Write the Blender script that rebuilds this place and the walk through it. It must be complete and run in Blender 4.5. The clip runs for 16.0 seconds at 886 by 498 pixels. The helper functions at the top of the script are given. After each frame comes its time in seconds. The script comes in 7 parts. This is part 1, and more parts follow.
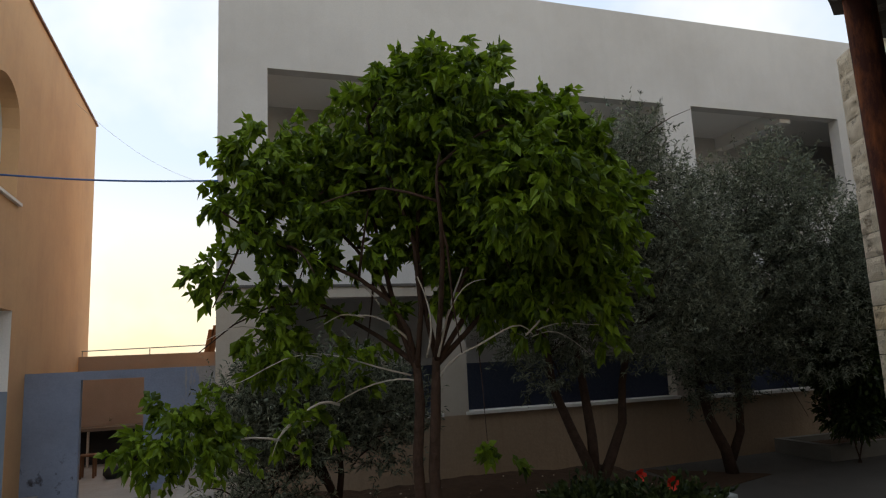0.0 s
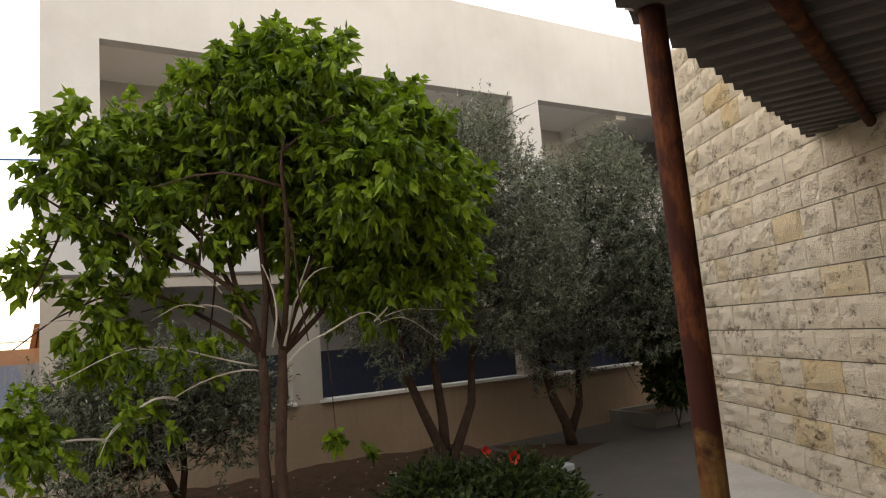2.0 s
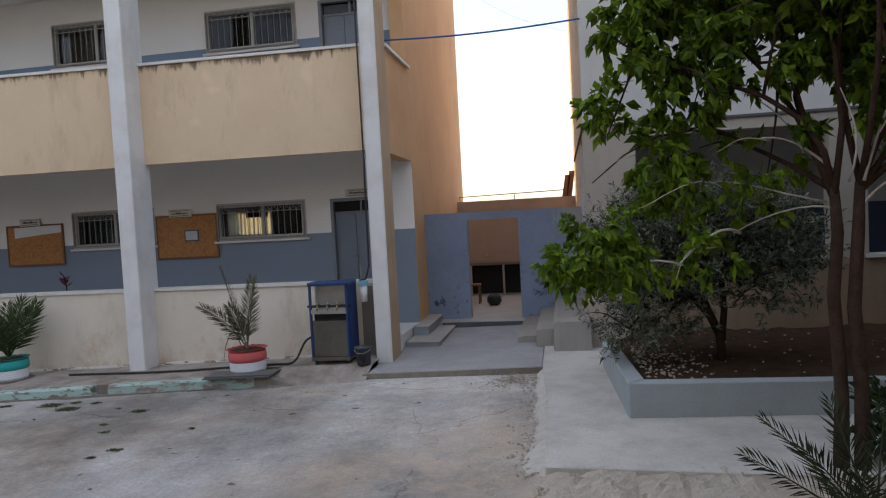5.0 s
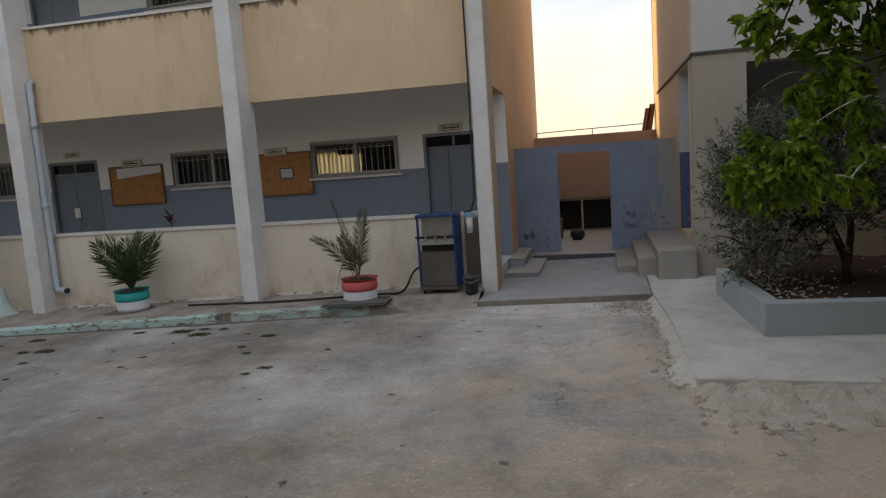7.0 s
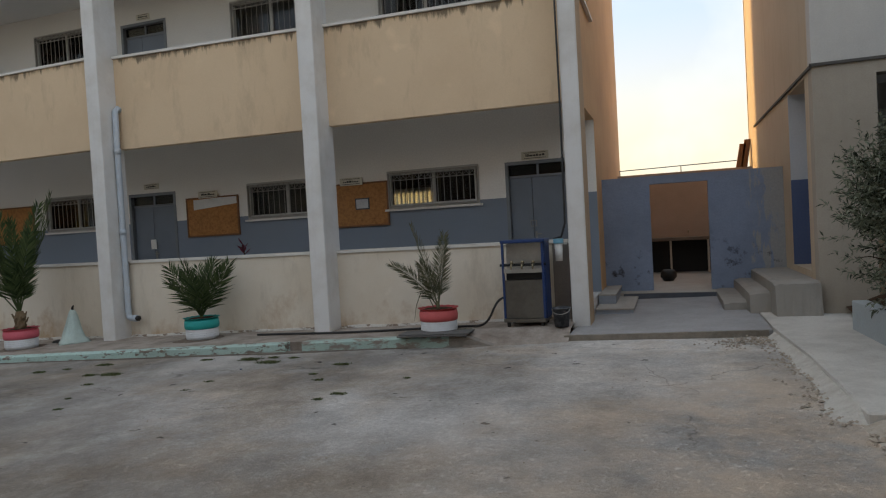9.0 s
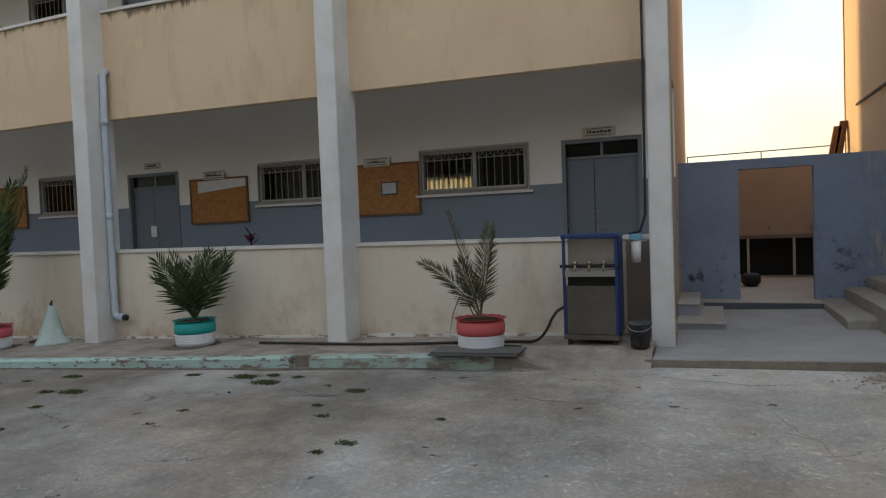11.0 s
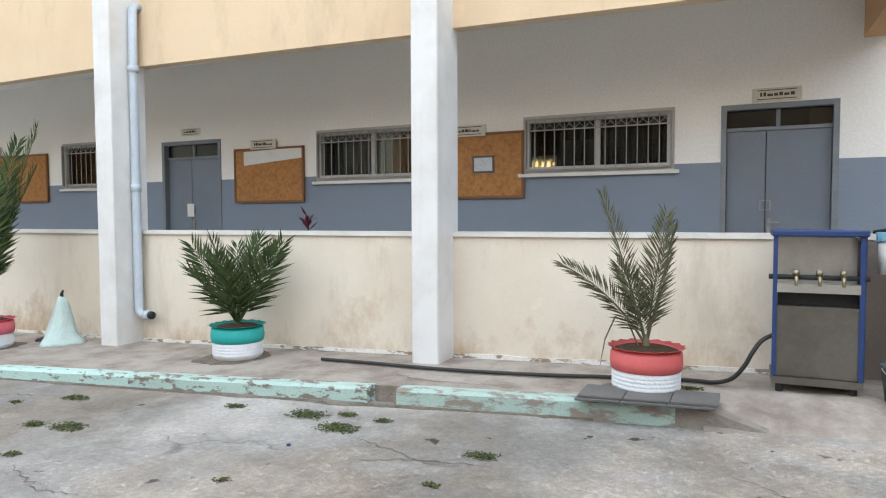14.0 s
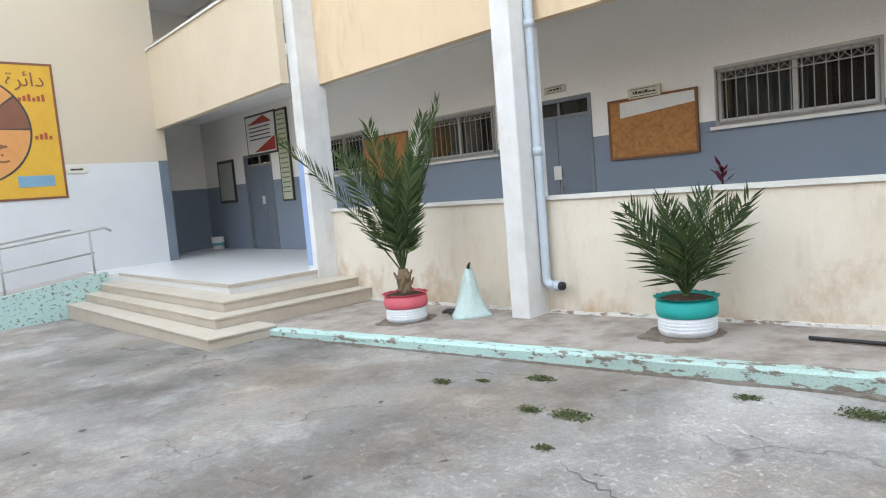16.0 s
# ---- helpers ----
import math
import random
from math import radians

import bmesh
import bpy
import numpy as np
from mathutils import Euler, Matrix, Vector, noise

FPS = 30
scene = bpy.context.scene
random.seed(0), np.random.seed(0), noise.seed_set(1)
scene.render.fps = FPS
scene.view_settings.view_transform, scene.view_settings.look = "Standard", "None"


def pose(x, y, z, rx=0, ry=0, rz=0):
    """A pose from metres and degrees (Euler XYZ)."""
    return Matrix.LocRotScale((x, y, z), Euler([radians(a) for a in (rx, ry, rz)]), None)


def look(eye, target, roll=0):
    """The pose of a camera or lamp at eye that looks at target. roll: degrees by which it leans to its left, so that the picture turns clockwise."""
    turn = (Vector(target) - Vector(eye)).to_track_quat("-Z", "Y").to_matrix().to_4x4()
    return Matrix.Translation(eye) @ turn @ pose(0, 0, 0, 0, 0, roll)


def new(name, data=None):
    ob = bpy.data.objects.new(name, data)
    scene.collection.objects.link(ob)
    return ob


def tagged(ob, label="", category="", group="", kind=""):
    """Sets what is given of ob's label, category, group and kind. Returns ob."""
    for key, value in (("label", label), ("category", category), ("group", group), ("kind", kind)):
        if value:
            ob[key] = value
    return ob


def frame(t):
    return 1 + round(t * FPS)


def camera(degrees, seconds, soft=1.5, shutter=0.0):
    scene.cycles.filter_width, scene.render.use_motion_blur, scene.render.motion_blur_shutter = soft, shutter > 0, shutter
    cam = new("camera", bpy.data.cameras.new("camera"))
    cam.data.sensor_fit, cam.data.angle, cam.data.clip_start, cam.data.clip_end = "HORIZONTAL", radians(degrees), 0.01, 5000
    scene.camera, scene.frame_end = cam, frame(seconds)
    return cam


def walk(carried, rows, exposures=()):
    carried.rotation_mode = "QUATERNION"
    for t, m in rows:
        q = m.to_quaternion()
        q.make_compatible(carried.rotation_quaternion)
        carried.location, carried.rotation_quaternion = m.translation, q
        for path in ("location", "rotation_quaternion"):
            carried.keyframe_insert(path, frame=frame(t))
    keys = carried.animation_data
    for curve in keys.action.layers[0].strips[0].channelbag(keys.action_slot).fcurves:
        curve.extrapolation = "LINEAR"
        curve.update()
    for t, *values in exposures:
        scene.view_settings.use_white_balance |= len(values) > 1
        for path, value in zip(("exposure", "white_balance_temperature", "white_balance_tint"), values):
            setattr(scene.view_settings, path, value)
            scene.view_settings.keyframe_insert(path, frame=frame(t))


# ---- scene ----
cam = camera(67.7, 16.0, soft=1.15)
PATH = [
    (0, (1.303, -0.367, 2.535), (1.934, 1.506, 2.845), -2.6),
    (0.5, (1.358, -0.406, 2.53), (2.151, 1.411, 2.793), -3.1),
    (1, (1.358, -0.448, 2.552), (2.278, 1.309, 2.807), -3.6),
    (1.5, (1.392, -0.44, 2.549), (2.417, 1.26, 2.791), -3.7),
    (2, (1.406, -0.437, 2.532), (2.416, 1.272, 2.776), -4.3),
    (2.5, (1.333, -0.377, 2.545), (2.167, 1.427, 2.769), -3.5),
    (3, (1.156, -0.391, 2.555), (1.69, 1.527, 2.75), -3.3),
    (3.5, (1.036, -0.393, 2.531), (1.258, 1.589, 2.678), -3.1),
    (4, (0.924, -0.363, 2.443), (0.877, 1.636, 2.498), -2.3),
    (4.5, (0.904, -0.354, 2.354), (0.669, 1.631, 2.306), -2.3),
    (5, (0.809, -0.32, 2.367), (0.453, 1.646, 2.279), -3.0),
    (7.5, (-0.41, -0.817, 2.115), (-0.894, 1.107, 1.857), -4.2),
    (8, (-0.551, -0.733, 1.969), (-1.04, 1.2, 1.808), -4.4),
    (8.5, (-0.708, -0.546, 1.827), (-1.184, 1.389, 1.66), -5.5),
    (9, (-0.759, -0.143, 1.689), (-1.407, 1.748, 1.633), -3.2),
    (9.5, (-0.951, 0.272, 1.698), (-1.518, 2.189, 1.638), -4.0),
    (10, (-1.112, 0.813, 1.662), (-1.818, 2.684, 1.614), -3.0),
    (12.5, (-2.439, 2.817, 1.663), (-3.147, 4.684, 1.557), -1.0),
    (13, (-2.68, 3.139, 1.6), (-3.307, 5.036, 1.528), -2.2),
    (13.5, (-3.008, 3.326, 1.743), (-3.846, 5.142, 1.702), -3.1),
    (14, (-3.359, 3.553, 1.599), (-4.184, 5.373, 1.504), -0.2),
    (14.5, (-3.899, 3.479, 1.713), (-4.881, 5.208, 1.491), -2.7),
    (15, (-4.324, 3.559, 1.738), (-5.514, 5.161, 1.599), -5.0),
    (15.5, (-4.901, 3.329, 1.697), (-6.189, 4.851, 1.539), -6.2),
    (16, (-5.448, 3.271, 1.647), (-6.899, 4.636, 1.465), -4.8),
]
walk(cam, [(t, look(eye, target, roll)) for t, eye, target, roll in PATH], exposures=[
    (0.0, 0.5, 6500, 10), (1.0, 0.85, 7000, 12), (1.5, 1.65, 7350, 14), (2.0, 1.8, 7400, 14), (2.5, 1.62, 7200, 14), (3.0, 0.8, 6500, 10), (3.5, 0.68, 6200, 12), (4.0, 0.66, 6000, 14), (5.0, 0.82, 6000, 14),
    (7.5, 0.42, 6550, 11), (8.5, 0.47, 6500, 10), (10.0, 0.38, 6350, 8), (12.5, 0.93, 6400, 8), (13.0, 1.03, 6400, 8), (13.5, 1.4, 6400, 8), (14.0, 2.24, 6350, 8), (14.5, 2.4, 6300, 8), (15.0, 2.36, 6250, 8), (16.0, 2.28, 6250, 8)])

# ---- light ----
world = bpy.data.worlds.new("dusk_sky")
scene.world = world
world.use_nodes = True
wn, wl = world.node_tree.nodes, world.node_tree.links
sky = wn.new("ShaderNodeTexSky")
sky.sky_type, sky.sun_disc = "NISHITA", False
SUN_ELEVATION, SUN_AZIMUTH = radians(8), radians(-55)      # azimuth from +y towards +x
sky.sun_elevation, sky.sun_rotation = SUN_ELEVATION, SUN_AZIMUTH
sky.air_density, sky.dust_density = 1.0, 2.5
veil = wn.new("ShaderNodeMix")
veil.data_type = "RGBA"
veil.inputs[0].default_value = 0.7
wl.new(sky.outputs[0], veil.inputs[6])
# thin even cloud, warm near the horizon and bluer overhead
wc = wn.new("ShaderNodeTexCoord")
ws = wn.new("ShaderNodeSeparateXYZ")
wl.new(wc.outputs["Generated"], ws.inputs[0])
wr_ = wn.new("ShaderNodeMapRange")
wr_.inputs["From Min"].default_value, wr_.inputs["From Max"].default_value = 0.08, 0.28
wl.new(ws.outputs[2], wr_.inputs["Value"])
tone = wn.new("ShaderNodeMix")
tone.data_type = "RGBA"
tone.inputs[6].default_value, tone.inputs[7].default_value = (6.9, 5.9, 4.2, 1), (4.5, 5.2, 6.3, 1)
wl.new(wr_.outputs[0], tone.inputs[0])
cloud_noise = wn.new("ShaderNodeTexNoise")
cloud_noise.inputs["Scale"].default_value, cloud_noise.inputs["Detail"].default_value = 3.2, 5
wl.new(wc.outputs["Generated"], cloud_noise.inputs["Vector"])
cr_ = wn.new("ShaderNodeMapRange")
cr_.inputs["From Min"].default_value, cr_.inputs["From Max"].default_value = 0.45, 0.62
wl.new(cloud_noise.outputs[0], cr_.inputs["Value"])
fluff = wn.new("ShaderNodeMix")
fluff.data_type = "RGBA"
fluff.inputs[7].default_value = (6.4, 6.4, 6.2, 1)
wl.new(cr_.outputs[0], fluff.inputs[0])
wl.new(tone.outputs[2], fluff.inputs[6])
wl.new(fluff.outputs[2], veil.inputs[7])
wl.new(veil.outputs[2], wn["Background"].inputs[0])
wn["Background"].inputs[1].default_value = 0.15
sun = new("sun", bpy.data.lights.new("sun", "SUN"))
sun.data.energy, sun.data.angle, sun.data.color = 4.0, radians(6), (1.0, 0.62, 0.25)
sun_dir = Vector((math.sin(SUN_AZIMUTH) * math.cos(SUN_ELEVATION), math.cos(SUN_AZIMUTH) * math.cos(SUN_ELEVATION), math.sin(SUN_ELEVATION)))
sun.matrix_world = look(sun_dir * 60, (0, 0, 0))


# ---- materials ----
def mix_rgb(nt, fac, a, b, blend="MIX"):
    n = nt.nodes.new("ShaderNodeMix")
    n.data_type, n.blend_type = "RGBA", blend
    for sock, v in ((n.inputs[0], fac), (n.inputs[6], a), (n.inputs[7], b)):
        if isinstance(v, bpy.types.NodeSocket):
            nt.links.new(v, sock)
        elif isinstance(v, (int, float)):
            sock.default_value = v
        else:
            sock.default_value = (*v, 1)
    return n.outputs[2]


def noise_tex(nt, scale, detail=4.0, rough=0.6, stretch=(1, 1, 1), lo=0.35, hi=0.65, shift=0.0):
    """A soft mask between 0 and 1, in world metres."""
    geo = nt.nodes.new("ShaderNodeNewGeometry")
    mp = nt.nodes.new("ShaderNodeMapping")
    mp.inputs["Scale"].default_value = stretch
    mp.inputs["Location"].default_value = (shift, shift * 0.7, shift * 0.3)
    nt.links.new(geo.outputs["Position"], mp.inputs["Vector"])
    n = nt.nodes.new("ShaderNodeTexNoise")
    n.inputs["Scale"].default_value, n.inputs["Detail"].default_value, n.inputs["Roughness"].default_value = scale, detail, rough
    nt.links.new(mp.outputs[0], n.inputs["Vector"])
    r = nt.nodes.new("ShaderNodeMapRange")
    r.inputs["From Min"].default_value, r.inputs["From Max"].default_value = lo, hi
    nt.links.new(n.outputs[0], r.inputs["Value"])
    return r.outputs[0]


def base_mat(name, rough=0.8, metal=0.0):
    m = bpy.data.materials.new(name)
    m.use_nodes = True
    b = m.node_tree.nodes["Principled BSDF"]
    b.inputs["Roughness"].default_value, b.inputs["Metallic"].default_value = rough, metal
    return m, m.node_tree, b


def add_bump(nt, b, height, strength=0.3, dist=0.01):
    bump = nt.nodes.new("ShaderNodeBump")
    bump.inputs["Strength"].default_value, bump.inputs["Distance"].default_value = strength, dist
    nt.links.new(height, bump.inputs["Height"])
    nt.links.new(bump.outputs[0], b.inputs["Normal"])


def scaled(c, k):
    return tuple(min(1.0, v * k) for v in c)


def surface(name, base, stain=None, rough=0.8, metal=0.0, scale=1.5, amount=0.5, grain=40, bump=0.25, streak=0.0, piece=0.0, speck=0.22, gloss=0.5):
    """A worn surface: broad stains, fine grain, upright streaks, relief; piece varies each object of a row of pieces."""
    m, nt, b = base_mat(name, rough, metal)
    stain = stain or scaled(base, 0.72)
    big = noise_tex(nt, scale, 5, 0.65, lo=0.42, hi=0.72)
    fine = noise_tex(nt, grain, 3, 0.6, shift=3.0)
    mul = nt.nodes.new("ShaderNodeMath"); mul.operation = "MULTIPLY"; mul.inputs[1].default_value = amount
    nt.links.new(big, mul.inputs[0])
    col = mix_rgb(nt, mul.outputs[0], base, stain)
    if streak:
        st = noise_tex(nt, 3.0, 4, 0.6, stretch=(2.2, 2.2, 0.16), lo=0.52, hi=0.75, shift=7.0)
        m2 = nt.nodes.new("ShaderNodeMath"); m2.operation = "MULTIPLY"; m2.inputs[1].default_value = streak
        nt.links.new(st, m2.inputs[0])
        col = mix_rgb(nt, m2.outputs[0], col, scaled(stain, 0.7))
    m3 = nt.nodes.new("ShaderNodeMath"); m3.operation = "MULTIPLY"; m3.inputs[1].default_value = speck
    b.inputs["Specular IOR Level"].default_value = gloss
    nt.links.new(fine, m3.inputs[0])
    col = mix_rgb(nt, m3.outputs[0], col, scaled(base, 0.6))
    if piece:
        info = nt.nodes.new("ShaderNodeObjectInfo")
        hsv = nt.nodes.new("ShaderNodeHueSaturation")
        r = nt.nodes.new("ShaderNodeMapRange")
        r.inputs["To Min"].default_value, r.inputs["To Max"].default_value = 1 - piece, 1 + piece
        nt.links.new(info.outputs["Random"], r.inputs["Value"])
        nt.links.new(r.outputs[0], hsv.inputs["Value"])
        nt.links.new(col, hsv.inputs["Color"])
        col = hsv.outputs[0]
    nt.links.new(col, b.inputs["Base Color"])
    if bump:
        add_bump(nt, b, fine, bump)
    return m


def two_tone(name, low, high, line, rough=0.7):
    """Plaster painted in two colours that meet at a height."""
    m, nt, b = base_mat(name, rough)
    geo = nt.nodes.new("ShaderNodeNewGeometry")
    sep = nt.nodes.new("ShaderNodeSeparateXYZ")
    nt.links.new(geo.outputs["Position"], sep.inputs[0])
    gt = nt.nodes.new("ShaderNodeMath"); gt.operation = "GREATER_THAN"; gt.inputs[1].default_value = line
    nt.links.new(sep.outputs[2], gt.inputs[0])
    big = noise_tex(nt, 0.9, 5, 0.6, lo=0.4, hi=0.75)
    fine = noise_tex(nt, 35, 3, 0.6, shift=2.0)
    m1 = nt.nodes.new("ShaderNodeMath"); m1.operation = "MULTIPLY"; m1.inputs[1].default_value = 0.3
    nt.links.new(big, m1.inputs[0])
    lowc = mix_rgb(nt, m1.outputs[0], low, scaled(low, 0.78))
    highc = mix_rgb(nt, m1.outputs[0], high, scaled(high, 0.86))
    col = mix_rgb(nt, gt.outputs[0], lowc, highc)
    m3 = nt.nodes.new("ShaderNodeMath"); m3.operation = "MULTIPLY"; m3.inputs[1].default_value = 0.12
    nt.links.new(fine, m3.inputs[0])
    col = mix_rgb(nt, m3.outputs[0], col, (0.2, 0.2, 0.2))
    nt.links.new(col, b.inputs["Base Color"])
    add_bump(nt, b, fine, 0.15)
    return m


def leaf_mat(name, a, b_, back=0.35):
    m, nt, b = base_mat(name, 0.6)
    b.inputs["Specular IOR Level"].default_value = 0.25
    geo = nt.nodes.new("ShaderNodeNewGeometry")
    col = mix_rgb(nt, geo.outputs["Random Per Island"], a, b_)
    nt.links.new(col, b.inputs["Base Color"])
    tr = nt.nodes.new("ShaderNodeBsdfTranslucent")
    nt.links.new(mix_rgb(nt, 0.5, col, scaled(b_, 1.6)), tr.inputs[0])
    mx = nt.nodes.new("ShaderNodeMixShader")
    mx.inputs[0].default_value = back
    nt.links.new(b.outputs[0], mx.inputs[1]); nt.links.new(tr.outputs[0], mx.inputs[2])
    nt.links.new(mx.outputs[0], nt.nodes["Material Output"].inputs[0])
    return m


def glass_mat():
    m, nt, b = base_mat("window_glass", 0.03)
    tr = nt.nodes.new("ShaderNodeBsdfTransparent"); tr.inputs[0].default_value = (0.55, 0.58, 0.58, 1)
    gl = nt.nodes.new("ShaderNodeBsdfGlossy"); gl.inputs["Roughness"].default_value = 0.03
    fr = nt.nodes.new("ShaderNodeFresnel"); fr.inputs[0].default_value = 1.35
    mx = nt.nodes.new("ShaderNodeMixShader")
    nt.links.new(fr.outputs[0], mx.inputs[0]); nt.links.new(tr.outputs[0], mx.inputs[1]); nt.links.new(gl.outputs[0], mx.inputs[2])
    nt.links.new(mx.outputs[0], nt.nodes["Material Output"].inputs[0])
    return m


GLASS = glass_mat()
CREAM = surface("cream_plaster", (0.62, 0.515, 0.375), (0.52, 0.41, 0.29), 0.85, scale=0.8, amount=0.5, grain=60, bump=0.1, streak=0.07)
ORANGE = surface("ochre_plaster", (0.62, 0.38, 0.19), (0.48, 0.28, 0.14), 0.85, scale=0.7, amount=0.7, grain=60, bump=0.1, streak=0.15)
WHITE = surface("white_paint", (0.7, 0.69, 0.67), (0.5, 0.465, 0.41), 0.7, scale=1.6, amount=0.6, grain=70, bump=0.04, streak=0.2, speck=0.07)
GREYWALL = surface("grey_plaster", (0.57, 0.55, 0.515), (0.43, 0.405, 0.37), 0.88, scale=0.45, amount=0.7, grain=60, bump=0.1, streak=0.08)
TAN = surface("tan_plaster", (0.32, 0.23, 0.15), (0.23, 0.16, 0.1), 0.88, scale=0.8, amount=0.5, grain=22, streak=0.3)
CORRIDOR = two_tone("corridor_wall_paint", (0.2, 0.235, 0.29), (0.85, 0.82, 0.77), 2.235)
CORRIDOR_UP = two_tone("upper_corridor_paint", (0.17, 0.23, 0.32), (0.76, 0.74, 0.7), 6.01)
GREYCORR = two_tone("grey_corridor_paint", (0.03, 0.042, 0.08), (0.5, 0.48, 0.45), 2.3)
SOFFIT = surface("soffit_paint", (0.84, 0.82, 0.78), (0.76, 0.73, 0.68), 0.8, scale=0.7, amount=0.4)
STEPBLUE = surface("faded_blue_paint", (0.3, 0.325, 0.37), (0.4, 0.37, 0.33), 0.8, scale=3)
CONCRETE = surface("pale_concrete", (0.40, 0.37, 0.33), (0.27, 0.24, 0.2), 0.9, scale=1.2, amount=0.6, grain=18, bump=0.4)
STEPSTONE = surface("step_stone", (0.52, 0.45, 0.36), (0.38, 0.31, 0.24), 0.6, scale=2.0, amount=0.5)
CAPTREAD = surface("pale_step_tread", (0.5, 0.44, 0.355), (0.37, 0.31, 0.24), 0.55, scale=2.5, amount=0.5)
TERRAZZO = surface("terrazzo_floor", (0.68, 0.665, 0.64), (0.58, 0.565, 0.54), 0.3, scale=2.0, amount=0.4, grain=90, bump=0.05)
CAPSTONE = surface("white_marble_cap", (0.68, 0.65, 0.6), (0.5, 0.46, 0.4), 0.5, scale=3.0, speck=0.1)
PLANTER = surface("grey_planter_paint", (0.37, 0.41, 0.42), (0.27, 0.28, 0.28), 0.85, scale=1.5, amount=0.5)
SOIL = surface("dry_soil", (0.075, 0.045, 0.028), (0.035, 0.022, 0.014), 0.95, scale=6, amount=0.8, grain=50, bump=0.9, gloss=0.12)
ALU = surface("weathered_aluminium", (0.46, 0.45, 0.42), (0.3, 0.29, 0.27), 0.5, 0.2, scale=5)
GRILLE = surface("pale_painted_bars", (0.32, 0.305, 0.28), (0.2, 0.185, 0.16), 0.6, 0.0, scale=6)
IRON = surface("grey_iron_bars", (0.3, 0.29, 0.27), (0.2, 0.18, 0.16), 0.6, 0.4, scale=6)
DOORBLUE = surface("blue_grey_metal_paint", (0.165, 0.19, 0.228), (0.115, 0.132, 0.162), 0.45, 0.1, scale=1.6, amount=0.4, bump=0.05)
DOORFRAME = surface("grey_door_frame", (0.2, 0.215, 0.235), (0.13, 0.14, 0.15), 0.5, 0.2, scale=4)
RUST = surface("rusted_pipe", (0.04, 0.013, 0.008), (0.2, 0.075, 0.02), 0.95, 0.0, scale=7, amount=0.6, grain=60, bump=0.5, gloss=0.12)
SHEET = surface("old_corrugated_sheet", (0.085, 0.076, 0.068), (0.04, 0.035, 0.03), 0.6, 0.2, scale=3, amount=0.7, gloss=0.12)


def limestone():
    """Pale sawn limestone with brown spalled hollows; some blocks are ochre."""
    m, nt, b = base_mat("rough_limestone", 0.9)
    info = nt.nodes.new("ShaderNodeObjectInfo")
    tint = nt.nodes.new("ShaderNodeMapRange")
    tint.inputs["From Min"].default_value, tint.inputs["From Max"].default_value = 0.8, 1.0
    nt.links.new(info.outputs["Random"], tint.inputs["Value"])
    col = mix_rgb(nt, tint.outputs[0], (0.93, 0.8, 0.61), (0.85, 0.62, 0.3))
    cloudy = noise_tex(nt, 3.0, 5, 0.6, lo=0.4, hi=0.7, shift=4)
    k = nt.nodes.new("ShaderNodeMath"); k.operation = "MULTIPLY"; k.inputs[1].default_value = 0.5
    nt.links.new(cloudy, k.inputs[0])
    col = mix_rgb(nt, k.outputs[0], col, (0.74, 0.62, 0.45))
    spall = noise_tex(nt, 4.5, 9, 0.72, stretch=(1, 1, 1.6), lo=0.525, hi=0.6, shift=9)
    pits = noise_tex(nt, 24, 6, 0.7, lo=0.38, hi=0.62, shift=2)
    k = nt.nodes.new("ShaderNodeMath"); k.operation = "MULTIPLY"
    nt.links.new(spall, k.inputs[0]); nt.links.new(pits, k.inputs[1])
    col = mix_rgb(nt, k.outputs[0], col, (0.25, 0.17, 0.095))
    fine = noise_tex(nt, 70, 4, 0.7, lo=0.3, hi=0.7, shift=1)
    k2 = nt.nodes.new("ShaderNodeMath"); k2.operation = "MULTIPLY"; k2.inputs[1].default_value = 0.13
    nt.links.new(fine, k2.inputs[0])
    nt.links.new(mix_rgb(nt, k2.outputs[0], col, (0.36, 0.28, 0.18)), b.inputs["Base Color"])
    mix = nt.nodes.new("ShaderNodeMath"); mix.operation = "MULTIPLY_ADD"; mix.inputs[1].default_value = -1.0
    nt.links.new(k.outputs[0], mix.inputs[0]); nt.links.new(fine, mix.inputs[2])
    add_bump(nt, b, mix.outputs[0], 0.9, 0.02)
    return m


STONE = limestone()
MORTAR = surface("stone_mortar", (0.36, 0.29, 0.21), None, 0.95, scale=9)
DARK = surface("dark_interior", (0.1, 0.09, 0.08), None, 0.9)
BARK = surface("smooth_brown_bark", (0.07, 0.044, 0.032), (0.03, 0.02, 0.014), 0.9, scale=9, amount=0.8, bump=0.6, gloss=0.12)
TWIG = surface("pale_twig", (0.5, 0.46, 0.4), None, 0.85, scale=9)
LEAF = leaf_mat("broad_green_leaf", (0.006, 0.018, 0.002), (0.17, 0.265, 0.012), 0.3)
OLIVE = leaf_mat("olive_leaf", (0.008, 0.012, 0.005), (0.24, 0.265, 0.185), 0.08)
HEDGE = leaf_mat("dark_hedge_leaf", (0.007, 0.017, 0.005), (0.05, 0.072, 0.014), 0.1)
PALM = leaf_mat("palm_leaflet", (0.016, 0.034, 0.01), (0.1, 0.135, 0.05), 0.2)
PALMDRY = leaf_mat("dry_palm_leaflet", (0.05, 0.064, 0.034), (0.17, 0.158, 0.092), 0.2)


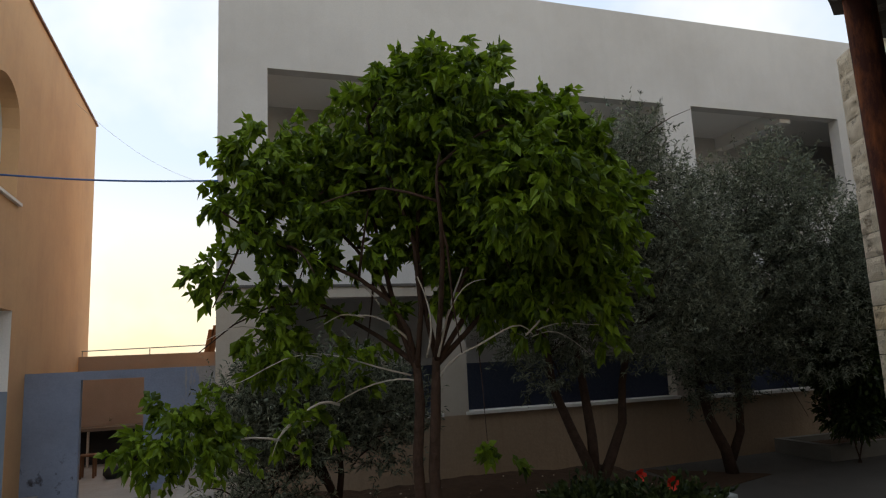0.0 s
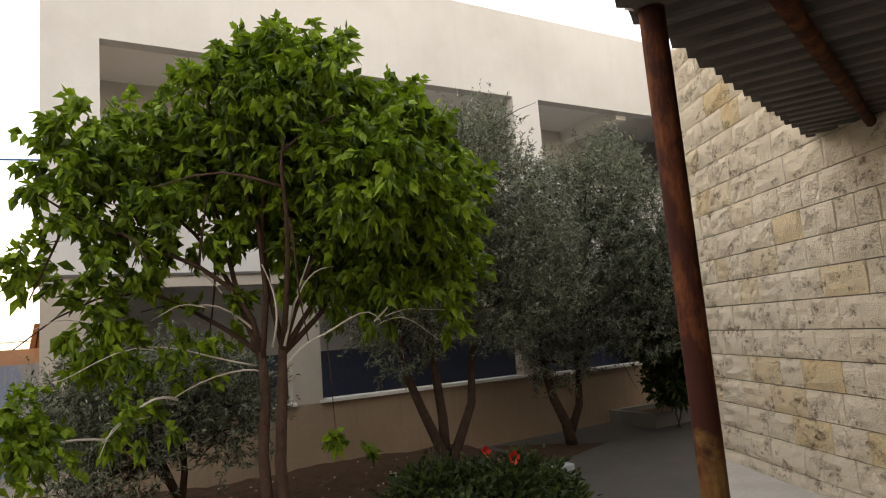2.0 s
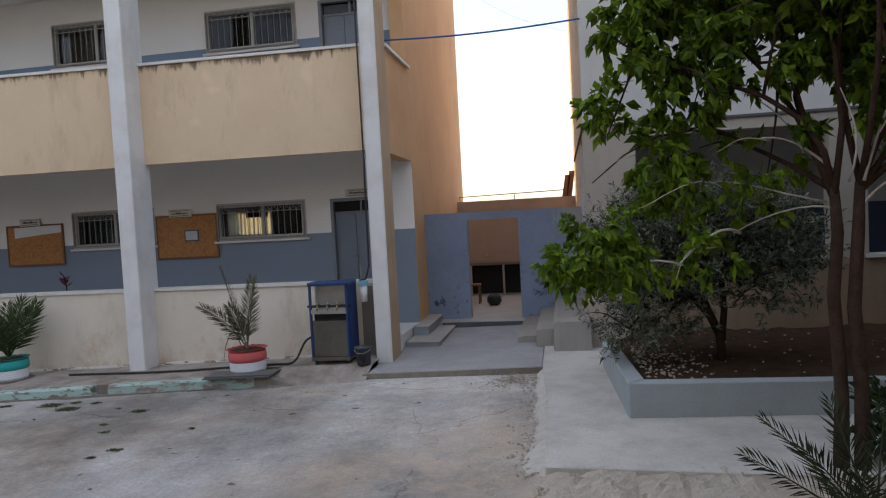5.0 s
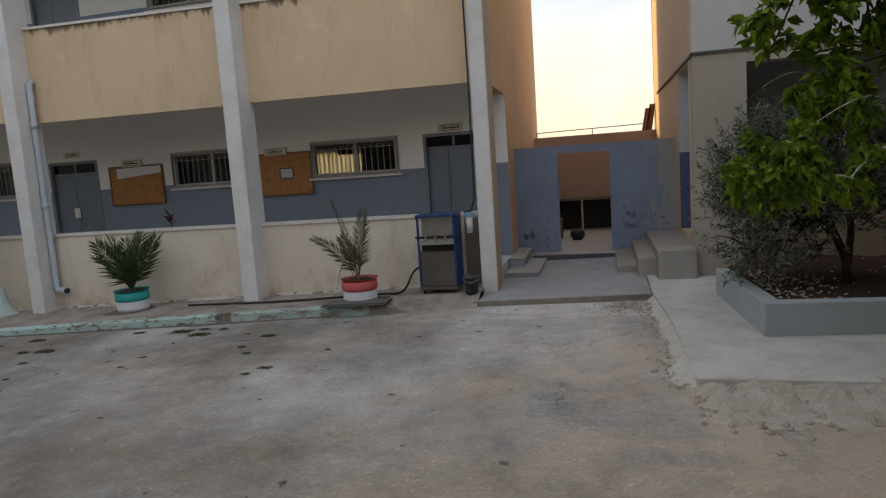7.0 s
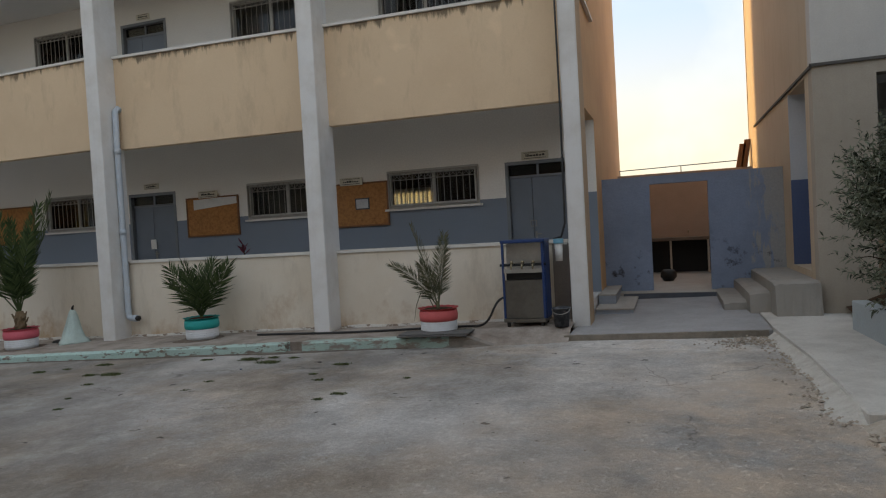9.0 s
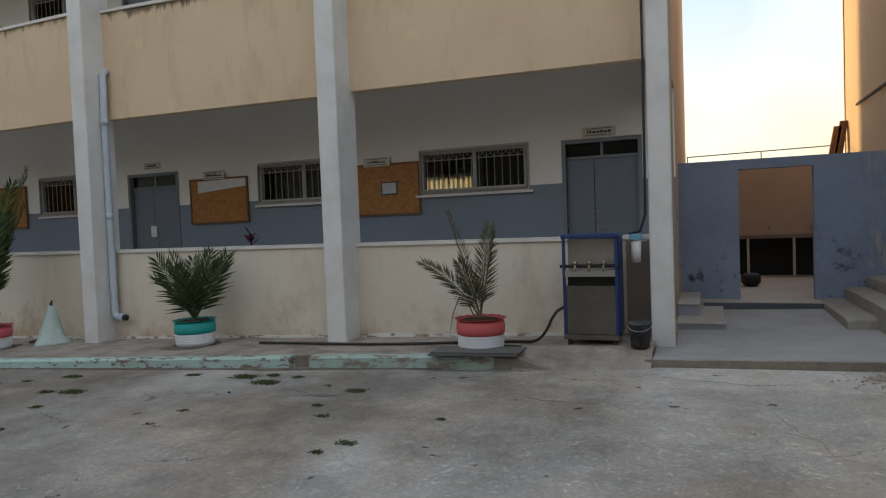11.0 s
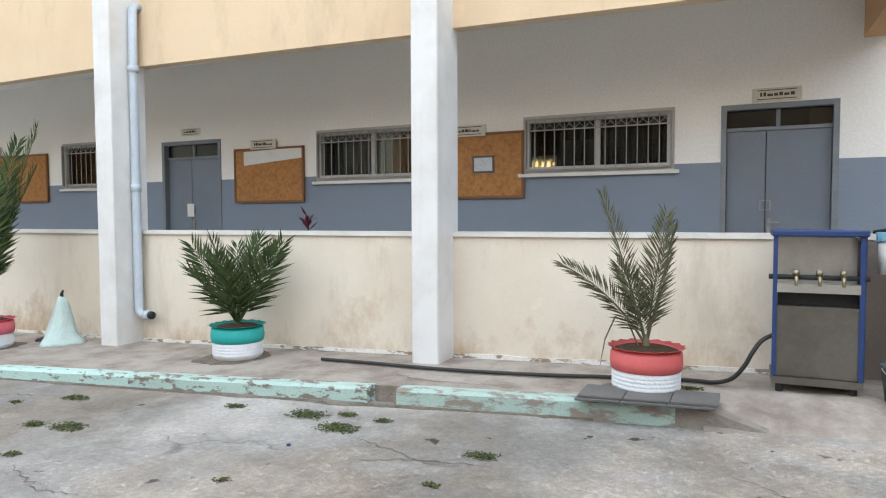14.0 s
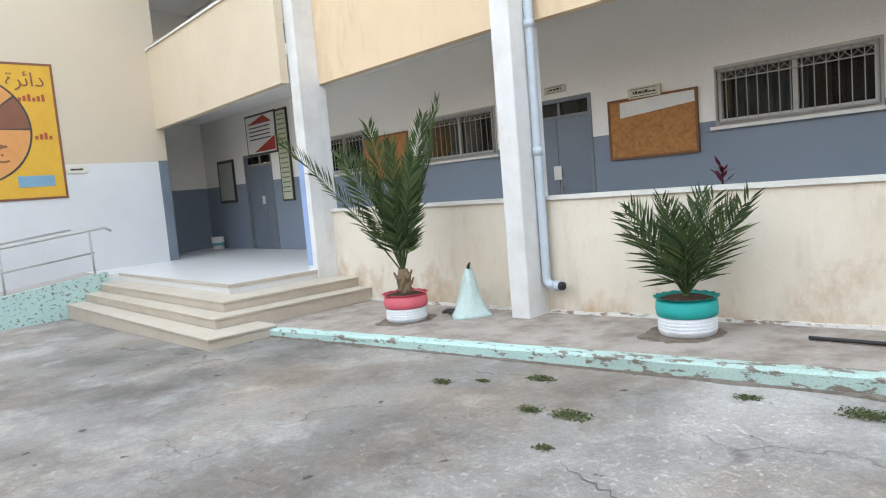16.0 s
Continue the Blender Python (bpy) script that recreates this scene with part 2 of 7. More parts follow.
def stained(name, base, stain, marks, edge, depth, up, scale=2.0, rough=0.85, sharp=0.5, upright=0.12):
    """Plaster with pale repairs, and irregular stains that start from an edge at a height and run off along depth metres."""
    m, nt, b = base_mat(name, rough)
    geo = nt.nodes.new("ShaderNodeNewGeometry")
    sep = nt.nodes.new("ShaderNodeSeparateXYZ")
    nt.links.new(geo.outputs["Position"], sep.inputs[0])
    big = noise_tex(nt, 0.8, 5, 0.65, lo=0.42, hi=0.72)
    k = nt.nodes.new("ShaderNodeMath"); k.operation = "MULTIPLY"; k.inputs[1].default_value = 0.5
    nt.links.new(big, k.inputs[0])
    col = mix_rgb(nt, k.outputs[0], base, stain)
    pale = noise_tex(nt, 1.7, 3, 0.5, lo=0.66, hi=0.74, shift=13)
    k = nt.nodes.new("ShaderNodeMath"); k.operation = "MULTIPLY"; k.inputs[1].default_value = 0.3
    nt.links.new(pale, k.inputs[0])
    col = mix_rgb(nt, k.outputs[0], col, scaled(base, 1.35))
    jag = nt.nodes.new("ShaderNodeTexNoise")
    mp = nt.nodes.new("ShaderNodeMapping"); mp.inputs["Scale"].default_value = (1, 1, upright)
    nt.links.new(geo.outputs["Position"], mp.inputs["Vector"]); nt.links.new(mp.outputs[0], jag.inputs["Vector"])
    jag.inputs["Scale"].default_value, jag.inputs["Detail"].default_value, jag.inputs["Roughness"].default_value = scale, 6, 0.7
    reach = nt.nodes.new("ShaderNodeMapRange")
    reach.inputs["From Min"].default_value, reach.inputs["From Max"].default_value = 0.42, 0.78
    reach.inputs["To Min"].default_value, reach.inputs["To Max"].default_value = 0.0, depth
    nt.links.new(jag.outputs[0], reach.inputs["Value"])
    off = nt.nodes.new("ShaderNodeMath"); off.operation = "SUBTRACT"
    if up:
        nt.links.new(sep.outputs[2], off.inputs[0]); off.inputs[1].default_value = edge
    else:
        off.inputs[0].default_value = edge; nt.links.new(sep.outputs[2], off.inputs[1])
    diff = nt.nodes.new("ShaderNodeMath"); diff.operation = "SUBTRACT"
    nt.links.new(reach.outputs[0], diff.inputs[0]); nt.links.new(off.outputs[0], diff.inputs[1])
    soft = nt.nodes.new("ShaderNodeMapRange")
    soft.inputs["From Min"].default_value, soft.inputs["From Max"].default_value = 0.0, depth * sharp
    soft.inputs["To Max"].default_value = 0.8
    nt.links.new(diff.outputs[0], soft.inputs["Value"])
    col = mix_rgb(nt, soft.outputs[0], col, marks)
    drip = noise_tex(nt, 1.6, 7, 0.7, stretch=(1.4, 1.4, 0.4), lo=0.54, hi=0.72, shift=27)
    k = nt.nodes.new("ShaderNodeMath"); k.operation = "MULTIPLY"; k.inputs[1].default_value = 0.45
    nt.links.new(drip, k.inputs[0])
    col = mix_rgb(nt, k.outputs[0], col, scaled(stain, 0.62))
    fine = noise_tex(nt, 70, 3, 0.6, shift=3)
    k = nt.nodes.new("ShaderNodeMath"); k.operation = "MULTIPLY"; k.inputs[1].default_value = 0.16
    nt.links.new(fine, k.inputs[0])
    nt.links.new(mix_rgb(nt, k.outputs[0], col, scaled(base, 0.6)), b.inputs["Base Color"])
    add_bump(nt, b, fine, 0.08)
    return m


PARAPETS = [stained("weathered_cream_plaster", (0.69, 0.525, 0.345), (0.58, 0.42, 0.265), (0.06, 0.045, 0.03), zt - 0.04, 0.36, False, 5.0, sharp=0.25) for zt in (5.28, 5.29, 5.36)]
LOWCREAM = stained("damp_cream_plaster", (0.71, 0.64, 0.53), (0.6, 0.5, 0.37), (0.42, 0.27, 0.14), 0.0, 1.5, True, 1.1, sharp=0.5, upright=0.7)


# ---- helpers of this scene ----
def box(bm, x0, x1, y0, y1, z0, z1):
    vs = [bm.verts.new(p) for p in ((x0, y0, z0), (x1, y0, z0), (x1, y1, z0), (x0, y1, z0), (x0, y0, z1), (x1, y0, z1), (x1, y1, z1), (x0, y1, z1))]
    for f in ((0, 3, 2, 1), (4, 5, 6, 7), (0, 1, 5, 4), (1, 2, 6, 5), (2, 3, 7, 6), (3, 0, 4, 7)):
        bm.faces.new([vs[i] for i in f])
    return vs


def prism(bm, poly, z0, z1):
    """An upright prism; z0 and z1 are heights or functions of x, y."""
    lo = [bm.verts.new((x, y, z0(x, y) if callable(z0) else z0)) for x, y in poly]
    hi = [bm.verts.new((x, y, z1(x, y) if callable(z1) else z1)) for x, y in poly]
    n = len(poly)
    bm.faces.new(lo[::-1]); bm.faces.new(hi)
    for i in range(n):
        bm.faces.new((lo[i], lo[(i + 1) % n], hi[(i + 1) % n], hi[i]))


def tube(bm, pts, radii, n=8, cap=True):
    """A round tapered tube along points."""
    pts = [Vector(p) for p in pts]
    rings = []
    side = None
    for i, p in enumerate(pts):
        d = (pts[min(i + 1, len(pts) - 1)] - pts[max(i - 1, 0)]).normalized()
        if side is None:
            side = d.orthogonal().normalized()
        side = (side - d * side.dot(d)).normalized()
        up = d.cross(side)
        r = radii[i] if isinstance(radii, (list, tuple)) else radii
        rings.append([bm.verts.new(p + r * (math.cos(2 * math.pi * k / n) * side + math.sin(2 * math.pi * k / n) * up)) for k in range(n)])
    for a, b in zip(rings, rings[1:]):
        for k in range(n):
            bm.faces.new((a[k], a[(k + 1) % n], b[(k + 1) % n], b[k]))
    if cap:
        bm.faces.new(rings[0][::-1]); bm.faces.new(rings[-1])


def lathe(bm, profile, n=24, centre=(0, 0, 0), wobble=None):
    """A turned shape from rows of radius, height."""
    cx, cy, cz = centre
    rings = []
    for r, z in profile:
        ring = []
        for k in range(n):
            a = 2 * math.pi * k / n
            rr = r * (wobble(a, z) if wobble else 1)
            ring.append(bm.verts.new((cx + rr * math.cos(a), cy + rr * math.sin(a), cz + z)))
        rings.append(ring)
    for a, b in zip(rings, rings[1:]):
        for k in range(n):
            bm.faces.new((a[k], a[(k + 1) % n], b[(k + 1) % n], b[k]))
    return rings


def part(name, bm, material, parent=None, label="", smooth=False, bevel=0.0):
    if bevel:
        bmesh.ops.bevel(bm, geom=list(bm.edges), offset=bevel, segments=1, affect="EDGES", clamp_overlap=True)
    bmesh.ops.recalc_face_normals(bm, faces=bm.faces[:])
    me = bpy.data.meshes.new(name)
    bm.to_mesh(me); bm.free()
    me.materials.append(material)
    if smooth:
        for p in me.polygons:
            p.use_smooth = True
    ob = new(name, me)
    if parent:
        ob.parent = parent
        ob.matrix_parent_inverse = parent.matrix_world.inverted() if parent.type == "EMPTY" else Matrix()
    if label:
        ob["label"] = label
    return ob


def thing(name, at, label, category, group="", kind=""):
    ob = new(name)
    ob.location = at
    ob.empty_display_size = 0.1
    bpy.context.view_layer.update()
    return tagged(ob, label, category, group, kind)


def structure(name, bm, material, label, category, smooth=False, bevel=0.0):
    return tagged(part(name, bm, material, None, "", smooth, bevel), label, category, kind="structure")


def boxes(*rows):
    bm = bmesh.new()
    for r in rows:
        box(bm, *r)
    return bm


def wall_x(bm, x0, x1, z0, z1, y0, y1, holes=()):
    """A wall along x with rectangular openings (x0, x1, z0, z1), as one closed skin."""
    xs = sorted({x0, x1, *[v for h in holes for v in h[:2]]})
    zs = sorted({z0, z1, *[v for h in holes for v in h[2:] if z0 <= v <= z1]})
    solid = {(i, j) for i in range(len(xs) - 1) for j in range(len(zs) - 1)
             if not any(h[0] < (xs[i] + xs[i + 1]) / 2 < h[1] and h[2] < (zs[j] + zs[j + 1]) / 2 < h[3] for h in holes)}
    grid = {}

    def at(i, j, y):
        if (i, j, y) not in grid:
            grid[i, j, y] = bm.verts.new((xs[i], y, zs[j]))
        return grid[i, j, y]
    for i, j in solid:
        for y in (y0, y1):
            bm.faces.new((at(i, j, y), at(i + 1, j, y), at(i + 1, j + 1, y), at(i, j + 1, y)))
        for (di, dj), (a, b) in (((-1, 0), ((i, j), (i, j + 1))), ((1, 0), ((i + 1, j), (i + 1, j + 1))), ((0, -1), ((i, j), (i + 1, j))), ((0, 1), ((i, j + 1), (i + 1, j + 1)))):
            if (i + di, j + dj) not in solid:
                bm.faces.new((at(*a, y0), at(*b, y0), at(*b, y1), at(*a, y1)))


def mesh_object(name, verts, faces, material, parent, label=""):
    me = bpy.data.meshes.new(name)
    me.from_pydata(verts, [], faces)
    me.materials.append(material)
    ob = new(name, me)
    if parent:
        ob.parent = parent
        ob.matrix_parent_inverse = parent.matrix_world.inverted()
    if label:
        ob["label"] = label
    return ob

# ---- ground ----
def yard(x, y):
    return -0.03 + 0.02 * (max(min(x, 3.0), -30.0) + 6) + 0.008 * (max(min(y, 12.0), -12.0) - 8.5)


def terrace(x, y=0):
    return 0.11 + 0.027 * (x + 6.3)


def kerb_line(x):
    return 8.49 + 0.114 * (x + 6.13)


def ground():
    xs = [-900, -300, -120, -60] + [-40 + i for i in range(30)] + [-10 + 0.5 * i for i in range(25)] + [3 + i for i in range(30)] + [60, 120, 300, 900]
    ys = [-900, -300, -100, -40, -20] + [-12 + i for i in range(12)] + [0.5 * i for i in range(21)] + [11 + i for i in range(20)] + [40, 80, 300, 900]
    verts = [(x, y, yard(x, y) + 0.012 * noise.noise((x * 0.7, y * 0.7, 0))) for y in ys for x in xs]
    w = len(xs)
    faces = [(j * w + i, j * w + i + 1, (j + 1) * w + i + 1, (j + 1) * w + i) for j in range(len(ys) - 1) for i in range(w - 1)]
    m, nt, b = base_mat("worn_yard_concrete", 0.9)
    dark = noise_tex(nt, 0.35, 6, 0.6, lo=0.36, hi=0.64)
    pale = noise_tex(nt, 0.55, 9, 0.7, lo=0.5, hi=0.57, shift=5)
    rusty = noise_tex(nt, 0.5, 6, 0.65, lo=0.47, hi=0.68, shift=11)
    grit = noise_tex(nt, 24, 6, 0.78, lo=0.42, hi=0.6, shift=1)
    fine = noise_tex(nt, 9, 5, 0.7, lo=0.3, hi=0.7, shift=2)
    geo0 = nt.nodes.new("ShaderNodeNewGeometry")
    sep0 = nt.nodes.new("ShaderNodeSeparateXYZ")
    nt.links.new(geo0.outputs["Position"], sep0.inputs[0])
    wander = noise_tex(nt, 0.3, 4, 0.6, lo=0.3, hi=0.7, shift=15)
    def ramp(axis, a, b, sway):
        """0 to 1 along an axis of the plan, with a wandering edge."""
        n = nt.nodes.new("ShaderNodeMath"); n.operation = "MULTIPLY_ADD"; n.inputs[1].default_value = sway
        nt.links.new(wander, n.inputs[0]); nt.links.new(sep0.outputs[axis], n.inputs[2])
        r = nt.nodes.new("ShaderNodeMapRange")
        r.inputs["From Min"].default_value, r.inputs["From Max"].default_value = a + sway / 2, b + sway / 2
        nt.links.new(n.outputs[0], r.inputs["Value"])
        return r.outputs[0]
    pale_part = nt.nodes.new("ShaderNodeMath"); pale_part.operation = "MULTIPLY"      # paler tone towards the planter, darker to the left and near the platform
    nt.links.new(ramp(0, -8.6, -4.0, 3.0), pale_part.inputs[0]); nt.links.new(ramp(1, 2.8, 6.4, 1.6), pale_part.inputs[1])
    old = mix_rgb(nt, dark, (0.3, 0.282, 0.26), (0.2, 0.186, 0.17))
    pale_tone = mix_rgb(nt, dark, (0.8, 0.78, 0.75), (0.62, 0.595, 0.56))
    col = mix_rgb(nt, pale_part.outputs[0], old, pale_tone)
    k = nt.nodes.new("ShaderNodeMath"); k.operation = "MULTIPLY"; k.inputs[1].default_value = 0.38
    nt.links.new(rusty, k.inputs[0])
    col = mix_rgb(nt, k.outputs[0], col, (0.42, 0.34, 0.255))
    k = nt.nodes.new("ShaderNodeMath"); k.operation = "MULTIPLY"; k.inputs[1].default_value = 0.5
    nt.links.new(pale, k.inputs[0])
    col = mix_rgb(nt, k.outputs[0], col, (0.53, 0.515, 0.49))
    k = nt.nodes.new("ShaderNodeMath"); k.operation = "MULTIPLY"; k.inputs[1].default_value = 0.3
    nt.links.new(grit, k.inputs[0])
    col = mix_rgb(nt, k.outputs[0], col, (0.16, 0.142, 0.122))
    k = nt.nodes.new("ShaderNodeMath"); k.operation = "MULTIPLY"; k.inputs[1].default_value = 0.26
    nt.links.new(fine, k.inputs[0])
    col = mix_rgb(nt, k.outputs[0], col, (0.24, 0.215, 0.19))
    gravel = noise_tex(nt, 85, 4, 0.75, lo=0.44, hi=0.6, shift=71)
    k = nt.nodes.new("ShaderNodeMath"); k.operation = "MULTIPLY"; k.inputs[1].default_value = 0.16
    nt.links.new(gravel, k.inputs[0])
    col = mix_rgb(nt, k.outputs[0], col, (0.1, 0.088, 0.075))
    speck = noise_tex(nt, 16, 6, 0.75, lo=0.5, hi=0.66, shift=23)
    k = nt.nodes.new("ShaderNodeMath"); k.operation = "MULTIPLY"; k.inputs[1].default_value = 0.13
    nt.links.new(speck, k.inputs[0])
    col = mix_rgb(nt, k.outputs[0], col, (0.6, 0.57, 0.53))
    # cracks and dark spots
    geo = nt.nodes.new("ShaderNodeNewGeometry")
    warp = nt.nodes.new("ShaderNodeTexNoise"); warp.inputs["Scale"].default_value = 1.6; warp.inputs["Detail"].default_value = 6
    nt.links.new(geo.outputs["Position"], warp.inputs["Vector"])
    add = nt.nodes.new("ShaderNodeVectorMath"); add.operation = "MULTIPLY_ADD"; add.inputs[1].default_value = (1.1, 1.1, 0)
    nt.links.new(warp.outputs[1], add.inputs[0]); nt.links.new(geo.outputs["Position"], add.inputs[2])
    vor = nt.nodes.new("ShaderNodeTexVoronoi"); vor.feature = "DISTANCE_TO_EDGE"; vor.inputs["Scale"].default_value = 0.42
    nt.links.new(add.outputs[0], vor.inputs["Vector"])
    lt = nt.nodes.new("ShaderNodeMapRange"); lt.inputs["From Min"].default_value, lt.inputs["From Max"].default_value = 0.001, 0.006
    lt.inputs["To Min"].default_value, lt.inputs["To Max"].default_value = 0.5, 0.0
    nt.links.new(vor.outputs["Distance"], lt.inputs["Value"])
    some = noise_tex(nt, 0.7, 3, 0.5, lo=0.54, hi=0.62, shift=21)
    mid = noise_tex(nt, 2.6, 9, 0.75, lo=0.36, hi=0.66, shift=41)
    k = nt.nodes.new("ShaderNodeMath"); k.operation = "MULTIPLY"; k.inputs[1].default_value = 0.28
    nt.links.new(mid, k.inputs[0])
    col = mix_rgb(nt, k.outputs[0], col, (0.2, 0.18, 0.16))
    k = nt.nodes.new("ShaderNodeMath"); k.operation = "MULTIPLY"
    nt.links.new(lt.outputs[0], k.inputs[0]); nt.links.new(some, k.inputs[1])
    col = mix_rgb(nt, k.outputs[0], col, (0.06, 0.05, 0.04))
    spots = noise_tex(nt, 5.0, 3, 0.5, lo=0.70, hi=0.74, shift=31)
    col = mix_rgb(nt, spots, col, (0.09, 0.08, 0.07))
    broad = noise_tex(nt, 0.42, 9, 0.68, lo=0.36, hi=0.62, shift=51)
    col = mix_rgb(nt, 1.0, col, mix_rgb(nt, broad, (0.6, 0.58, 0.56), (1.36, 1.35, 1.34)), "MULTIPLY")
    tea = noise_tex(nt, 0.6, 8, 0.68, lo=0.48, hi=0.62, shift=63)
    col = mix_rgb(nt, 1.0, col, mix_rgb(nt, tea, (1.0, 1.0, 1.0), (1.02, 0.94, 0.85)), "MULTIPLY")
    col = mix_rgb(nt, 1.0, col, mix_rgb(nt, ramp(1, 1.6, 4.8, 2.0), (0.95, 0.85, 0.72), (1.0, 1.0, 1.0)), "MULTIPLY")      # browner and darker near the platform
    # tan earth washed over the yard beside the broken slab
    earth = noise_tex(nt, 0.7, 9, 0.7, lo=0.38, hi=0.54, shift=83)
    k = nt.nodes.new("ShaderNodeMath"); k.operation = "MULTIPLY"; k.inputs[1].default_value = 0.8
    nt.links.new(earth, k.inputs[0])
    for edge in (ramp(0, -2.6, -0.2, 1.6), ramp(1, 7.6, 5.9, 1.4)):
        q = nt.nodes.new("ShaderNodeMath"); q.operation = "MULTIPLY"
        nt.links.new(k.outputs[0], q.inputs[0]); nt.links.new(edge, q.inputs[1])
        k = q
    col = mix_rgb(nt, k.outputs[0], col, (0.69, 0.54, 0.4))
    nt.links.new(col, b.inputs["Base Color"])
    add_bump(nt, b, grit, 0.8, 0.012)
    ob = mesh_object("ground", verts, faces, m, None)
    tagged(ob, "worn stained concrete of the school yard", "ground", kind="structure")


ground()
def flaked(name, paint, under, lo, hi, scale):
    """Old paint that has come off in sharp-edged flakes."""
    m, nt, b = base_mat(name, 0.8)
    mask = noise_tex(nt, scale, 7, 0.65, stretch=(0.5, 1, 1.4), lo=lo, hi=hi)
    fade = noise_tex(nt, 1.3, 4, 0.6, shift=4)
    fine = noise_tex(nt, 60, 3, 0.7, shift=9)
    k = nt.nodes.new("ShaderNodeMath"); k.operation = "MULTIPLY"; k.inputs[1].default_value = 0.35
    nt.links.new(fade, k.inputs[0])
    col = mix_rgb(nt, mask, mix_rgb(nt, k.outputs[0], paint, scaled(paint, 1.35)), under)
    k = nt.nodes.new("ShaderNodeMath"); k.operation = "MULTIPLY"; k.inputs[1].default_value = 0.25
    nt.links.new(fine, k.inputs[0])
    nt.links.new(mix_rgb(nt, k.outputs[0], col, scaled(under, 0.6)), b.inputs["Base Color"])
    add_bump(nt, b, mask, 0.5, 0.004)
    return m


KERB = flaked("flaking_turquoise_paint", (0.4, 0.55, 0.5), (0.2, 0.17, 0.14), 0.56, 0.60, 12.0)
KERB_MID = flaked("patchy_turquoise_paint", (0.37, 0.49, 0.44), (0.18, 0.15, 0.12), 0.52, 0.56, 9.0)
bm = bmesh.new()
prism(bm, [(-14.6, kerb_line(-14.6) + 0.14), (-3.6, kerb_line(-3.6) + 0.14), (-3.6, 10.34), (-14.6, 10.34)], -0.6, terrace)
nx, ny = 16, 16
smooth01 = lambda u: max(0.0, min(1.0, u)) ** 2 * (3 - 2 * max(0.0, min(1.0, u)))
grid = []
for a in range(ny + 1):
    for c in range(nx + 1):
        x = -3.6 + 1.47 * c / nx
        y = 8.6 + (10.34 - 8.6) * a / ny
        down = max(smooth01((x + 3.6) / 0.9) * (1 - smooth01((y - 8.7) / 0.75)), 1 - smooth01((y - kerb_line(x) + 0.02) / 0.14))
        grid.append(bm.verts.new((x, y, terrace(x) + (yard(x, y) - 0.012 - terrace(x)) * down + 0.01 * noise.noise((x * 5, y * 5, 2)))))
for a in range(ny):
    for c in range(nx):
        q = a * (nx + 1) + c
        bm.faces.new((grid[q], grid[q + 1], grid[q + nx + 2], grid[q + nx + 1]))
structure("pavement", bm, surface("terrace_concrete", (0.36, 0.31, 0.265), (0.16, 0.122, 0.095), 0.9, scale=2.6, amount=0.95, grain=25, bump=0.6),
          "stained concrete walkway along the school front", "pavement")


KERB_WORN = flaked("badly_flaked_turquoise_paint", (0.34, 0.45, 0.4), (0.24, 0.205, 0.17), 0.485, 0.56, 8.0)


def kerb(x0, x1, fade, bare=False, paint=None):
    bm = bmesh.new()
    n = max(2, int((x1 - x0) / 0.25))
    rows = []
    for i in range(n + 1):
        x = x0 + (x1 - x0) * i / n
        y = kerb_line(x)
        w = 0.010 * noise.noise((x * 3.1, 0, 0))
        top = terrace(x) + 0.012 + 0.008 * noise.noise((x * 2.3, 5, 0)) - (0.1 * max(0, x + 3.7) if fade else 0)
        if bare:
            top = yard(x, y) - 0.02 + (top - yard(x, y) + 0.02) * (1 - max(0.0, min(1.0, (x + 3.55) / 0.5))) + 0.012 * noise.noise((x * 9, 3, 0))
        rows.append([bm.verts.new(p) for p in ((x, y + w - 0.005, -0.5), (x, y + w, top - 0.025), (x, y + w + 0.025, top), (x, y + 0.15, top), (x, y + 0.15, -0.5))])
    for a, b in zip(rows, rows[1:]):
        for k in range(4):
            bm.faces.new((a[k], b[k], b[k + 1], a[k + 1]))
    bm.faces.new(rows[0]); bm.faces.new(rows[-1][::-1])
    if bare:
        structure("kerb", bm, surface("bare_kerb_concrete", (0.27, 0.24, 0.205), (0.17, 0.145, 0.12), 0.9, scale=5, amount=0.8, bump=0.6), "bare broken end of the concrete kerb", "kerb")
        return
    structure("kerb", bm, paint or (KERB_WORN if fade else KERB), "low kerb with badly flaked turquoise paint" if fade else "low kerb with flaking turquoise paint", "kerb")


kerb(-14.2, -8.9, False)
kerb(-8.898, -6.32, False, paint=KERB_MID)
kerb(-6.05, -3.8, True)
kerb(-3.798, -3.0, True, True)
# dirt gathered at the kerb's foot
verts, faces = [], []
n = 150
for k in range(n + 1):
    x = -14.0 + 9.6 * k / n
    y = kerb_line(x)
    wide = max(0.01, 0.015 + 0.07 * noise.noise((x * 1.9, 0, 4)) + 0.03 * noise.noise((x * 8, 0, 4)))
    verts += [(x, y + 0.02, yard(x, y) + 0.034), (x, y - wide * 0.5, yard(x, y) + 0.02 + 0.008 * noise.noise((x * 9, 0, 1))), (x, y - wide, yard(x, y) - 0.012)]
for k in range(n):
    for a in range(2):
        q = 3 * k + a
        faces.append((q, q + 1, q + 4, q + 3))
tagged(mesh_object("kerb_dirt", verts, faces, surface("dark_washed_dirt", (0.2, 0.17, 0.14), (0.09, 0.072, 0.055), 0.95, scale=7, amount=0.8, bump=0.8), None), "dark dirt gathered along the kerb's foot", "dirt", kind="structure")

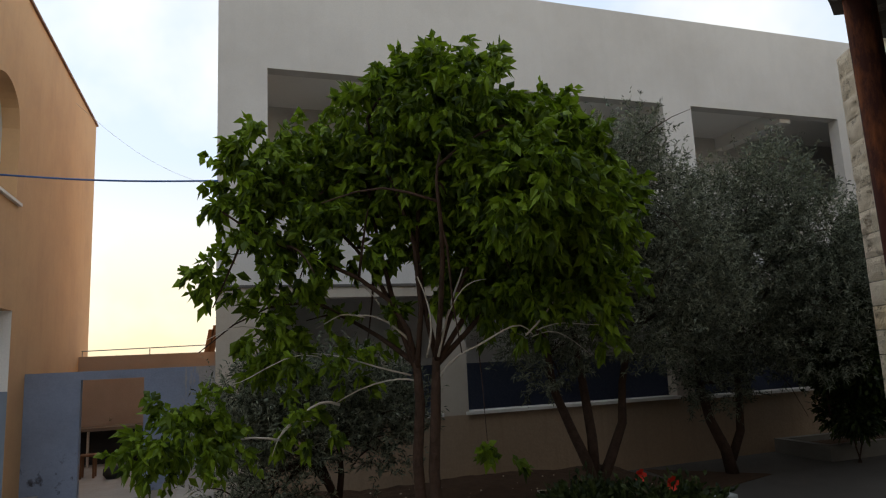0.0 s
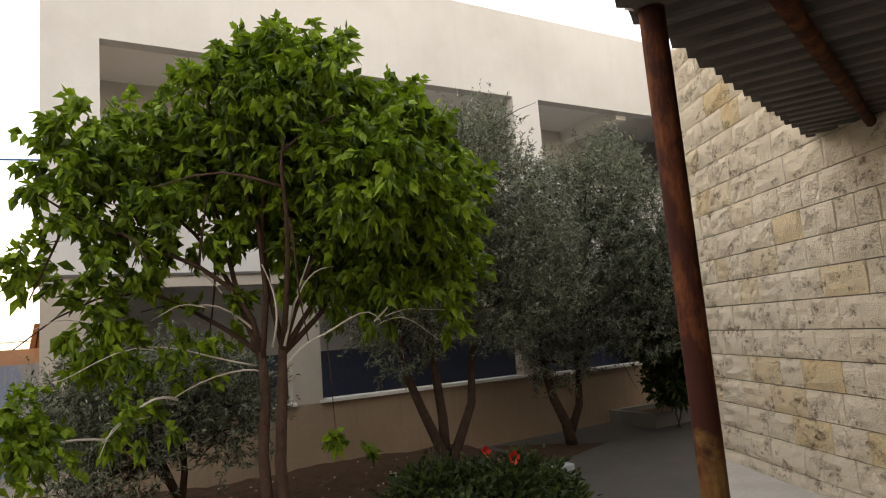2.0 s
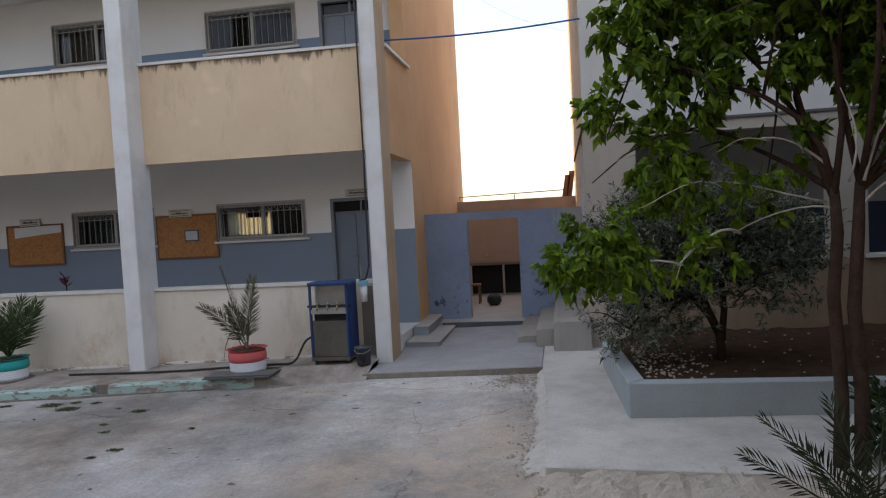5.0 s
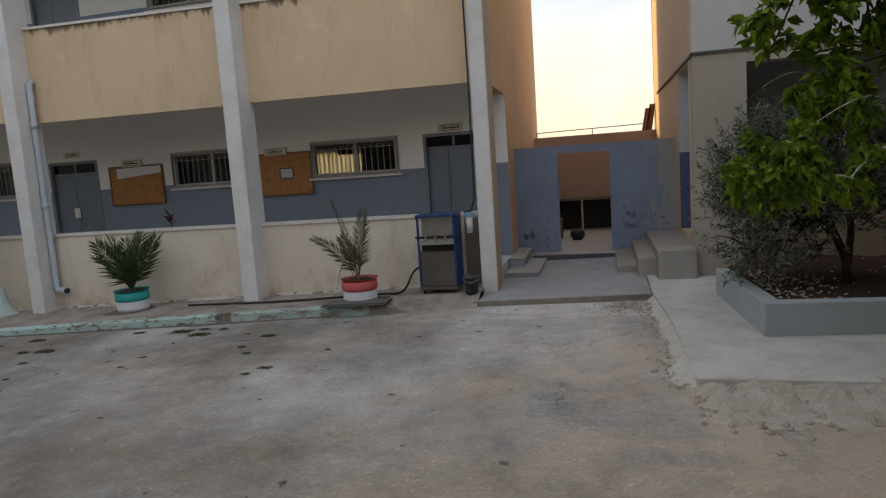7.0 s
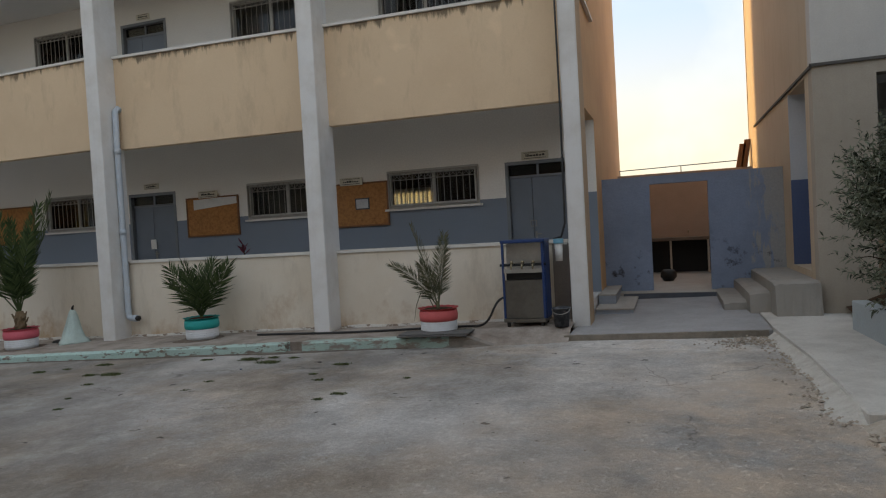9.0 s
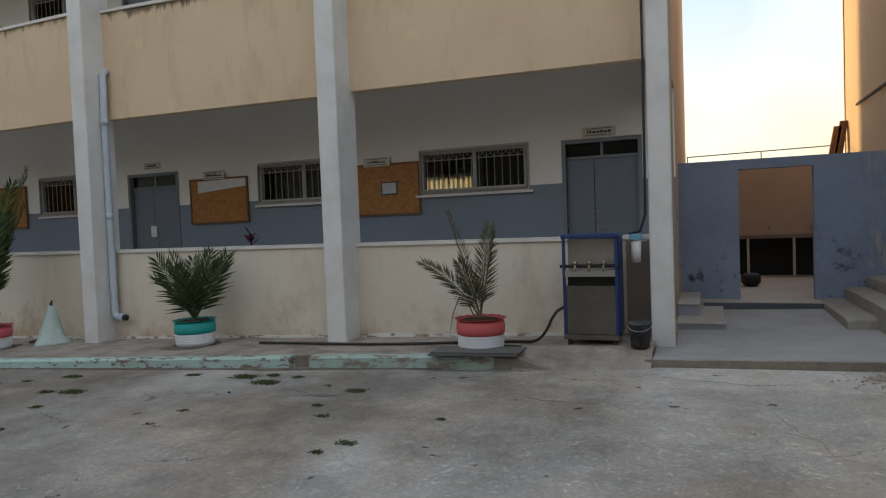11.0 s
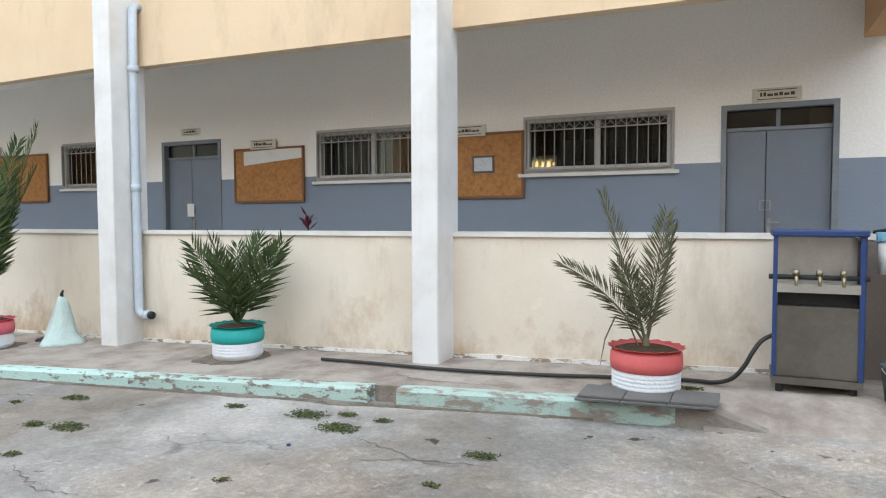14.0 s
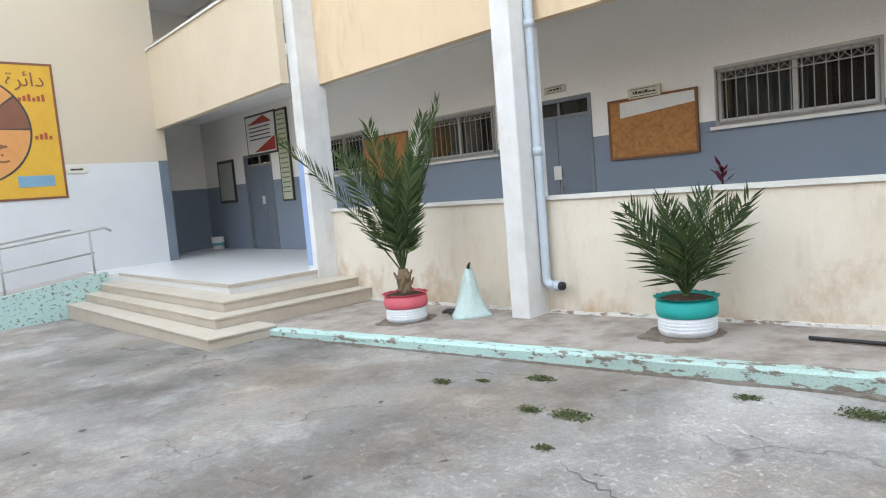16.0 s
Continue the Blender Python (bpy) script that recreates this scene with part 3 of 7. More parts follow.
# concrete slabs in front of the alley and of the planter
ALLEYSLAB = surface("brushed_grey_cement", (0.33, 0.32, 0.315), (0.22, 0.21, 0.2), 0.85, scale=1.8, amount=0.7, grain=22, bump=0.5)
SLABEDGE = surface("damp_slab_edge", (0.27, 0.235, 0.19), (0.13, 0.11, 0.085), 0.9, scale=5, amount=0.7, bump=0.6)
alley = lambda x, y: 0.145 + 0.02 * (x + 2.1) + 0.02 * (y - 9.1)
bm = bmesh.new()
prism(bm, [(-2.13, 9.06), (0.45, 9.16), (0.45, 12.5), (-2.13, 12.5)], -0.5, alley)
structure("pavement_alley", bm, ALLEYSLAB, "raised brushed cement slab before the alley gate", "pavement", bevel=0.015)
bm = bmesh.new()
n = 26
for k in range(n):
    xa, xb = -2.2 + 2.6 * k / n, -2.2 + 2.6 * (k + 1) / n
    ya, yb = [9.035 + 0.04 * (x + 2.13) + 0.012 * noise.noise((x * 6, 1, 0)) for x in (xa, xb)]
    prism(bm, [(xa, ya), (xb, yb), (xb, yb + 0.05), (xa, ya + 0.05)], -0.2, lambda x, y: alley(x, 9.06) - 0.006 - 0.01 * abs(noise.noise((x * 5, 2, 0))))
structure("slab_edge", bm, SLABEDGE, "damp dark crumbling edge of the slab", "kerb")
apron = lambda x, y: 0.165 + 0.012 * x + 0.012 * (y - 5.3)
APRON = surface("pale_apron_cement", (0.56, 0.53, 0.48), (0.35, 0.322, 0.283), 0.9, scale=1.7, amount=0.9, grain=30, bump=0.4)
bm = bmesh.new()
prism(bm, [(0.455, 9.15), (0.56, 7.4), (0.57, 5.42), (2.4, 5.25), (6.2, 5.1), (6.6, 10.3), (0.455, 12.4)], -0.5, apron)
structure("pavement_planter", bm, APRON, "pale concrete apron round the planter", "pavement", bevel=0.015)
# whitish cement fillet along the apron's side, and dirt washed up along its front
verts, faces = [], []
n = 44
for k in range(n + 1):
    y = 5.36 + 3.75 * k / n
    xt = 0.57 - 0.06 * max(0, y - 7.4)
    wide = 0.19 + 0.07 * noise.noise((y * 1.7, 0, 3)) + 0.03 * noise.noise((y * 7, 0, 3)) - 0.09 * max(0, y - 8.2)
    top = apron(xt, y) + 0.003
    wide += 0.12 * max(0, 6.2 - y)
    for u in (0.0, 0.25, 0.6, 1.0):
        h = top + (yard(xt - wide, y) - 0.012 - top) * u ** 0.7 + 0.008 * noise.noise((y * 6, u * 4, 1)) * (0.3 < u + 0.1 < 1)
        h = (yard(xt, y) - 0.02) + (h - yard(xt, y) + 0.02) * min(1, k / 3)
        verts.append((xt + 0.03 - (wide + 0.03) * u, y, h))
for k in range(n):
    for a in range(3):
        q = 4 * k + a
        faces.append((q, q + 1, q + 5, q + 4))
FILLET = surface("chalky_cement", (0.58, 0.545, 0.485), (0.38, 0.335, 0.275), 0.95, scale=6, amount=0.7, grain=40, bump=0.8)
tagged(mesh_object("fillet", verts, faces, FILLET, None), "crumbling whitish cement along the apron's edge", "kerb", kind="structure")
verts, faces = [], []
nx, ny = 60, 16
for a in range(ny + 1):
    for c in range(nx + 1):
        x, y = 0.45 + 3.3 * c / nx, 4.35 + 1.05 * a / ny
        fall = min(1, a / ny * 1.6) * min(1, c / 6, (nx - c) / 6)
        verts.append((x, y, yard(x, y) - 0.02 + fall * (0.085 + 0.05 * noise.noise((x * 4, y * 4, 7)) + 0.04 * noise.noise((x * 13, y * 13, 8)))))
for a in range(ny):
    for c in range(nx):
        q = a * (nx + 1) + c
        faces.append((q, q + 1, q + nx + 2, q + nx + 1))
tagged(mesh_object("dirt", verts, faces, surface("washed_up_dirt", (0.5, 0.44, 0.365), (0.36, 0.285, 0.205), 0.95, scale=5, amount=0.8, grain=30, bump=0.9), None), "loose pale dirt and grit in front of the apron", "dirt", kind="structure")
# darker copy of the pavement: the shade under the trees is in its colour
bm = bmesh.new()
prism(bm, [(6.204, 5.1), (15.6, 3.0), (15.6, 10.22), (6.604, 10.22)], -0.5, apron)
structure("pavement_garden", bm, surface("shade_dark_pavement", (0.065, 0.058, 0.05), (0.04, 0.034, 0.028), 0.9, scale=1.4, amount=0.7, grain=40, bump=0.5), "garden pavement, coloured dark for the shade under the trees", "pavement")
bm = bmesh.new()
prism(bm, [(-1.94, 12.51), (1.2, 12.51), (1.2, 17.6), (-1.94, 17.6)], -0.5, 0.335)
structure("riser_alley", boxes((-1.6, 0.4, 12.49, 12.508, 0.0, 0.325)), surface("dark_blue_riser", (0.09, 0.1, 0.12), (0.05, 0.05, 0.055), 0.8, scale=4), "dark painted riser of the alley step", "step")
structure("floor_alley", bm, CONCRETE, "concrete floor of the alley behind the gate", "floor")
# raised platform where the walk begins, with steps down to the yard
bm = bmesh.new()
prism(bm, [(0.2, -8), (5.2, -8), (8.2, 4.9), (3.6, 1.9), (0.2, 0.6)], -0.5, 0.95)
box(bm, -3.0, 0.2, -8, -1.1, -0.5, 0.95)
for k in range(5):
    box(bm, -3.0, 0.2, -1.1 + 0.25 * k, -0.85 + 0.25 * k, -0.5, 0.78 - 0.17 * k)
structure("platform", bm, CONCRETE, "raised concrete platform with steps down", "platform")

# ---- school building ----
PILLARS = [(-2.17, -1.91), (-6.43, -6.14), (-10.79, -10.5), (-15.52, -15.22)]
FRONT_X = (-24.0, -22.3, -15.37, -10.65, -6.3, -2.05, 0.0)
FRONT_DY = (0.0, 0.0, -0.3, -0.41, -0.22, -0.05, -0.05)


def front(bm, until=11.0):
    """Sets the front of the school, which is not quite parallel to the corridor wall, to its line."""
    for v in bm.verts:
        if v.co.y < until:
            v.co.y += float(np.interp(v.co.x, FRONT_X, FRONT_DY))
    return bm


def cuts(rows):
    """Boxes cut along x where the line of the front bends."""
    out = []
    for x0, x1, *rest in rows:
        xs = [x0] + [x for x in FRONT_X if x0 < x < x1] + [x1]
        out += [(a, b, *rest) for a, b in zip(xs, xs[1:])]
    return out


LOW_WIN = [(-5.98, -4.14, 2.17, 2.865), (-9.26, -7.42, 2.155, 2.875), (-15.0, -13.15, 2.16, 2.95), (-18.6, -16.85, 2.16, 2.98)]
LOW_DOOR = [(-3.606, -2.405, 0.43, 2.89), (-12.5, -11.19, 0.43, 2.905), (-22.39, -20.9, 0.43, 2.98)]
UP_WIN = [(-5.96, -4.1, 5.9, 6.68), (-9.4, -7.55, 5.92, 6.77), (-14.99, -13.2, 5.95, 6.84), (-19.5, -17.7, 5.95, 6.84)]
UP_DOOR = [(-3.62, -2.4, 4.34, 6.7), (-12.4, -11.14, 4.34, 6.76)]
bm = bmesh.new()
wall_x(bm, -25.0, -1.945, 0.0, 4.24, 12.0, 12.22, LOW_WIN + LOW_DOOR)
structure("wall_corridor", bm, CORRIDOR, "corridor wall painted white over a blue dado", "wall")
bm = bmesh.new()
wall_x(bm, -25.0, -1.945, 4.24, 7.35, 12.0, 12.22, UP_WIN + UP_DOOR)
structure("wall_corridor_upper", bm, CORRIDOR_UP, "upper corridor wall, white over a blue dado", "wall")
bm = front(boxes(*cuts([(-25.0, -1.96, 10.34, 12.0, -0.4, 0.43)])))
structure("floor_corridor", bm, TERRAZZO, "polished terrazzo corridor floor", "floor")
bm = front(boxes(*cuts([(-25.0, -2.2, 10.322, 11.998, 4.15, 4.335)]), (-25.0, -2.2, 12.222, 18.3, 4.15, 4.335)))
structure("ceiling_corridor", bm, SOFFIT, "painted concrete ceiling of the lower corridor", "ceiling")
bm = front(boxes(*cuts([(-25.0, -2.2, 10.33, 18.3, 7.352, 7.6)])))
structure("ceiling_upper", bm, SOFFIT, "painted concrete ceiling of the upper corridor", "ceiling")
bm = boxes((-25.0, -2.2, 12.22, 18.3, 0.2, 0.42))
structure("floor_rooms", bm, TERRAZZO, "floor of the dim classrooms", "floor")
# rear wall of the classrooms, with windows to the sky
bm = bmesh.new()
rear = [(-9.1, -7.27, 2.24, 2.92)]
wall_x(bm, -25.0, -2.2, 0.0, 8.93, 18.3, 18.52, rear)
structure("wall_rear", bm, TAN, "rear wall of the classrooms with high windows", "wall")
# the end wall along the alley, with the corridor's open end below and an arch above
bm = bmesh.new()
box(bm, -2.2, -1.94, 12.222, 18.52, -0.4, 8.93)
box(bm, -1.944, -1.94, 12.0, 12.222, -0.4, 7.35)
box(bm, -2.2, -1.94, 12.0, 12.222, 7.351, 8.93)
box(bm, -2.198, -1.94, 10.302, 11.998, 3.52, 5.25)
n = 14
def arch_z(y):
    u = (y - 11.1) / 0.78
    return 6.55 + 0.62 * math.sqrt(max(0.0, 1 - u * u))
ys = [10.302, 10.32] + [10.32 + (11.88 - 10.32) * i / n for i in range(1, n)] + [11.88, 11.998]
for a, b in zip(ys, ys[1:]):
    za, zb = (arch_z(a), arch_z(b)) if 10.32 <= a and b <= 11.88 else (5.25, 5.25)
    vs = [bm.verts.new(p) for p in ((-2.2, a, za), (-1.94, a, za), (-1.94, b, zb), (-2.2, b, zb), (-2.2, a, 8.93), (-1.94, a, 8.93), (-1.94, b, 8.93), (-2.2, b, 8.93))]
    for f in ((0, 3, 2, 1), (4, 5, 6, 7), (0, 1, 5, 4), (1, 2, 6, 5), (2, 3, 7, 6), (3, 0, 4, 7)):
        bm.faces.new([vs[i] for i in f])
bmesh.ops.remove_doubles(bm, verts=bm.verts[:], dist=0.0001)
structure("wall_alley_side", bm, ORANGE, "ochre plaster end wall with an arched opening", "wall")
structure("cap_alley_side", boxes((-2.24, -1.88, 10.28, 12.02, 5.25, 5.3)), CAPSTONE, "marble cap on the side parapet", "cap")
structure("coping_alley_side", boxes((-2.25, -1.9, 9.9, 18.6, 8.93, 8.98)), surface("brown_coping", (0.2, 0.1, 0.06), None, 0.8), "thin brown coping along the roof edge", "coping")
structure("roof_school", boxes((-25, -2.2, 10.2, 18.5, 8.6, 8.8)), CONCRETE, "flat concrete school roof", "roof")
for a, b in PILLARS:
    bm = front(boxes((a, b, 9.77, 10.3, -0.4, 8.9)), 11.0 if a < -3 else 10.0)
    structure("pillar", bm, WHITE, "white painted full-height pillar with smudged edges", "pillar", bevel=0.012)
structure("pillar_side", boxes((-1.91, -1.906, 9.74, 10.28, -0.2, 8.88)), surface("bare_tan_render", (0.46, 0.33, 0.21), (0.34, 0.23, 0.14), 0.9, scale=1.5, amount=0.6, streak=0.4), "unpainted tan side of the end pillar", "pillar")
ends = [(-6.14, -2.17, 3.57, 5.28), (-10.5, -6.43, 3.55, 5.29), (-15.22, -10.79, 3.61, 5.36)]
for (a, b, zb, zt), PARAPET in zip(ends, PARAPETS):
    structure("wall_parapet", front(boxes((a, b, 10.17, 10.32, zb, zt - 0.05))), PARAPET, "cream plaster balcony parapet with weather streaks", "parapet")
    structure("cap_parapet", front(boxes((a, b, 10.13, 10.36, zt - 0.046, zt))), CAPSTONE, "thin white marble cap on the parapet", "cap")
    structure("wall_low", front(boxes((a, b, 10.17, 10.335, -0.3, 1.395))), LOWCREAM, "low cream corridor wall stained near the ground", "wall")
    structure("cap_low", front(boxes((a, b, 10.14, 10.37, 1.399, 1.45))), CAPSTONE, "white marble cap on the low wall", "cap")
    bm = bmesh.new()
    n = int((b - a) / 0.12)
    tops = [terrace(a + (b - a) * k / n) + 0.035 + 0.03 * abs(noise.noise((a + k * 0.9, 3, 0))) for k in range(n + 1)]
    for k in range(n):
        x0, x1 = a + (b - a) * k / n, a + (b - a) * (k + 1) / n
        prism(bm, [(x0, 10.15), (x1, 10.15), (x1, 10.169), (x0, 10.169)], -0.1, lambda x, y, k=k, x0=x0: tops[k] if abs(x - x0) < 1e-4 else tops[k + 1])
    structure("baseboard", front(bm), flaked("crumbling_white_skirting", (0.72, 0.7, 0.65), (0.3, 0.23, 0.17), 0.53, 0.58, 9.0), "crumbling whitewashed foot of the low wall", "baseboard")
    structure("wall_roof_band", front(boxes((a, b, 10.17, 10.32, 7.35, 8.93))), CREAM, "cream plaster roof band", "wall")
# entrance bay
structure("wall_parapet", front(boxes((-22.3, -15.52, 9.6, 9.75, 3.66, 5.53))), CREAM, "cream plaster parapet over the entrance", "parapet")
structure("cap_parapet", front(boxes((-22.3, -15.52, 9.56, 9.79, 5.534, 5.58))), CAPSTONE, "thin marble cap over the entrance", "cap")
structure("ceiling_entrance", front(boxes(*cuts([(-25, -15.52, 9.752, 10.3, 4.15, 4.335)]))), SOFFIT, "ceiling of the entrance porch", "ceiling")
structure("wall_roof_band", front(boxes((-22.0, -15.52, 9.6, 9.75, 7.35, 8.93))), CREAM, "cream plaster roof band", "wall")
WING = two_tone("wing_paint", (0.6, 0.595, 0.59), (0.54, 0.455, 0.34), 2.88)
structure("wall_wing", boxes((-22.3, -22.0, -12, 9.78, -0.5, 8.93)), WING, "wing wall, cream over a white lower half", "wall")
# unseen wall added to stop sky light reaching the porch
structure("unseen_porch_wall", boxes((-24.9, -22.3, 8.8, 9.0, 0, 8.9)), CORRIDOR, "unseen wall added to keep sky light out of the entrance hall", "wall")
structure("wall_corridor_end", boxes((-25.2, -24.9, 8.8, 12.3, 0, 8.9)), CORRIDOR, "end wall of the entrance hall", "wall")
structure("floor_entrance", boxes((-24.9, -15.26, 9.0, 10.336, -0.4, 0.428), (-20.4, -15.26, 7.85, 9.0, -0.4, 0.428)), TERRAZZO, "polished entrance landing", "floor")
stairs = tagged(new("stairs_entrance"), "four broad stone steps up to the entrance", "stairs", kind="structure")
for (xr, yf, z), (xr2, yf2) in zip([(-14.6, 7.41, 0.275), (-14.24, 7.1, 0.12), (-13.68, 6.74, -0.035)], [(-15.26, 7.85), (-14.6, 7.41), (-14.24, 7.1)]):
    bm = bmesh.new()
    ye = 10.16 if z > 0 else 7.75
    prism(bm, [(-20.4, yf + 0.02), (xr - 0.02, yf + 0.02), (xr - 0.02, ye), (xr2, ye), (xr2, yf2), (-20.4, yf2)], -0.45, z - 0.035)
    step = part("step", bm, STEPSTONE, stairs)
    bm = bmesh.new()
    prism(bm, [(-20.4, yf), (xr, yf), (xr, ye), (xr2 + 0.002, ye), (xr2 + 0.002, yf2 - 0.002), (-20.4, yf2 - 0.002)], z - 0.034, z)
    part("tread", bm, CAPTREAD, step, "worn stone tread", bevel=0.006)
bm = boxes((-20.4, -15.26, 7.83, 7.848, 0.38, 0.432), (-15.258, -15.24, 7.83, 10.16, 0.38, 0.432))
part("nosing", bm, CAPTREAD, stairs)

# ---- gate wall and alley ----
bm = bmesh.new()
wall_x(bm, -1.94, 1.2, 0.0, 2.49, 12.92, 13.1, [(-1.07, -0.045, 0.0, 2.34)])
def gate_paint():
    """Blue-grey paint with black smears near the foot and a scraped bare end."""
    m, nt, b = base_mat("scuffed_blue_paint", 0.75)
    geo = nt.nodes.new("ShaderNodeNewGeometry")
    sep = nt.nodes.new("ShaderNodeSeparateXYZ")
    nt.links.new(geo.outputs["Position"], sep.inputs[0])
    big = noise_tex(nt, 1.3, 6, 0.65, lo=0.4, hi=0.7)
    k = nt.nodes.new("ShaderNodeMath"); k.operation = "MULTIPLY"; k.inputs[1].default_value = 0.6
    nt.links.new(big, k.inputs[0])
    col = mix_rgb(nt, k.outputs[0], (0.25, 0.305, 0.42), (0.18, 0.215, 0.29))
    streaks = noise_tex(nt, 5, 5, 0.65, stretch=(1.6, 1, 0.3), lo=0.4, hi=0.6, shift=3)
    bare = nt.nodes.new("ShaderNodeMath"); bare.operation = "MULTIPLY_ADD"; bare.inputs[1].default_value = 0.45
    nt.links.new(streaks, bare.inputs[0]); nt.links.new(sep.outputs[0], bare.inputs[2])
    edge = nt.nodes.new("ShaderNodeMapRange"); edge.inputs["From Min"].default_value, edge.inputs["From Max"].default_value = 1.0, 1.12
    edge.inputs["To Max"].default_value = 0.8
    nt.links.new(bare.outputs[0], edge.inputs["Value"])
    col = mix_rgb(nt, edge.outputs[0], col, (0.36, 0.345, 0.31))
    smear = noise_tex(nt, 3.4, 7, 0.7, lo=0.56, hi=0.66, shift=17)
    low = nt.nodes.new("ShaderNodeMapRange"); low.inputs["From Min"].default_value, low.inputs["From Max"].default_value = 1.55, 0.85
    nt.links.new(sep.outputs[2], low.inputs["Value"])
    k = nt.nodes.new("ShaderNodeMath"); k.operation = "MULTIPLY"
    nt.links.new(smear, k.inputs[0]); nt.links.new(low.outputs[0], k.inputs[1])
    col = mix_rgb(nt, k.outputs[0], col, (0.04, 0.04, 0.05))
    fine = noise_tex(nt, 30, 4, 0.65, shift=6)
    k = nt.nodes.new("ShaderNodeMath"); k.operation = "MULTIPLY"; k.inputs[1].default_value = 0.2
    nt.links.new(fine, k.inputs[0])
    nt.links.new(mix_rgb(nt, k.outputs[0], col, (0.13, 0.15, 0.19)), b.inputs["Base Color"])
    add_bump(nt, b, fine, 0.35)
    return m


structure("wall_gate", bm, gate_paint(), "lavender painted wall with an open doorway", "wall")
structure("wall_alley_back", boxes((-1.94, 1.2, 17.4, 17.6, 0.2, 2.82)), surface("dull_brown_plaster", (0.44, 0.32, 0.235), (0.3, 0.21, 0.15), 0.9, scale=1.0), "tan back wall of the alley", "wall")
stairs = tagged(new("stairs_side"), "two worn painted concrete steps beside the pillar", "stairs", kind="structure")
for x1, y0, z0, z1 in ((-1.35, 10.8, -0.3, 0.28), (-1.66, 11.4, 0.282, 0.45)):
    step = part("step", boxes((-1.938, x1, y0, 12.9, z0, z1 - 0.03)), STEPBLUE, stairs)
    part("tread", boxes((-1.938, x1 + 0.015, y0 - 0.015, 12.9, z1 - 0.029, z1)), CONCRETE, step, "worn bare concrete tread", bevel=0.006)
OLDSTEP = stained("dirty_worn_concrete", (0.31, 0.285, 0.25), (0.21, 0.185, 0.155), (0.14, 0.115, 0.09), 0.0, 0.6, True, 2.2, sharp=0.5, upright=0.9)
stairs = tagged(new("stairs_grey"), "worn concrete steps with rounded edges to a side door", "stairs", kind="structure")
for k, (x0, y0, z0, z1) in enumerate(((0.0, 10.85, -0.3, 0.36), (0.33, 10.5, 0.0, 0.53), (0.62, 10.12, 0.0, 0.7))):
    bm = bmesh.new()
    n, m = 10, 12
    top = {}
    for i in range(n + 1):
        for j in range(m + 1):
            x, y = x0 + (1.199 - x0) * i / n, y0 + (12.9 - y0) * j / m
            worn = 0.025 * (i == 0) + 0.025 * (j == 0)
            top[i, j] = bm.verts.new((x + 0.012 * noise.noise((x * 4, y * 4, k)), y + 0.02 * noise.noise((x * 5, y * 3, k + 4)) * (j < 2), z1 - worn - 0.012 * abs(noise.noise((x * 6, y * 6, k)))))
    for i in range(n):
        for j in range(m):
            bm.faces.new((top[i, j], top[i + 1, j], top[i + 1, j + 1], top[i, j + 1]))
    ring = [top[i, 0] for i in range(n, -1, -1)] + [top[0, j] for j in range(1, m + 1)]
    flare = 0.05 + 0.05 * k
    low = [bm.verts.new((v.co.x - 0.02 * (q > n), v.co.y - (flare + 0.05 * noise.noise((v.co.x * 6, k, 3))) * (q <= n), z0)) for q, v in enumerate(ring)]
    for q in range(len(ring) - 1):
        bm.faces.new((ring[q], ring[q + 1], low[q + 1], low[q]))
    part("step", bm, OLDSTEP, stairs, smooth=False)

# ---- grey building ----
GX0, GX1, GY = 1.2, 18.0, 10.23
UP = [(1.97, 4.7, 5.42, 7.29), (5.3, 9.67, 5.42, 7.29), (10.35, 14.3, 5.42, 7.29)]
LO = [(1.97, 4.7, 1.5, 3.49), (5.2, 9.35, 1.5, 3.49), (9.75, 14.0, 1.46, 3.49)]
bm = bmesh.new()
wall_x(bm, GX0, GX1, 3.68, 9.17, GY, GY + 0.25, UP)
structure("wall_grey_front", bm, GREYWALL, "pale grey plaster facade with open galleries", "wall")
bm = bmesh.new()
wall_x(bm, GX0, GX1, 1.5, 3.68, GY, GY + 0.25, [(a, b, 1.5, d) for a, b, c, d in LO])
box(bm, GX0, 1.92, GY, GY + 0.25, -0.2, 1.498)
structure("wall_grey_lower", bm, surface("dun_plaster", (0.43, 0.375, 0.305), (0.31, 0.26, 0.2), 0.88, scale=0.6, amount=0.7, grain=60, bump=0.1, streak=0.15), "dun plaster ground storey of the grey building", "wall")
bm = bmesh.new()
wall_x(bm, 1.922, GX1, -0.2, 1.5, GY, GY + 0.25)
structure("wall_grey_base", bm, TAN, "tan plaster base of the grey building", "wall")
for a, b, c, d in LO + UP:
    structure("window_sill", boxes((a - 0.05, b + 0.05, GY - 0.05, GY + 0.28, c - 0.002, c + 0.05)), CAPSTONE, "thin pale stone sill", "sill")
bm = bmesh.new()
for y0, y1, z0, z1 in [(10.48, 10.75, -0.2, 9.17), (10.75, 12.15, -0.2, 0.8), (10.75, 12.15, 3.6, 5.2), (10.75, 12.15, 7.3, 9.17), (12.15, 17.7, -0.2, 9.17)]:
    box(bm, GX0, GX0 + 0.25, y0, y1, z0, z1)
structure("wall_grey_side", bm, surface("pale_ochre_plaster", (0.55, 0.44, 0.31), (0.44, 0.33, 0.22), 0.88, scale=0.7, amount=0.5, streak=0.3), "pale ochre side wall of the grey building", "wall")
structure("wall_side_return", boxes((GX0 - 0.002, GX0 + 0.258, 12.142, 12.149, 0.8, 3.6)), two_tone("side_return_paint", (0.07, 0.1, 0.2), (0.5, 0.51, 0.53), 2.2), "white and dark blue return of the side doorway", "wall")
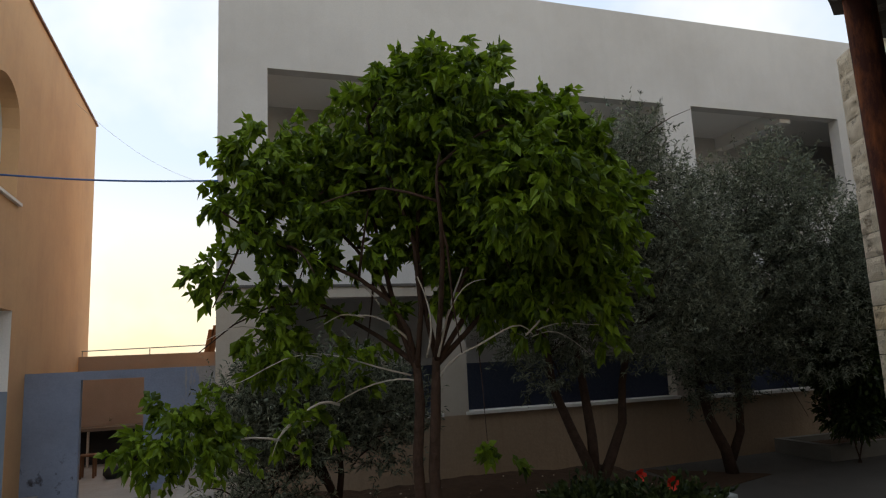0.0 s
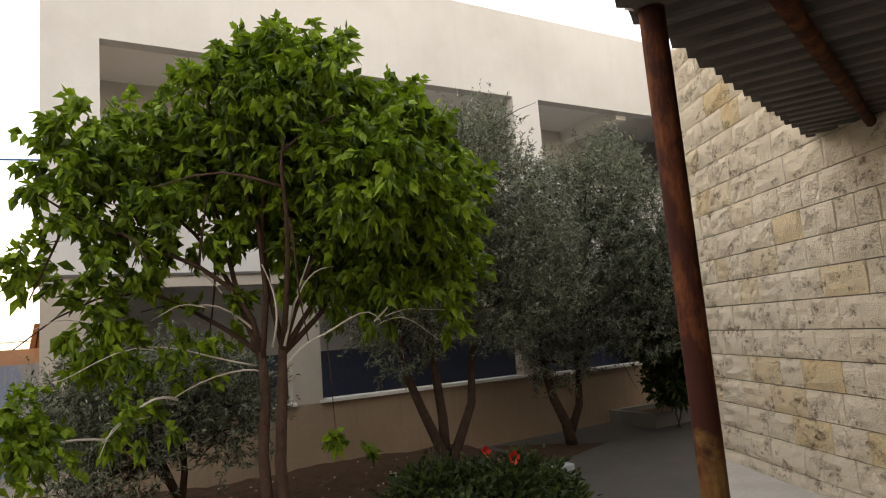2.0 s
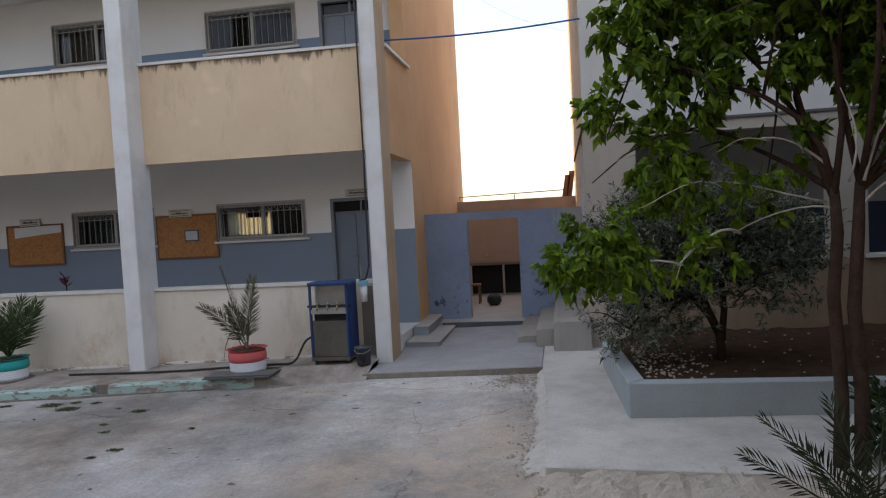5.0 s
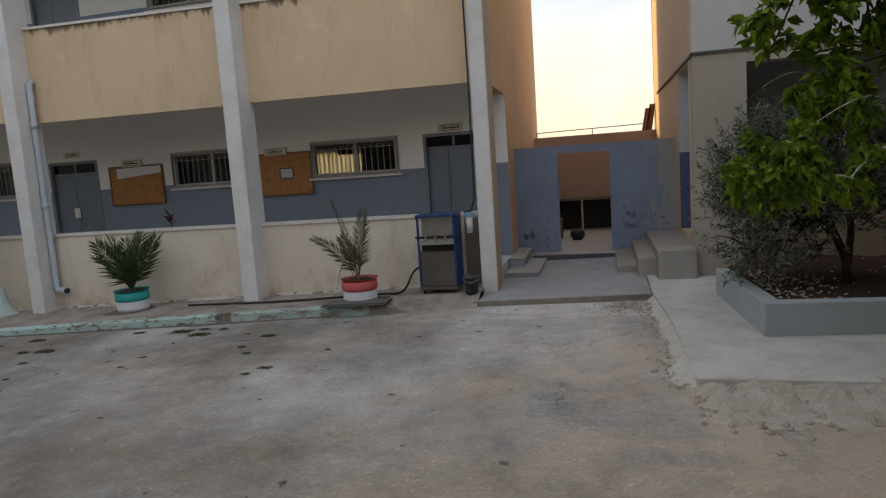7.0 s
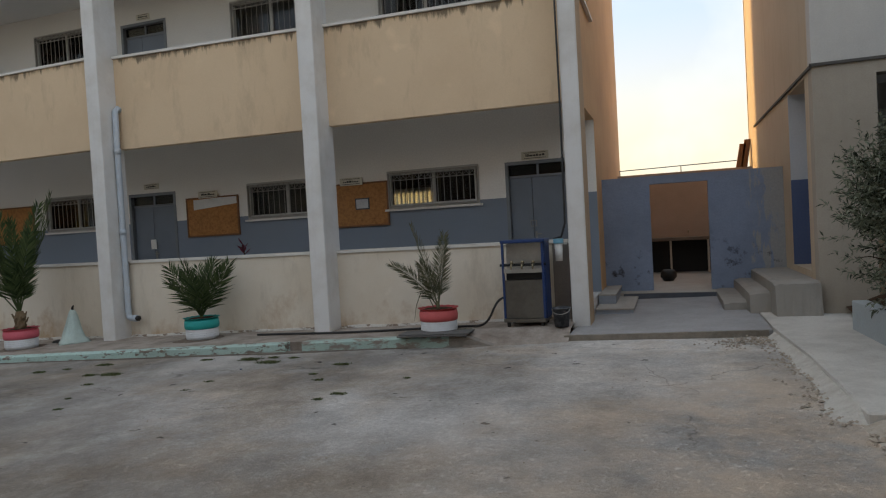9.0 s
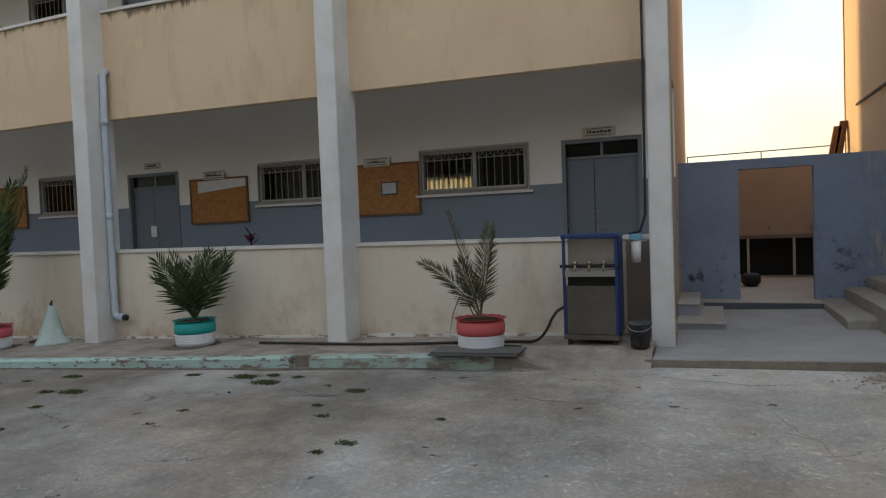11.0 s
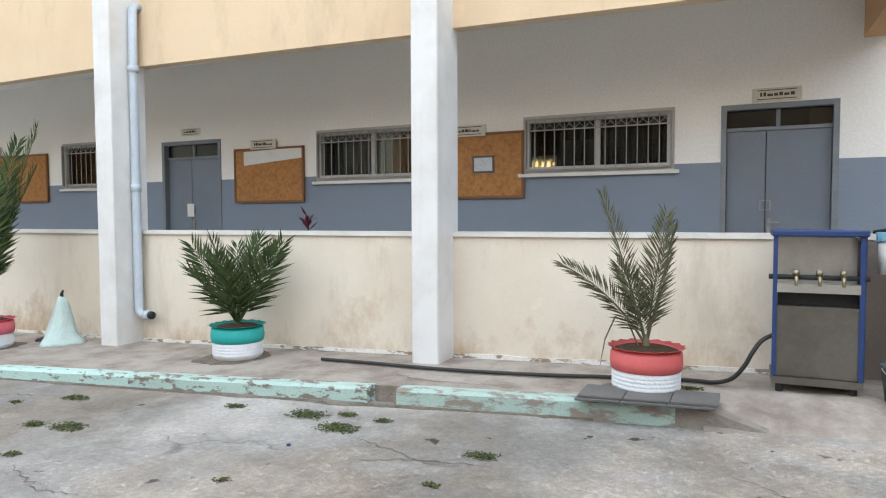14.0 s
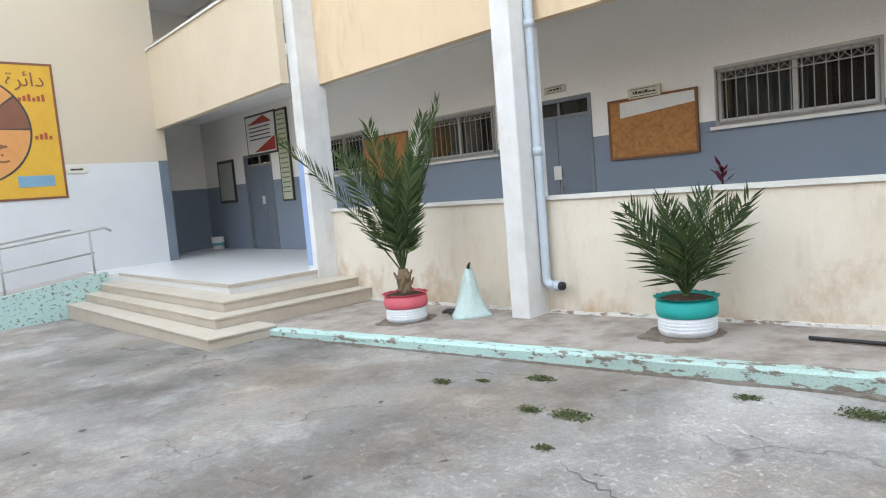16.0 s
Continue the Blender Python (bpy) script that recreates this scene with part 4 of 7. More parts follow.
structure("wall_side_porch", boxes((GX0 + 0.26, GX0 + 0.4, 10.5, 12.4, 0.8, 3.6)), two_tone("side_porch_paint", (0.07, 0.11, 0.24), (0.55, 0.56, 0.58), 2.25), "side porch wall, white over dark blue", "wall")
structure("trim_grey", boxes((GX0 - 0.03, GX1, GY - 0.03, GY - 0.002, 3.66, 3.70), (GX0 - 0.03, GX0 - 0.002, GY - 0.03, 16.5, 3.64, 3.68)), DARK, "thin dark strip round the grey building", "trim")
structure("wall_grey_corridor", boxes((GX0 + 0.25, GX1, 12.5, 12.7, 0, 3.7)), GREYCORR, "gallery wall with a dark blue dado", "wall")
structure("wall_grey_corridor_upper", boxes((GX0 + 0.25, GX1, 12.5, 12.7, 4.0, 7.5)), surface("gallery_plaster", (0.5, 0.49, 0.47), None, 0.85, scale=0.8), "upper gallery wall", "wall")
structure("floor_grey", boxes((GX0 + 0.25, GX1, GY + 0.25, 12.5, 0.3, 0.8)), TERRAZZO, "gallery floor", "floor")
structure("ceiling_grey", boxes((GX0 + 0.25, GX1, GY + 0.25, 17.6, 3.7, 4.0)), SOFFIT, "ceiling of the lower gallery", "ceiling")
structure("ceiling_grey_upper", boxes((GX0 + 0.25, GX1, GY + 0.25, 17.6, 7.5, 7.8), (4.75, 5.2, GY + 0.25, 12.5, 7.15, 7.5), (9.7, 10.3, GY + 0.25, 12.5, 7.15, 7.5), (12.9, 13.2, GY + 0.25, 12.5, 7.2, 7.5)), SOFFIT, "ceiling and beams of the upper gallery", "ceiling")
structure("wall_grey_back", boxes((GX0, GX1, 17.6, 17.8, 0, 9.17), (GX1, GX1 + 0.2, GY, 17.8, 0, 9.17)), GREYWALL, "far walls of the grey building", "wall")
structure("roof_grey", boxes((GX0 + 0.25, GX1, GY + 0.25, 17.6, 8.8, 9.0)), CONCRETE, "flat roof of the grey building", "roof")

# unseen walls, added to cut the sky light on garden and yard
structure("unseen_wall_east", boxes((15.6, 15.9, -3.0, 10.2, -0.5, 9.0)), GREYWALL, "unseen plain wall added to keep sky light off the garden", "wall")
structure("unseen_wall_platform", boxes((-6.0, 7.0, -5.6, -5.3, 0.0, 10.0)), CONCRETE, "unseen plain wall added behind the platform to cut sky light", "wall")
structure("unseen_wall_south", boxes((-22.0, 8.0, -14.0, -13.6, -0.8, 7.5)), CONCRETE, "unseen plain wall added across the yard to cut sky light", "wall")

# ---- planter ----
bm = bmesh.new()
prism(bm, [(1.42, 6.7), (7.6, 6.9), (7.6, 7.06), (1.6, 6.87)], 0.0, 0.57)
prism(bm, [(1.42, 6.7), (1.6, 6.87), (1.46, 8.95), (1.29, 8.95)], 0.0, 0.575)
structure("planter_wall", bm, PLANTER, "low grey painted planter wall", "planter", bevel=0.012)
verts, faces = [], []
nx, ny = 40, 22
for j in range(ny + 1):
    for i in range(nx + 1):
        x, y = 1.5 + (7.6 - 1.5) * i / nx, 6.85 + (10.23 - 6.85) * j / ny
        verts.append((x, y, 0.5 + 0.06 * noise.noise((x * 1.3, y * 1.3, 0)) + 0.03 * noise.noise((x * 5, y * 5, 2)) - (0.15 * max(0, (8.9 - 7.6) - (x - 1.5) * 3) if y > 8.9 else 0)))
for j in range(ny):
    for i in range(nx):
        k = j * (nx + 1) + i
        faces.append((k, k + 1, k + nx + 2, k + nx + 1))
tagged(mesh_object("soil", verts, faces, SOIL, None), "dark dry soil filling the planter", "soil", kind="structure")

# ---- stone building ----
SD, SN = Vector((0.438, 0.899, 0)), Vector((-0.899, 0.438, 0))      # along the wall, and out of it
SC = Vector((7.75, 4.82, 0))                                           # its far corner
bm = bmesh.new()
c0, c1 = SC - SN * 0.04, SC - SN * 6
d0, d1 = c0 - SD * 9, c1 - SD * 9
prism(bm, [(c0.x, c0.y), (c1.x, c1.y), (d1.x, d1.y), (d0.x, d0.y)], 0.0, 5.42)
stone_wall = structure("wall_stone", bm, MORTAR, "wall of rough-faced limestone blocks", "wall")

# ---- stones of the wall ----
def stone_mesh(w, h, seed):
    """A rough-faced block, its face uneven and its edges drafted."""
    rnd = random.Random(seed)
    nx, nz = 6, 4
    verts, faces = [], []
    hx, hz, hr = rnd.uniform(0.15, 0.85) * w, rnd.uniform(0.0, 0.6) * h, rnd.uniform(0.05, 0.12)
    for j in range(nz + 1):
        for i in range(nx + 1):
            edge = i in (0, nx) or j in (0, nz)
            jx, jz = (0, 0) if edge else (rnd.uniform(-0.012, 0.012), rnd.uniform(-0.012, 0.012))
            x, z = w * i / nx + jx, h * j / nz + jz
            d = 0.016 + 0.004 * rnd.random() if edge else 0.03 + 0.012 * rnd.random()
            if math.hypot(x - hx, (z - hz) * 1.3) < hr:
                d -= 0.022 * rnd.random() + 0.006
            verts.append((x, -max(d, 0.006), z))
    for j in range(nz):
        for i in range(nx):
            k = j * (nx + 1) + i
            faces.append((k, k + 1, k + nx + 2, k + nx + 1))
    ring = [i for i in range(nx + 1)] + [(j + 1) * (nx + 1) - 1 for j in range(1, nz + 1)] + [nz * (nx + 1) + i for i in range(nx - 1, -1, -1)] + [j * (nx + 1) for j in range(nz - 1, 0, -1)]
    base = len(verts)
    for k in ring:
        verts.append((verts[k][0], 0.03, verts[k][2]))
    for q in range(len(ring)):
        r = (q + 1) % len(ring)
        faces.append((ring[r], ring[q], base + q, base + r))
    me = bpy.data.meshes.new("stone")
    me.from_pydata(verts, [], faces)
    me.materials.append(STONE)
    return me


def build_stones():
    widths = (0.24, 0.33, 0.42, 0.52)
    meshes = {w: [stone_mesh(w - 0.010, 0.24, 31 * k + i) for i in range(5)] for k, w in enumerate(widths)}
    rnd = random.Random(4)
    turn = Matrix((( -SD.x, -SN.x, 0, 0), (-SD.y, -SN.y, 0, 0), (0, 0, 1, 0), (0, 0, 0, 1)))
    z = 0.069
    while z < 5.4:
        s = rnd.uniform(-0.2, 0.0)
        s = max(s, 0.0)
        while s < 6.2:
            w = rnd.choice(widths)
            ob = new("stone", rnd.choice(meshes[w]))
            at = SC - SD * s - SN * 0.04
            ob.parent = stone_wall
            ob.matrix_parent_inverse = Matrix()
            ob.matrix_basis = Matrix.Translation((at.x, at.y, z)) @ turn
            s += w
        z += 0.25


# ---- canopy over the platform ----
def post_paint():
    """Dark red rust, with old ochre paint left on the lower part."""
    m, nt, b = base_mat("rusted_ochre_pipe", 0.9)
    b.inputs["Specular IOR Level"].default_value = 0.15
    geo = nt.nodes.new("ShaderNodeNewGeometry")
    sep = nt.nodes.new("ShaderNodeSeparateXYZ")
    nt.links.new(geo.outputs["Position"], sep.inputs[0])
    patch = noise_tex(nt, 7, 6, 0.7, stretch=(1, 1, 0.35), lo=0.48, hi=0.64)
    col = mix_rgb(nt, patch, (0.045, 0.014, 0.009), (0.17, 0.055, 0.018))
    ragged = noise_tex(nt, 6, 6, 0.7, lo=0.2, hi=0.8, shift=5)
    edge = nt.nodes.new("ShaderNodeMath"); edge.operation = "MULTIPLY_ADD"; edge.inputs[1].default_value = 0.5
    nt.links.new(ragged, edge.inputs[0]); nt.links.new(sep.outputs[2], edge.inputs[2])
    low = nt.nodes.new("ShaderNodeMapRange")
    low.inputs["From Min"].default_value, low.inputs["From Max"].default_value = 2.4, 2.2
    nt.links.new(edge.outputs[0], low.inputs["Value"])
    col = mix_rgb(nt, low.outputs[0], col, mix_rgb(nt, patch, (0.2, 0.115, 0.035), (0.08, 0.035, 0.014)))
    nt.links.new(col, b.inputs["Base Color"])
    add_bump(nt, b, patch, 0.5, 0.004)
    return m


def canopy():
    top = thing("canopy", (3.2, 1.0, 0.95), "rusty corrugated metal canopy on a leaning pipe post", "canopy")
    W1, E1 = Vector((6.6, 2.45, 3.87)), Vector((0.6, 0.05, 3.4))
    edge = (E1 - W1)
    length = edge.length
    ed = edge.normalized()
    back = Vector((0.42, -0.90, 0.03)).normalized()
    bm = bmesh.new()
    pitch, amp = 0.2, 0.03
    n = int(length / pitch * 12)
    rows = []
    for j, dist in enumerate((0.0, 1.2, 2.4, 4.5)):
        row = []
        for i in range(n + 1):
            s = length * i / n
            ph = (s / pitch) % 1.0
            h = amp if 0.16 < ph < 0.42 else (-amp + 2 * amp * ph / 0.16 if ph <= 0.16 else (amp - 2 * amp * (ph - 0.42) / 0.16 if ph < 0.58 else -amp))
            jag = 0.035 * noise.noise((s * 4, 0, 0)) + (0.05 if ph < 0.5 else 0) if j == 0 else 0
            row.append(bm.verts.new(W1 + ed * s + back * (dist - jag) + Vector((0, 0, h - 0.04 * dist))))
        rows.append(row)
    for a, b in zip(rows, rows[1:]):
        for i in range(n):
            bm.faces.new((a[i], a[i + 1], b[i + 1], b[i]))
    sheet = part("sheet", bm, SHEET, top, "dark corrugated roofing sheet")
    for dist in (0.42, 2.0):
        bm = bmesh.new()
        a = W1 + back * dist + ed * 0.1 + Vector((0, 0, -0.075 - 0.04 * dist))
        tube(bm, [a, a + ed * (length - 0.2)], 0.038, 8)
        part("purlin", bm, RUST, top, "rusty pipe purlin", smooth=True)
    bm = bmesh.new()
    tube(bm, [(3.19, 1.01, 0.95), (3.178, 1.012, 2.2), (3.165, 1.022, 3.6)], 0.044, 14)
    part("post", bm, post_paint(), top, "rust-streaked round pipe post", smooth=True)


canopy()


# ---- windows and doors ----
CURTAIN = surface("brown_curtain", (0.1, 0.055, 0.03), (0.05, 0.028, 0.016), 0.9, scale=4)
PALE = surface("pale_curtain", (0.42, 0.4, 0.36), (0.18, 0.17, 0.15), 0.9, scale=4)


def window(i, x0, x1, z0, z1, label, bars=True, y=12.0):
    w = thing("window_%d" % i, ((x0 + x1) / 2, y, z0), label, "window", kind="structure")
    z1 += 0.05
    x0, x1 = x0 - 0.03, x1 + 0.02
    f = 0.085
    bm = boxes((x0, x1, y - 0.02, y + 0.1, z1 - f, z1), (x0, x1, y - 0.02, y + 0.1, z0, z0 + f), (x0, x0 + f, y - 0.02, y + 0.1, z0 + f, z1 - f), (x1 - f, x1, y - 0.02, y + 0.1, z0 + f, z1 - f))
    frame_ob = part("window_frame", bm, ALU, w)
    xm = (x0 + x1) / 2 + 0.02
    part("mullion", boxes((xm - 0.03, xm + 0.03, y + 0.03, y + 0.09, z0 + f, z1 - f)), ALU, w)
    for a, b, dy in ((x0 + f, xm - 0.03, 0.05), (xm + 0.03, x1 - f, 0.07)):
        p = part("pane", boxes((a, b, y + dy, y + dy + 0.006, z0 + f, z1 - f)), GLASS, w)
        p.visible_shadow = False
    part("window_sill", boxes((x0 - 0.06, x1 + 0.06, y - 0.06, y - 0.021, z0 - 0.045, z0 - 0.003)), CAPSTONE, w, "white marble sill")
    if not bars:
        return w
    g = part("grille", boxes((x0 + 0.03, x1 - 0.03, y - 0.068, y - 0.05, z1 - 0.06, z1 - 0.04), (x0 + 0.03, x1 - 0.03, y - 0.068, y - 0.05, z0 + 0.03, z0 + 0.05),
                             (x0 + 0.03, x1 - 0.03, y - 0.066, y - 0.05, z1 - 0.2, z1 - 0.185), (x0 + 0.03, x0 + 0.05, y - 0.07, y - 0.021, z0 + 0.03, z1 - 0.04), (x1 - 0.05, x1 - 0.03, y - 0.07, y - 0.021, z0 + 0.03, z1 - 0.04)), GRILLE, w, "painted iron window grille")
    n = 14
    bm = bmesh.new()
    for k in range(n):
        a, b = x0 + 0.04 + (x1 - x0 - 0.08) * k / n, x0 + 0.04 + (x1 - x0 - 0.08) * (k + 1) / n
        tube(bm, [(a, y - 0.06, z1 - 0.185), (b, y - 0.06, z1 - 0.06)], 0.004, 4)
        tube(bm, [(b, y - 0.06, z1 - 0.185), (a, y - 0.06, z1 - 0.06)], 0.004, 4)
    part("lattice", bm, GRILLE, g)
    for k in range(1, n):
        x = x0 + 0.04 + (x1 - x0 - 0.08) * k / n
        bm = bmesh.new()
        tube(bm, [(x, y - 0.059, z0 + 0.04), (x, y - 0.059, z1 - 0.05)], 0.0065, 6)
        bar = part("bar", bm, GRILLE, w)
    return w


def curtain(x0, x1, z0, z1, material, label, y=12.3):
    n = int((x1 - x0) / 0.03)
    verts, faces = [], []
    for i in range(n + 1):
        x = x0 + (x1 - x0) * i / n
        yy = y + 0.03 * math.sin(x * 45) + 0.012 * math.sin(x * 17)
        verts += [(x, yy, z0), (x, yy, z1)]
    faces = [(2 * i, 2 * i + 2, 2 * i + 3, 2 * i + 1) for i in range(n)]
    ob = mesh_object("curtain", verts, faces, material, None)
    m = ob.modifiers.new("thickness", "SOLIDIFY"); m.thickness = 0.004
    tagged(ob, label, "curtain")


for i, r in enumerate(LOW_WIN):
    window(i + 1, *r, "barred aluminium window with a marble sill")
for i, r in enumerate(UP_WIN):
    window(i + 5, *r, "barred aluminium window on the upper floor")
curtain(-5.0, -4.15, 2.1, 2.95, CURTAIN, "brown curtain hanging behind the window")
curtain(-5.55, -5.05, 2.62, 2.95, CURTAIN, "brown curtain gathered up behind the window")
curtain(-9.2, -8.25, 2.1, 2.95, PALE, "pale pleated curtain behind the window")
curtain(-8.0, -7.5, 2.1, 2.95, CURTAIN, "brown curtain drawn beside a pale one")
curtain(-14.95, -13.2, 2.1, 3.0, CURTAIN, "brown curtain drawn across the window")
curtain(-18.5, -16.9, 2.1, 3.0, CURTAIN, "brown curtain drawn across the window")
curtain(-5.5, -4.2, 5.85, 6.75, CURTAIN, "dark curtain in the upper window")
curtain(-9.15, -7.2, 2.1, 3.0, leaf_mat("backlit_pale_curtain", (0.76, 0.72, 0.56), (0.8, 0.76, 0.6), 0.85), "pale curtain lit from behind by the evening sun", 18.262)
for x in (-10.55, -15.9, -20.0):
    structure("wall_partition", boxes((x, x + 0.15, 12.222, 18.3, 0.42, 4.149)), surface("room_plaster", (0.45, 0.42, 0.38), None, 0.9), "partition between classrooms", "wall")


def door(i, x0, x1, z0, z1, label, split=0.4, paper=False, y=12.0):
    d = thing("door_%d" % i, ((x0 + x1) / 2, y, z0), label, "door", kind="structure")
    f = 0.06
    part("door_frame", boxes((x0, x0 + f, y - 0.015, y + 0.16, z0, z1), (x1 - f, x1, y - 0.015, y + 0.16, z0, z1), (x0 + f, x1 - f, y - 0.015, y + 0.16, z1 - f, z1), (x0 + f, x1 - f, y + 0.06, y + 0.12, z1 - 0.3, z1 - 0.26)), DOORFRAME, d)
    xm = x0 + (x1 - x0) * split
    top = z1 - 0.3
    for a, b in ((x0 + f + 0.004, xm - 0.004), (xm + 0.004, x1 - f - 0.004)):
        leaf = part("leaf", boxes((a, b, y + 0.075, y + 0.115, z0 + 0.002, top - 0.004)), DOORBLUE, d, bevel=0.004)
        part("rib", boxes((a + 0.08, b - 0.08, y + 0.066, y + 0.0745, z0 + 0.2, z0 + 1.0)), DOORBLUE, leaf)
    mid = (x0 + x1) / 2
    part("transom_bar", boxes((mid - 0.02, mid + 0.02, y + 0.06, y + 0.11, z1 - 0.258, z1 - f)), DOORFRAME, d)
    for a, b in ((x0 + f, mid - 0.022), (mid + 0.022, x1 - f)):
        part("pane", boxes((a, b, y + 0.085, y + 0.09, z1 - 0.256, z1 - f)), GLASS, d)
    bm = boxes((xm + 0.02, xm + 0.06, y + 0.058, y + 0.0745, z0 + 0.95, z0 + 1.15))
    tube(bm, [(xm + 0.04, y + 0.06, z0 + 1.1), (xm + 0.04, y + 0.02, z0 + 1.1), (xm + 0.15, y + 0.02, z0 + 1.1)], 0.009, 8)
    part("door_handle", bm, IRON, d, "dark metal lever handle")
    bm = boxes((xm - 0.06, xm - 0.045, y + 0.055, y + 0.0745, z0 + 1.24, z0 + 1.36), (xm + 0.045, xm + 0.06, y + 0.055, y + 0.0745, z0 + 1.24, z0 + 1.36), (xm - 0.06, xm + 0.06, y + 0.055, y + 0.07, z0 + 1.345, z0 + 1.36), (xm - 0.045, xm + 0.045, y + 0.055, y + 0.07, z0 + 1.24, z0 + 1.252))
    part("hasp", bm, IRON, d, "iron padlock hasp")
    if paper:
        part("notice", boxes((xm - 0.09, xm + 0.06, y + 0.048, y + 0.054, z0 + 1.2, z0 + 1.42)), CAPSTONE, d, "small white paper taped to the door")
    return d


door(1, *LOW_DOOR[0], "closed blue-grey double metal door with a transom")
door(2, *LOW_DOOR[1], "closed blue-grey double metal door with a paper notice", 0.45, True)
door(3, *LOW_DOOR[2], "blue-grey metal entrance door in the porch", 0.55, True)
door(4, *UP_DOOR[0], "closed blue-grey metal door on the upper corridor")
door(5, *UP_DOOR[1], "closed blue-grey metal door on the upper corridor")
structure("door_6", boxes((-22.06, -21.985, 9.55, 9.775, 0.43, 2.9)), DOORBLUE, "dark blue door leaf standing open beside the porch", "door")

# ---- boards and signs on the corridor wall ----
OSB = surface("chipboard", (0.43, 0.19, 0.045), (0.23, 0.09, 0.018), 0.6, scale=18, amount=1.0, grain=60)
FRAMEWOOD = surface("brown_board_edge", (0.2, 0.09, 0.035), None, 0.7, scale=8)
PLAQUE = surface("cream_plaque", (0.62, 0.58, 0.48), (0.5, 0.46, 0.36), 0.6, scale=10, bump=0)
INK = surface("dark_ink", (0.05, 0.045, 0.04), None, 0.7, bump=0)
PAPER = surface("white_paper", (0.72, 0.71, 0.68), None, 0.7, bump=0)
RED = surface("red_print", (0.35, 0.04, 0.03), None, 0.6, bump=0)


def plaque(x, z, w=0.5, h=0.15, y=11.997):
    s = thing("name_plaque", (x, y, z - h / 2), "small cream name plaque with a line of dark script", "sign", "name plaques")
    part("plate", boxes((x - w / 2, x + w / 2, y - 0.022, y, z - h / 2, z + h / 2)), PLAQUE, s, bevel=0.004)
    part("border", boxes((x - w * 0.4, x + w * 0.4, y - 0.027, y - 0.023, z + h * 0.3, z + h * 0.36), (x - w * 0.4, x + w * 0.4, y - 0.027, y - 0.023, z - h * 0.36, z - h * 0.3)), INK, s)
    bm = bmesh.new()
    rnd = random.Random(int(x * 100))
    u = x - w * 0.34
    while u < x + w * 0.3:
        l = rnd.uniform(0.02, 0.06)
        box(bm, u, u + l, y - 0.027, y - 0.023, z - h * 0.12, z + h * rnd.uniform(0.02, 0.18))
        u += l + 0.012
    part("lettering", bm, INK, s)


plaque(-3.03, 2.98)
plaque(-6.78, 2.775, y=11.95)
plaque(-10.27, 2.765, y=11.95)
plaque(-11.83, 3.05, 0.42, 0.12)
plaque(-3.0, 6.86, 0.5, 0.12)
plaque(-11.75, 6.87, 0.36, 0.13)


def board(x0, x1, z0, z1, label, paper=None, notice=None):
    b = thing("notice_board", ((x0 + x1) / 2, 11.99, z0), label, "notice board", "notice boards")
    part("panel", boxes((x0, x1, 11.965, 11.985, z0, z1)), OSB, b)
    f = 0.03
    part("rim", boxes((x0 - 0.004, x1 + 0.004, 11.955, 11.99, z1 - f, z1 + 0.004), (x0 - 0.004, x1 + 0.004, 11.955, 11.99, z0 - 0.004, z0 + f), (x0 - 0.004, x0 + f, 11.955, 11.99, z0 + f, z1 - f), (x1 - f, x1 + 0.004, 11.955, 11.99, z0 + f, z1 - f)), FRAMEWOOD, b)
    if paper:
        bm = bmesh.new()
        prism(bm, [(paper[0], 11.956), (paper[1], 11.956), (paper[1], 11.962), (paper[0], 11.962)], lambda x, y: paper[2] + 0.08 * (x - paper[0]), lambda x, y: paper[3] + 0.03 * (x - paper[0]))
        part("sheet", bm, PAPER, b, "torn strip of white paper")
    if notice:
        x0, x1, z0, z1 = notice
        n = part("notice", boxes((x0, x1, 11.95, 11.963, z0, z1)), surface("dark_notice_frame", (0.07, 0.07, 0.07), None, 0.5, bump=0), b, "small grey framed notice")
        part("page", boxes((x0 + 0.025, x1 - 0.025, 11.944, 11.949, z0 + 0.025, z1 - 0.025)), surface("notice_page", (0.5, 0.5, 0.5), (0.25, 0.26, 0.29), 0.4, scale=30, bump=0), n)


board(-7.35, -6.0, 1.86, 2.74, "chipboard notice board with one framed notice", notice=(-6.72, -6.41, 2.2, 2.43))
board(-10.88, -9.52, 1.85, 2.71, "chipboard notice board with a torn paper strip", paper=(-10.68, -9.54, 2.44, 2.66))
board(-16.9, -15.45, 1.92, 2.84, "chipboard notice board half hidden by a palm")

# signs in the entrance porch
s = thing("poster", (-21.2, 11.97, 2.92), "framed poster with red corners and lines of print", "poster")
part("frame", boxes((-22.0, -20.43, 11.95, 11.985, 2.92, 3.98)), INK, s)
part("page", boxes((-21.95, -20.48, 11.943, 11.948, 2.97, 3.93)), PAPER, s)
bm = bmesh.new()
for tri in (((-21.9, 3.72), (-20.6, 3.72), (-21.0, 3.92)), ((-20.5, 3.0), (-20.5, 3.35), (-21.6, 3.0))):
    lo = [bm.verts.new((x, 11.941, z)) for x, z in tri]
    hi = [bm.verts.new((x, 11.937, z)) for x, z in tri]
    bm.faces.new(lo); bm.faces.new(hi[::-1])
    for k in range(3):
        bm.faces.new((lo[k], lo[(k + 1) % 3], hi[(k + 1) % 3], hi[k]))
part("red_corner", bm, RED, s)
part("lettering", boxes(*[(-21.8, -20.7, 11.938, 11.942, 3.62 - 0.1 * k, 3.65 - 0.1 * k) for k in range(4)]), INK, s)
s = thing("tall_poster", (-20.15, 11.97, 1.66), "tall framed green and cream wall chart", "poster")
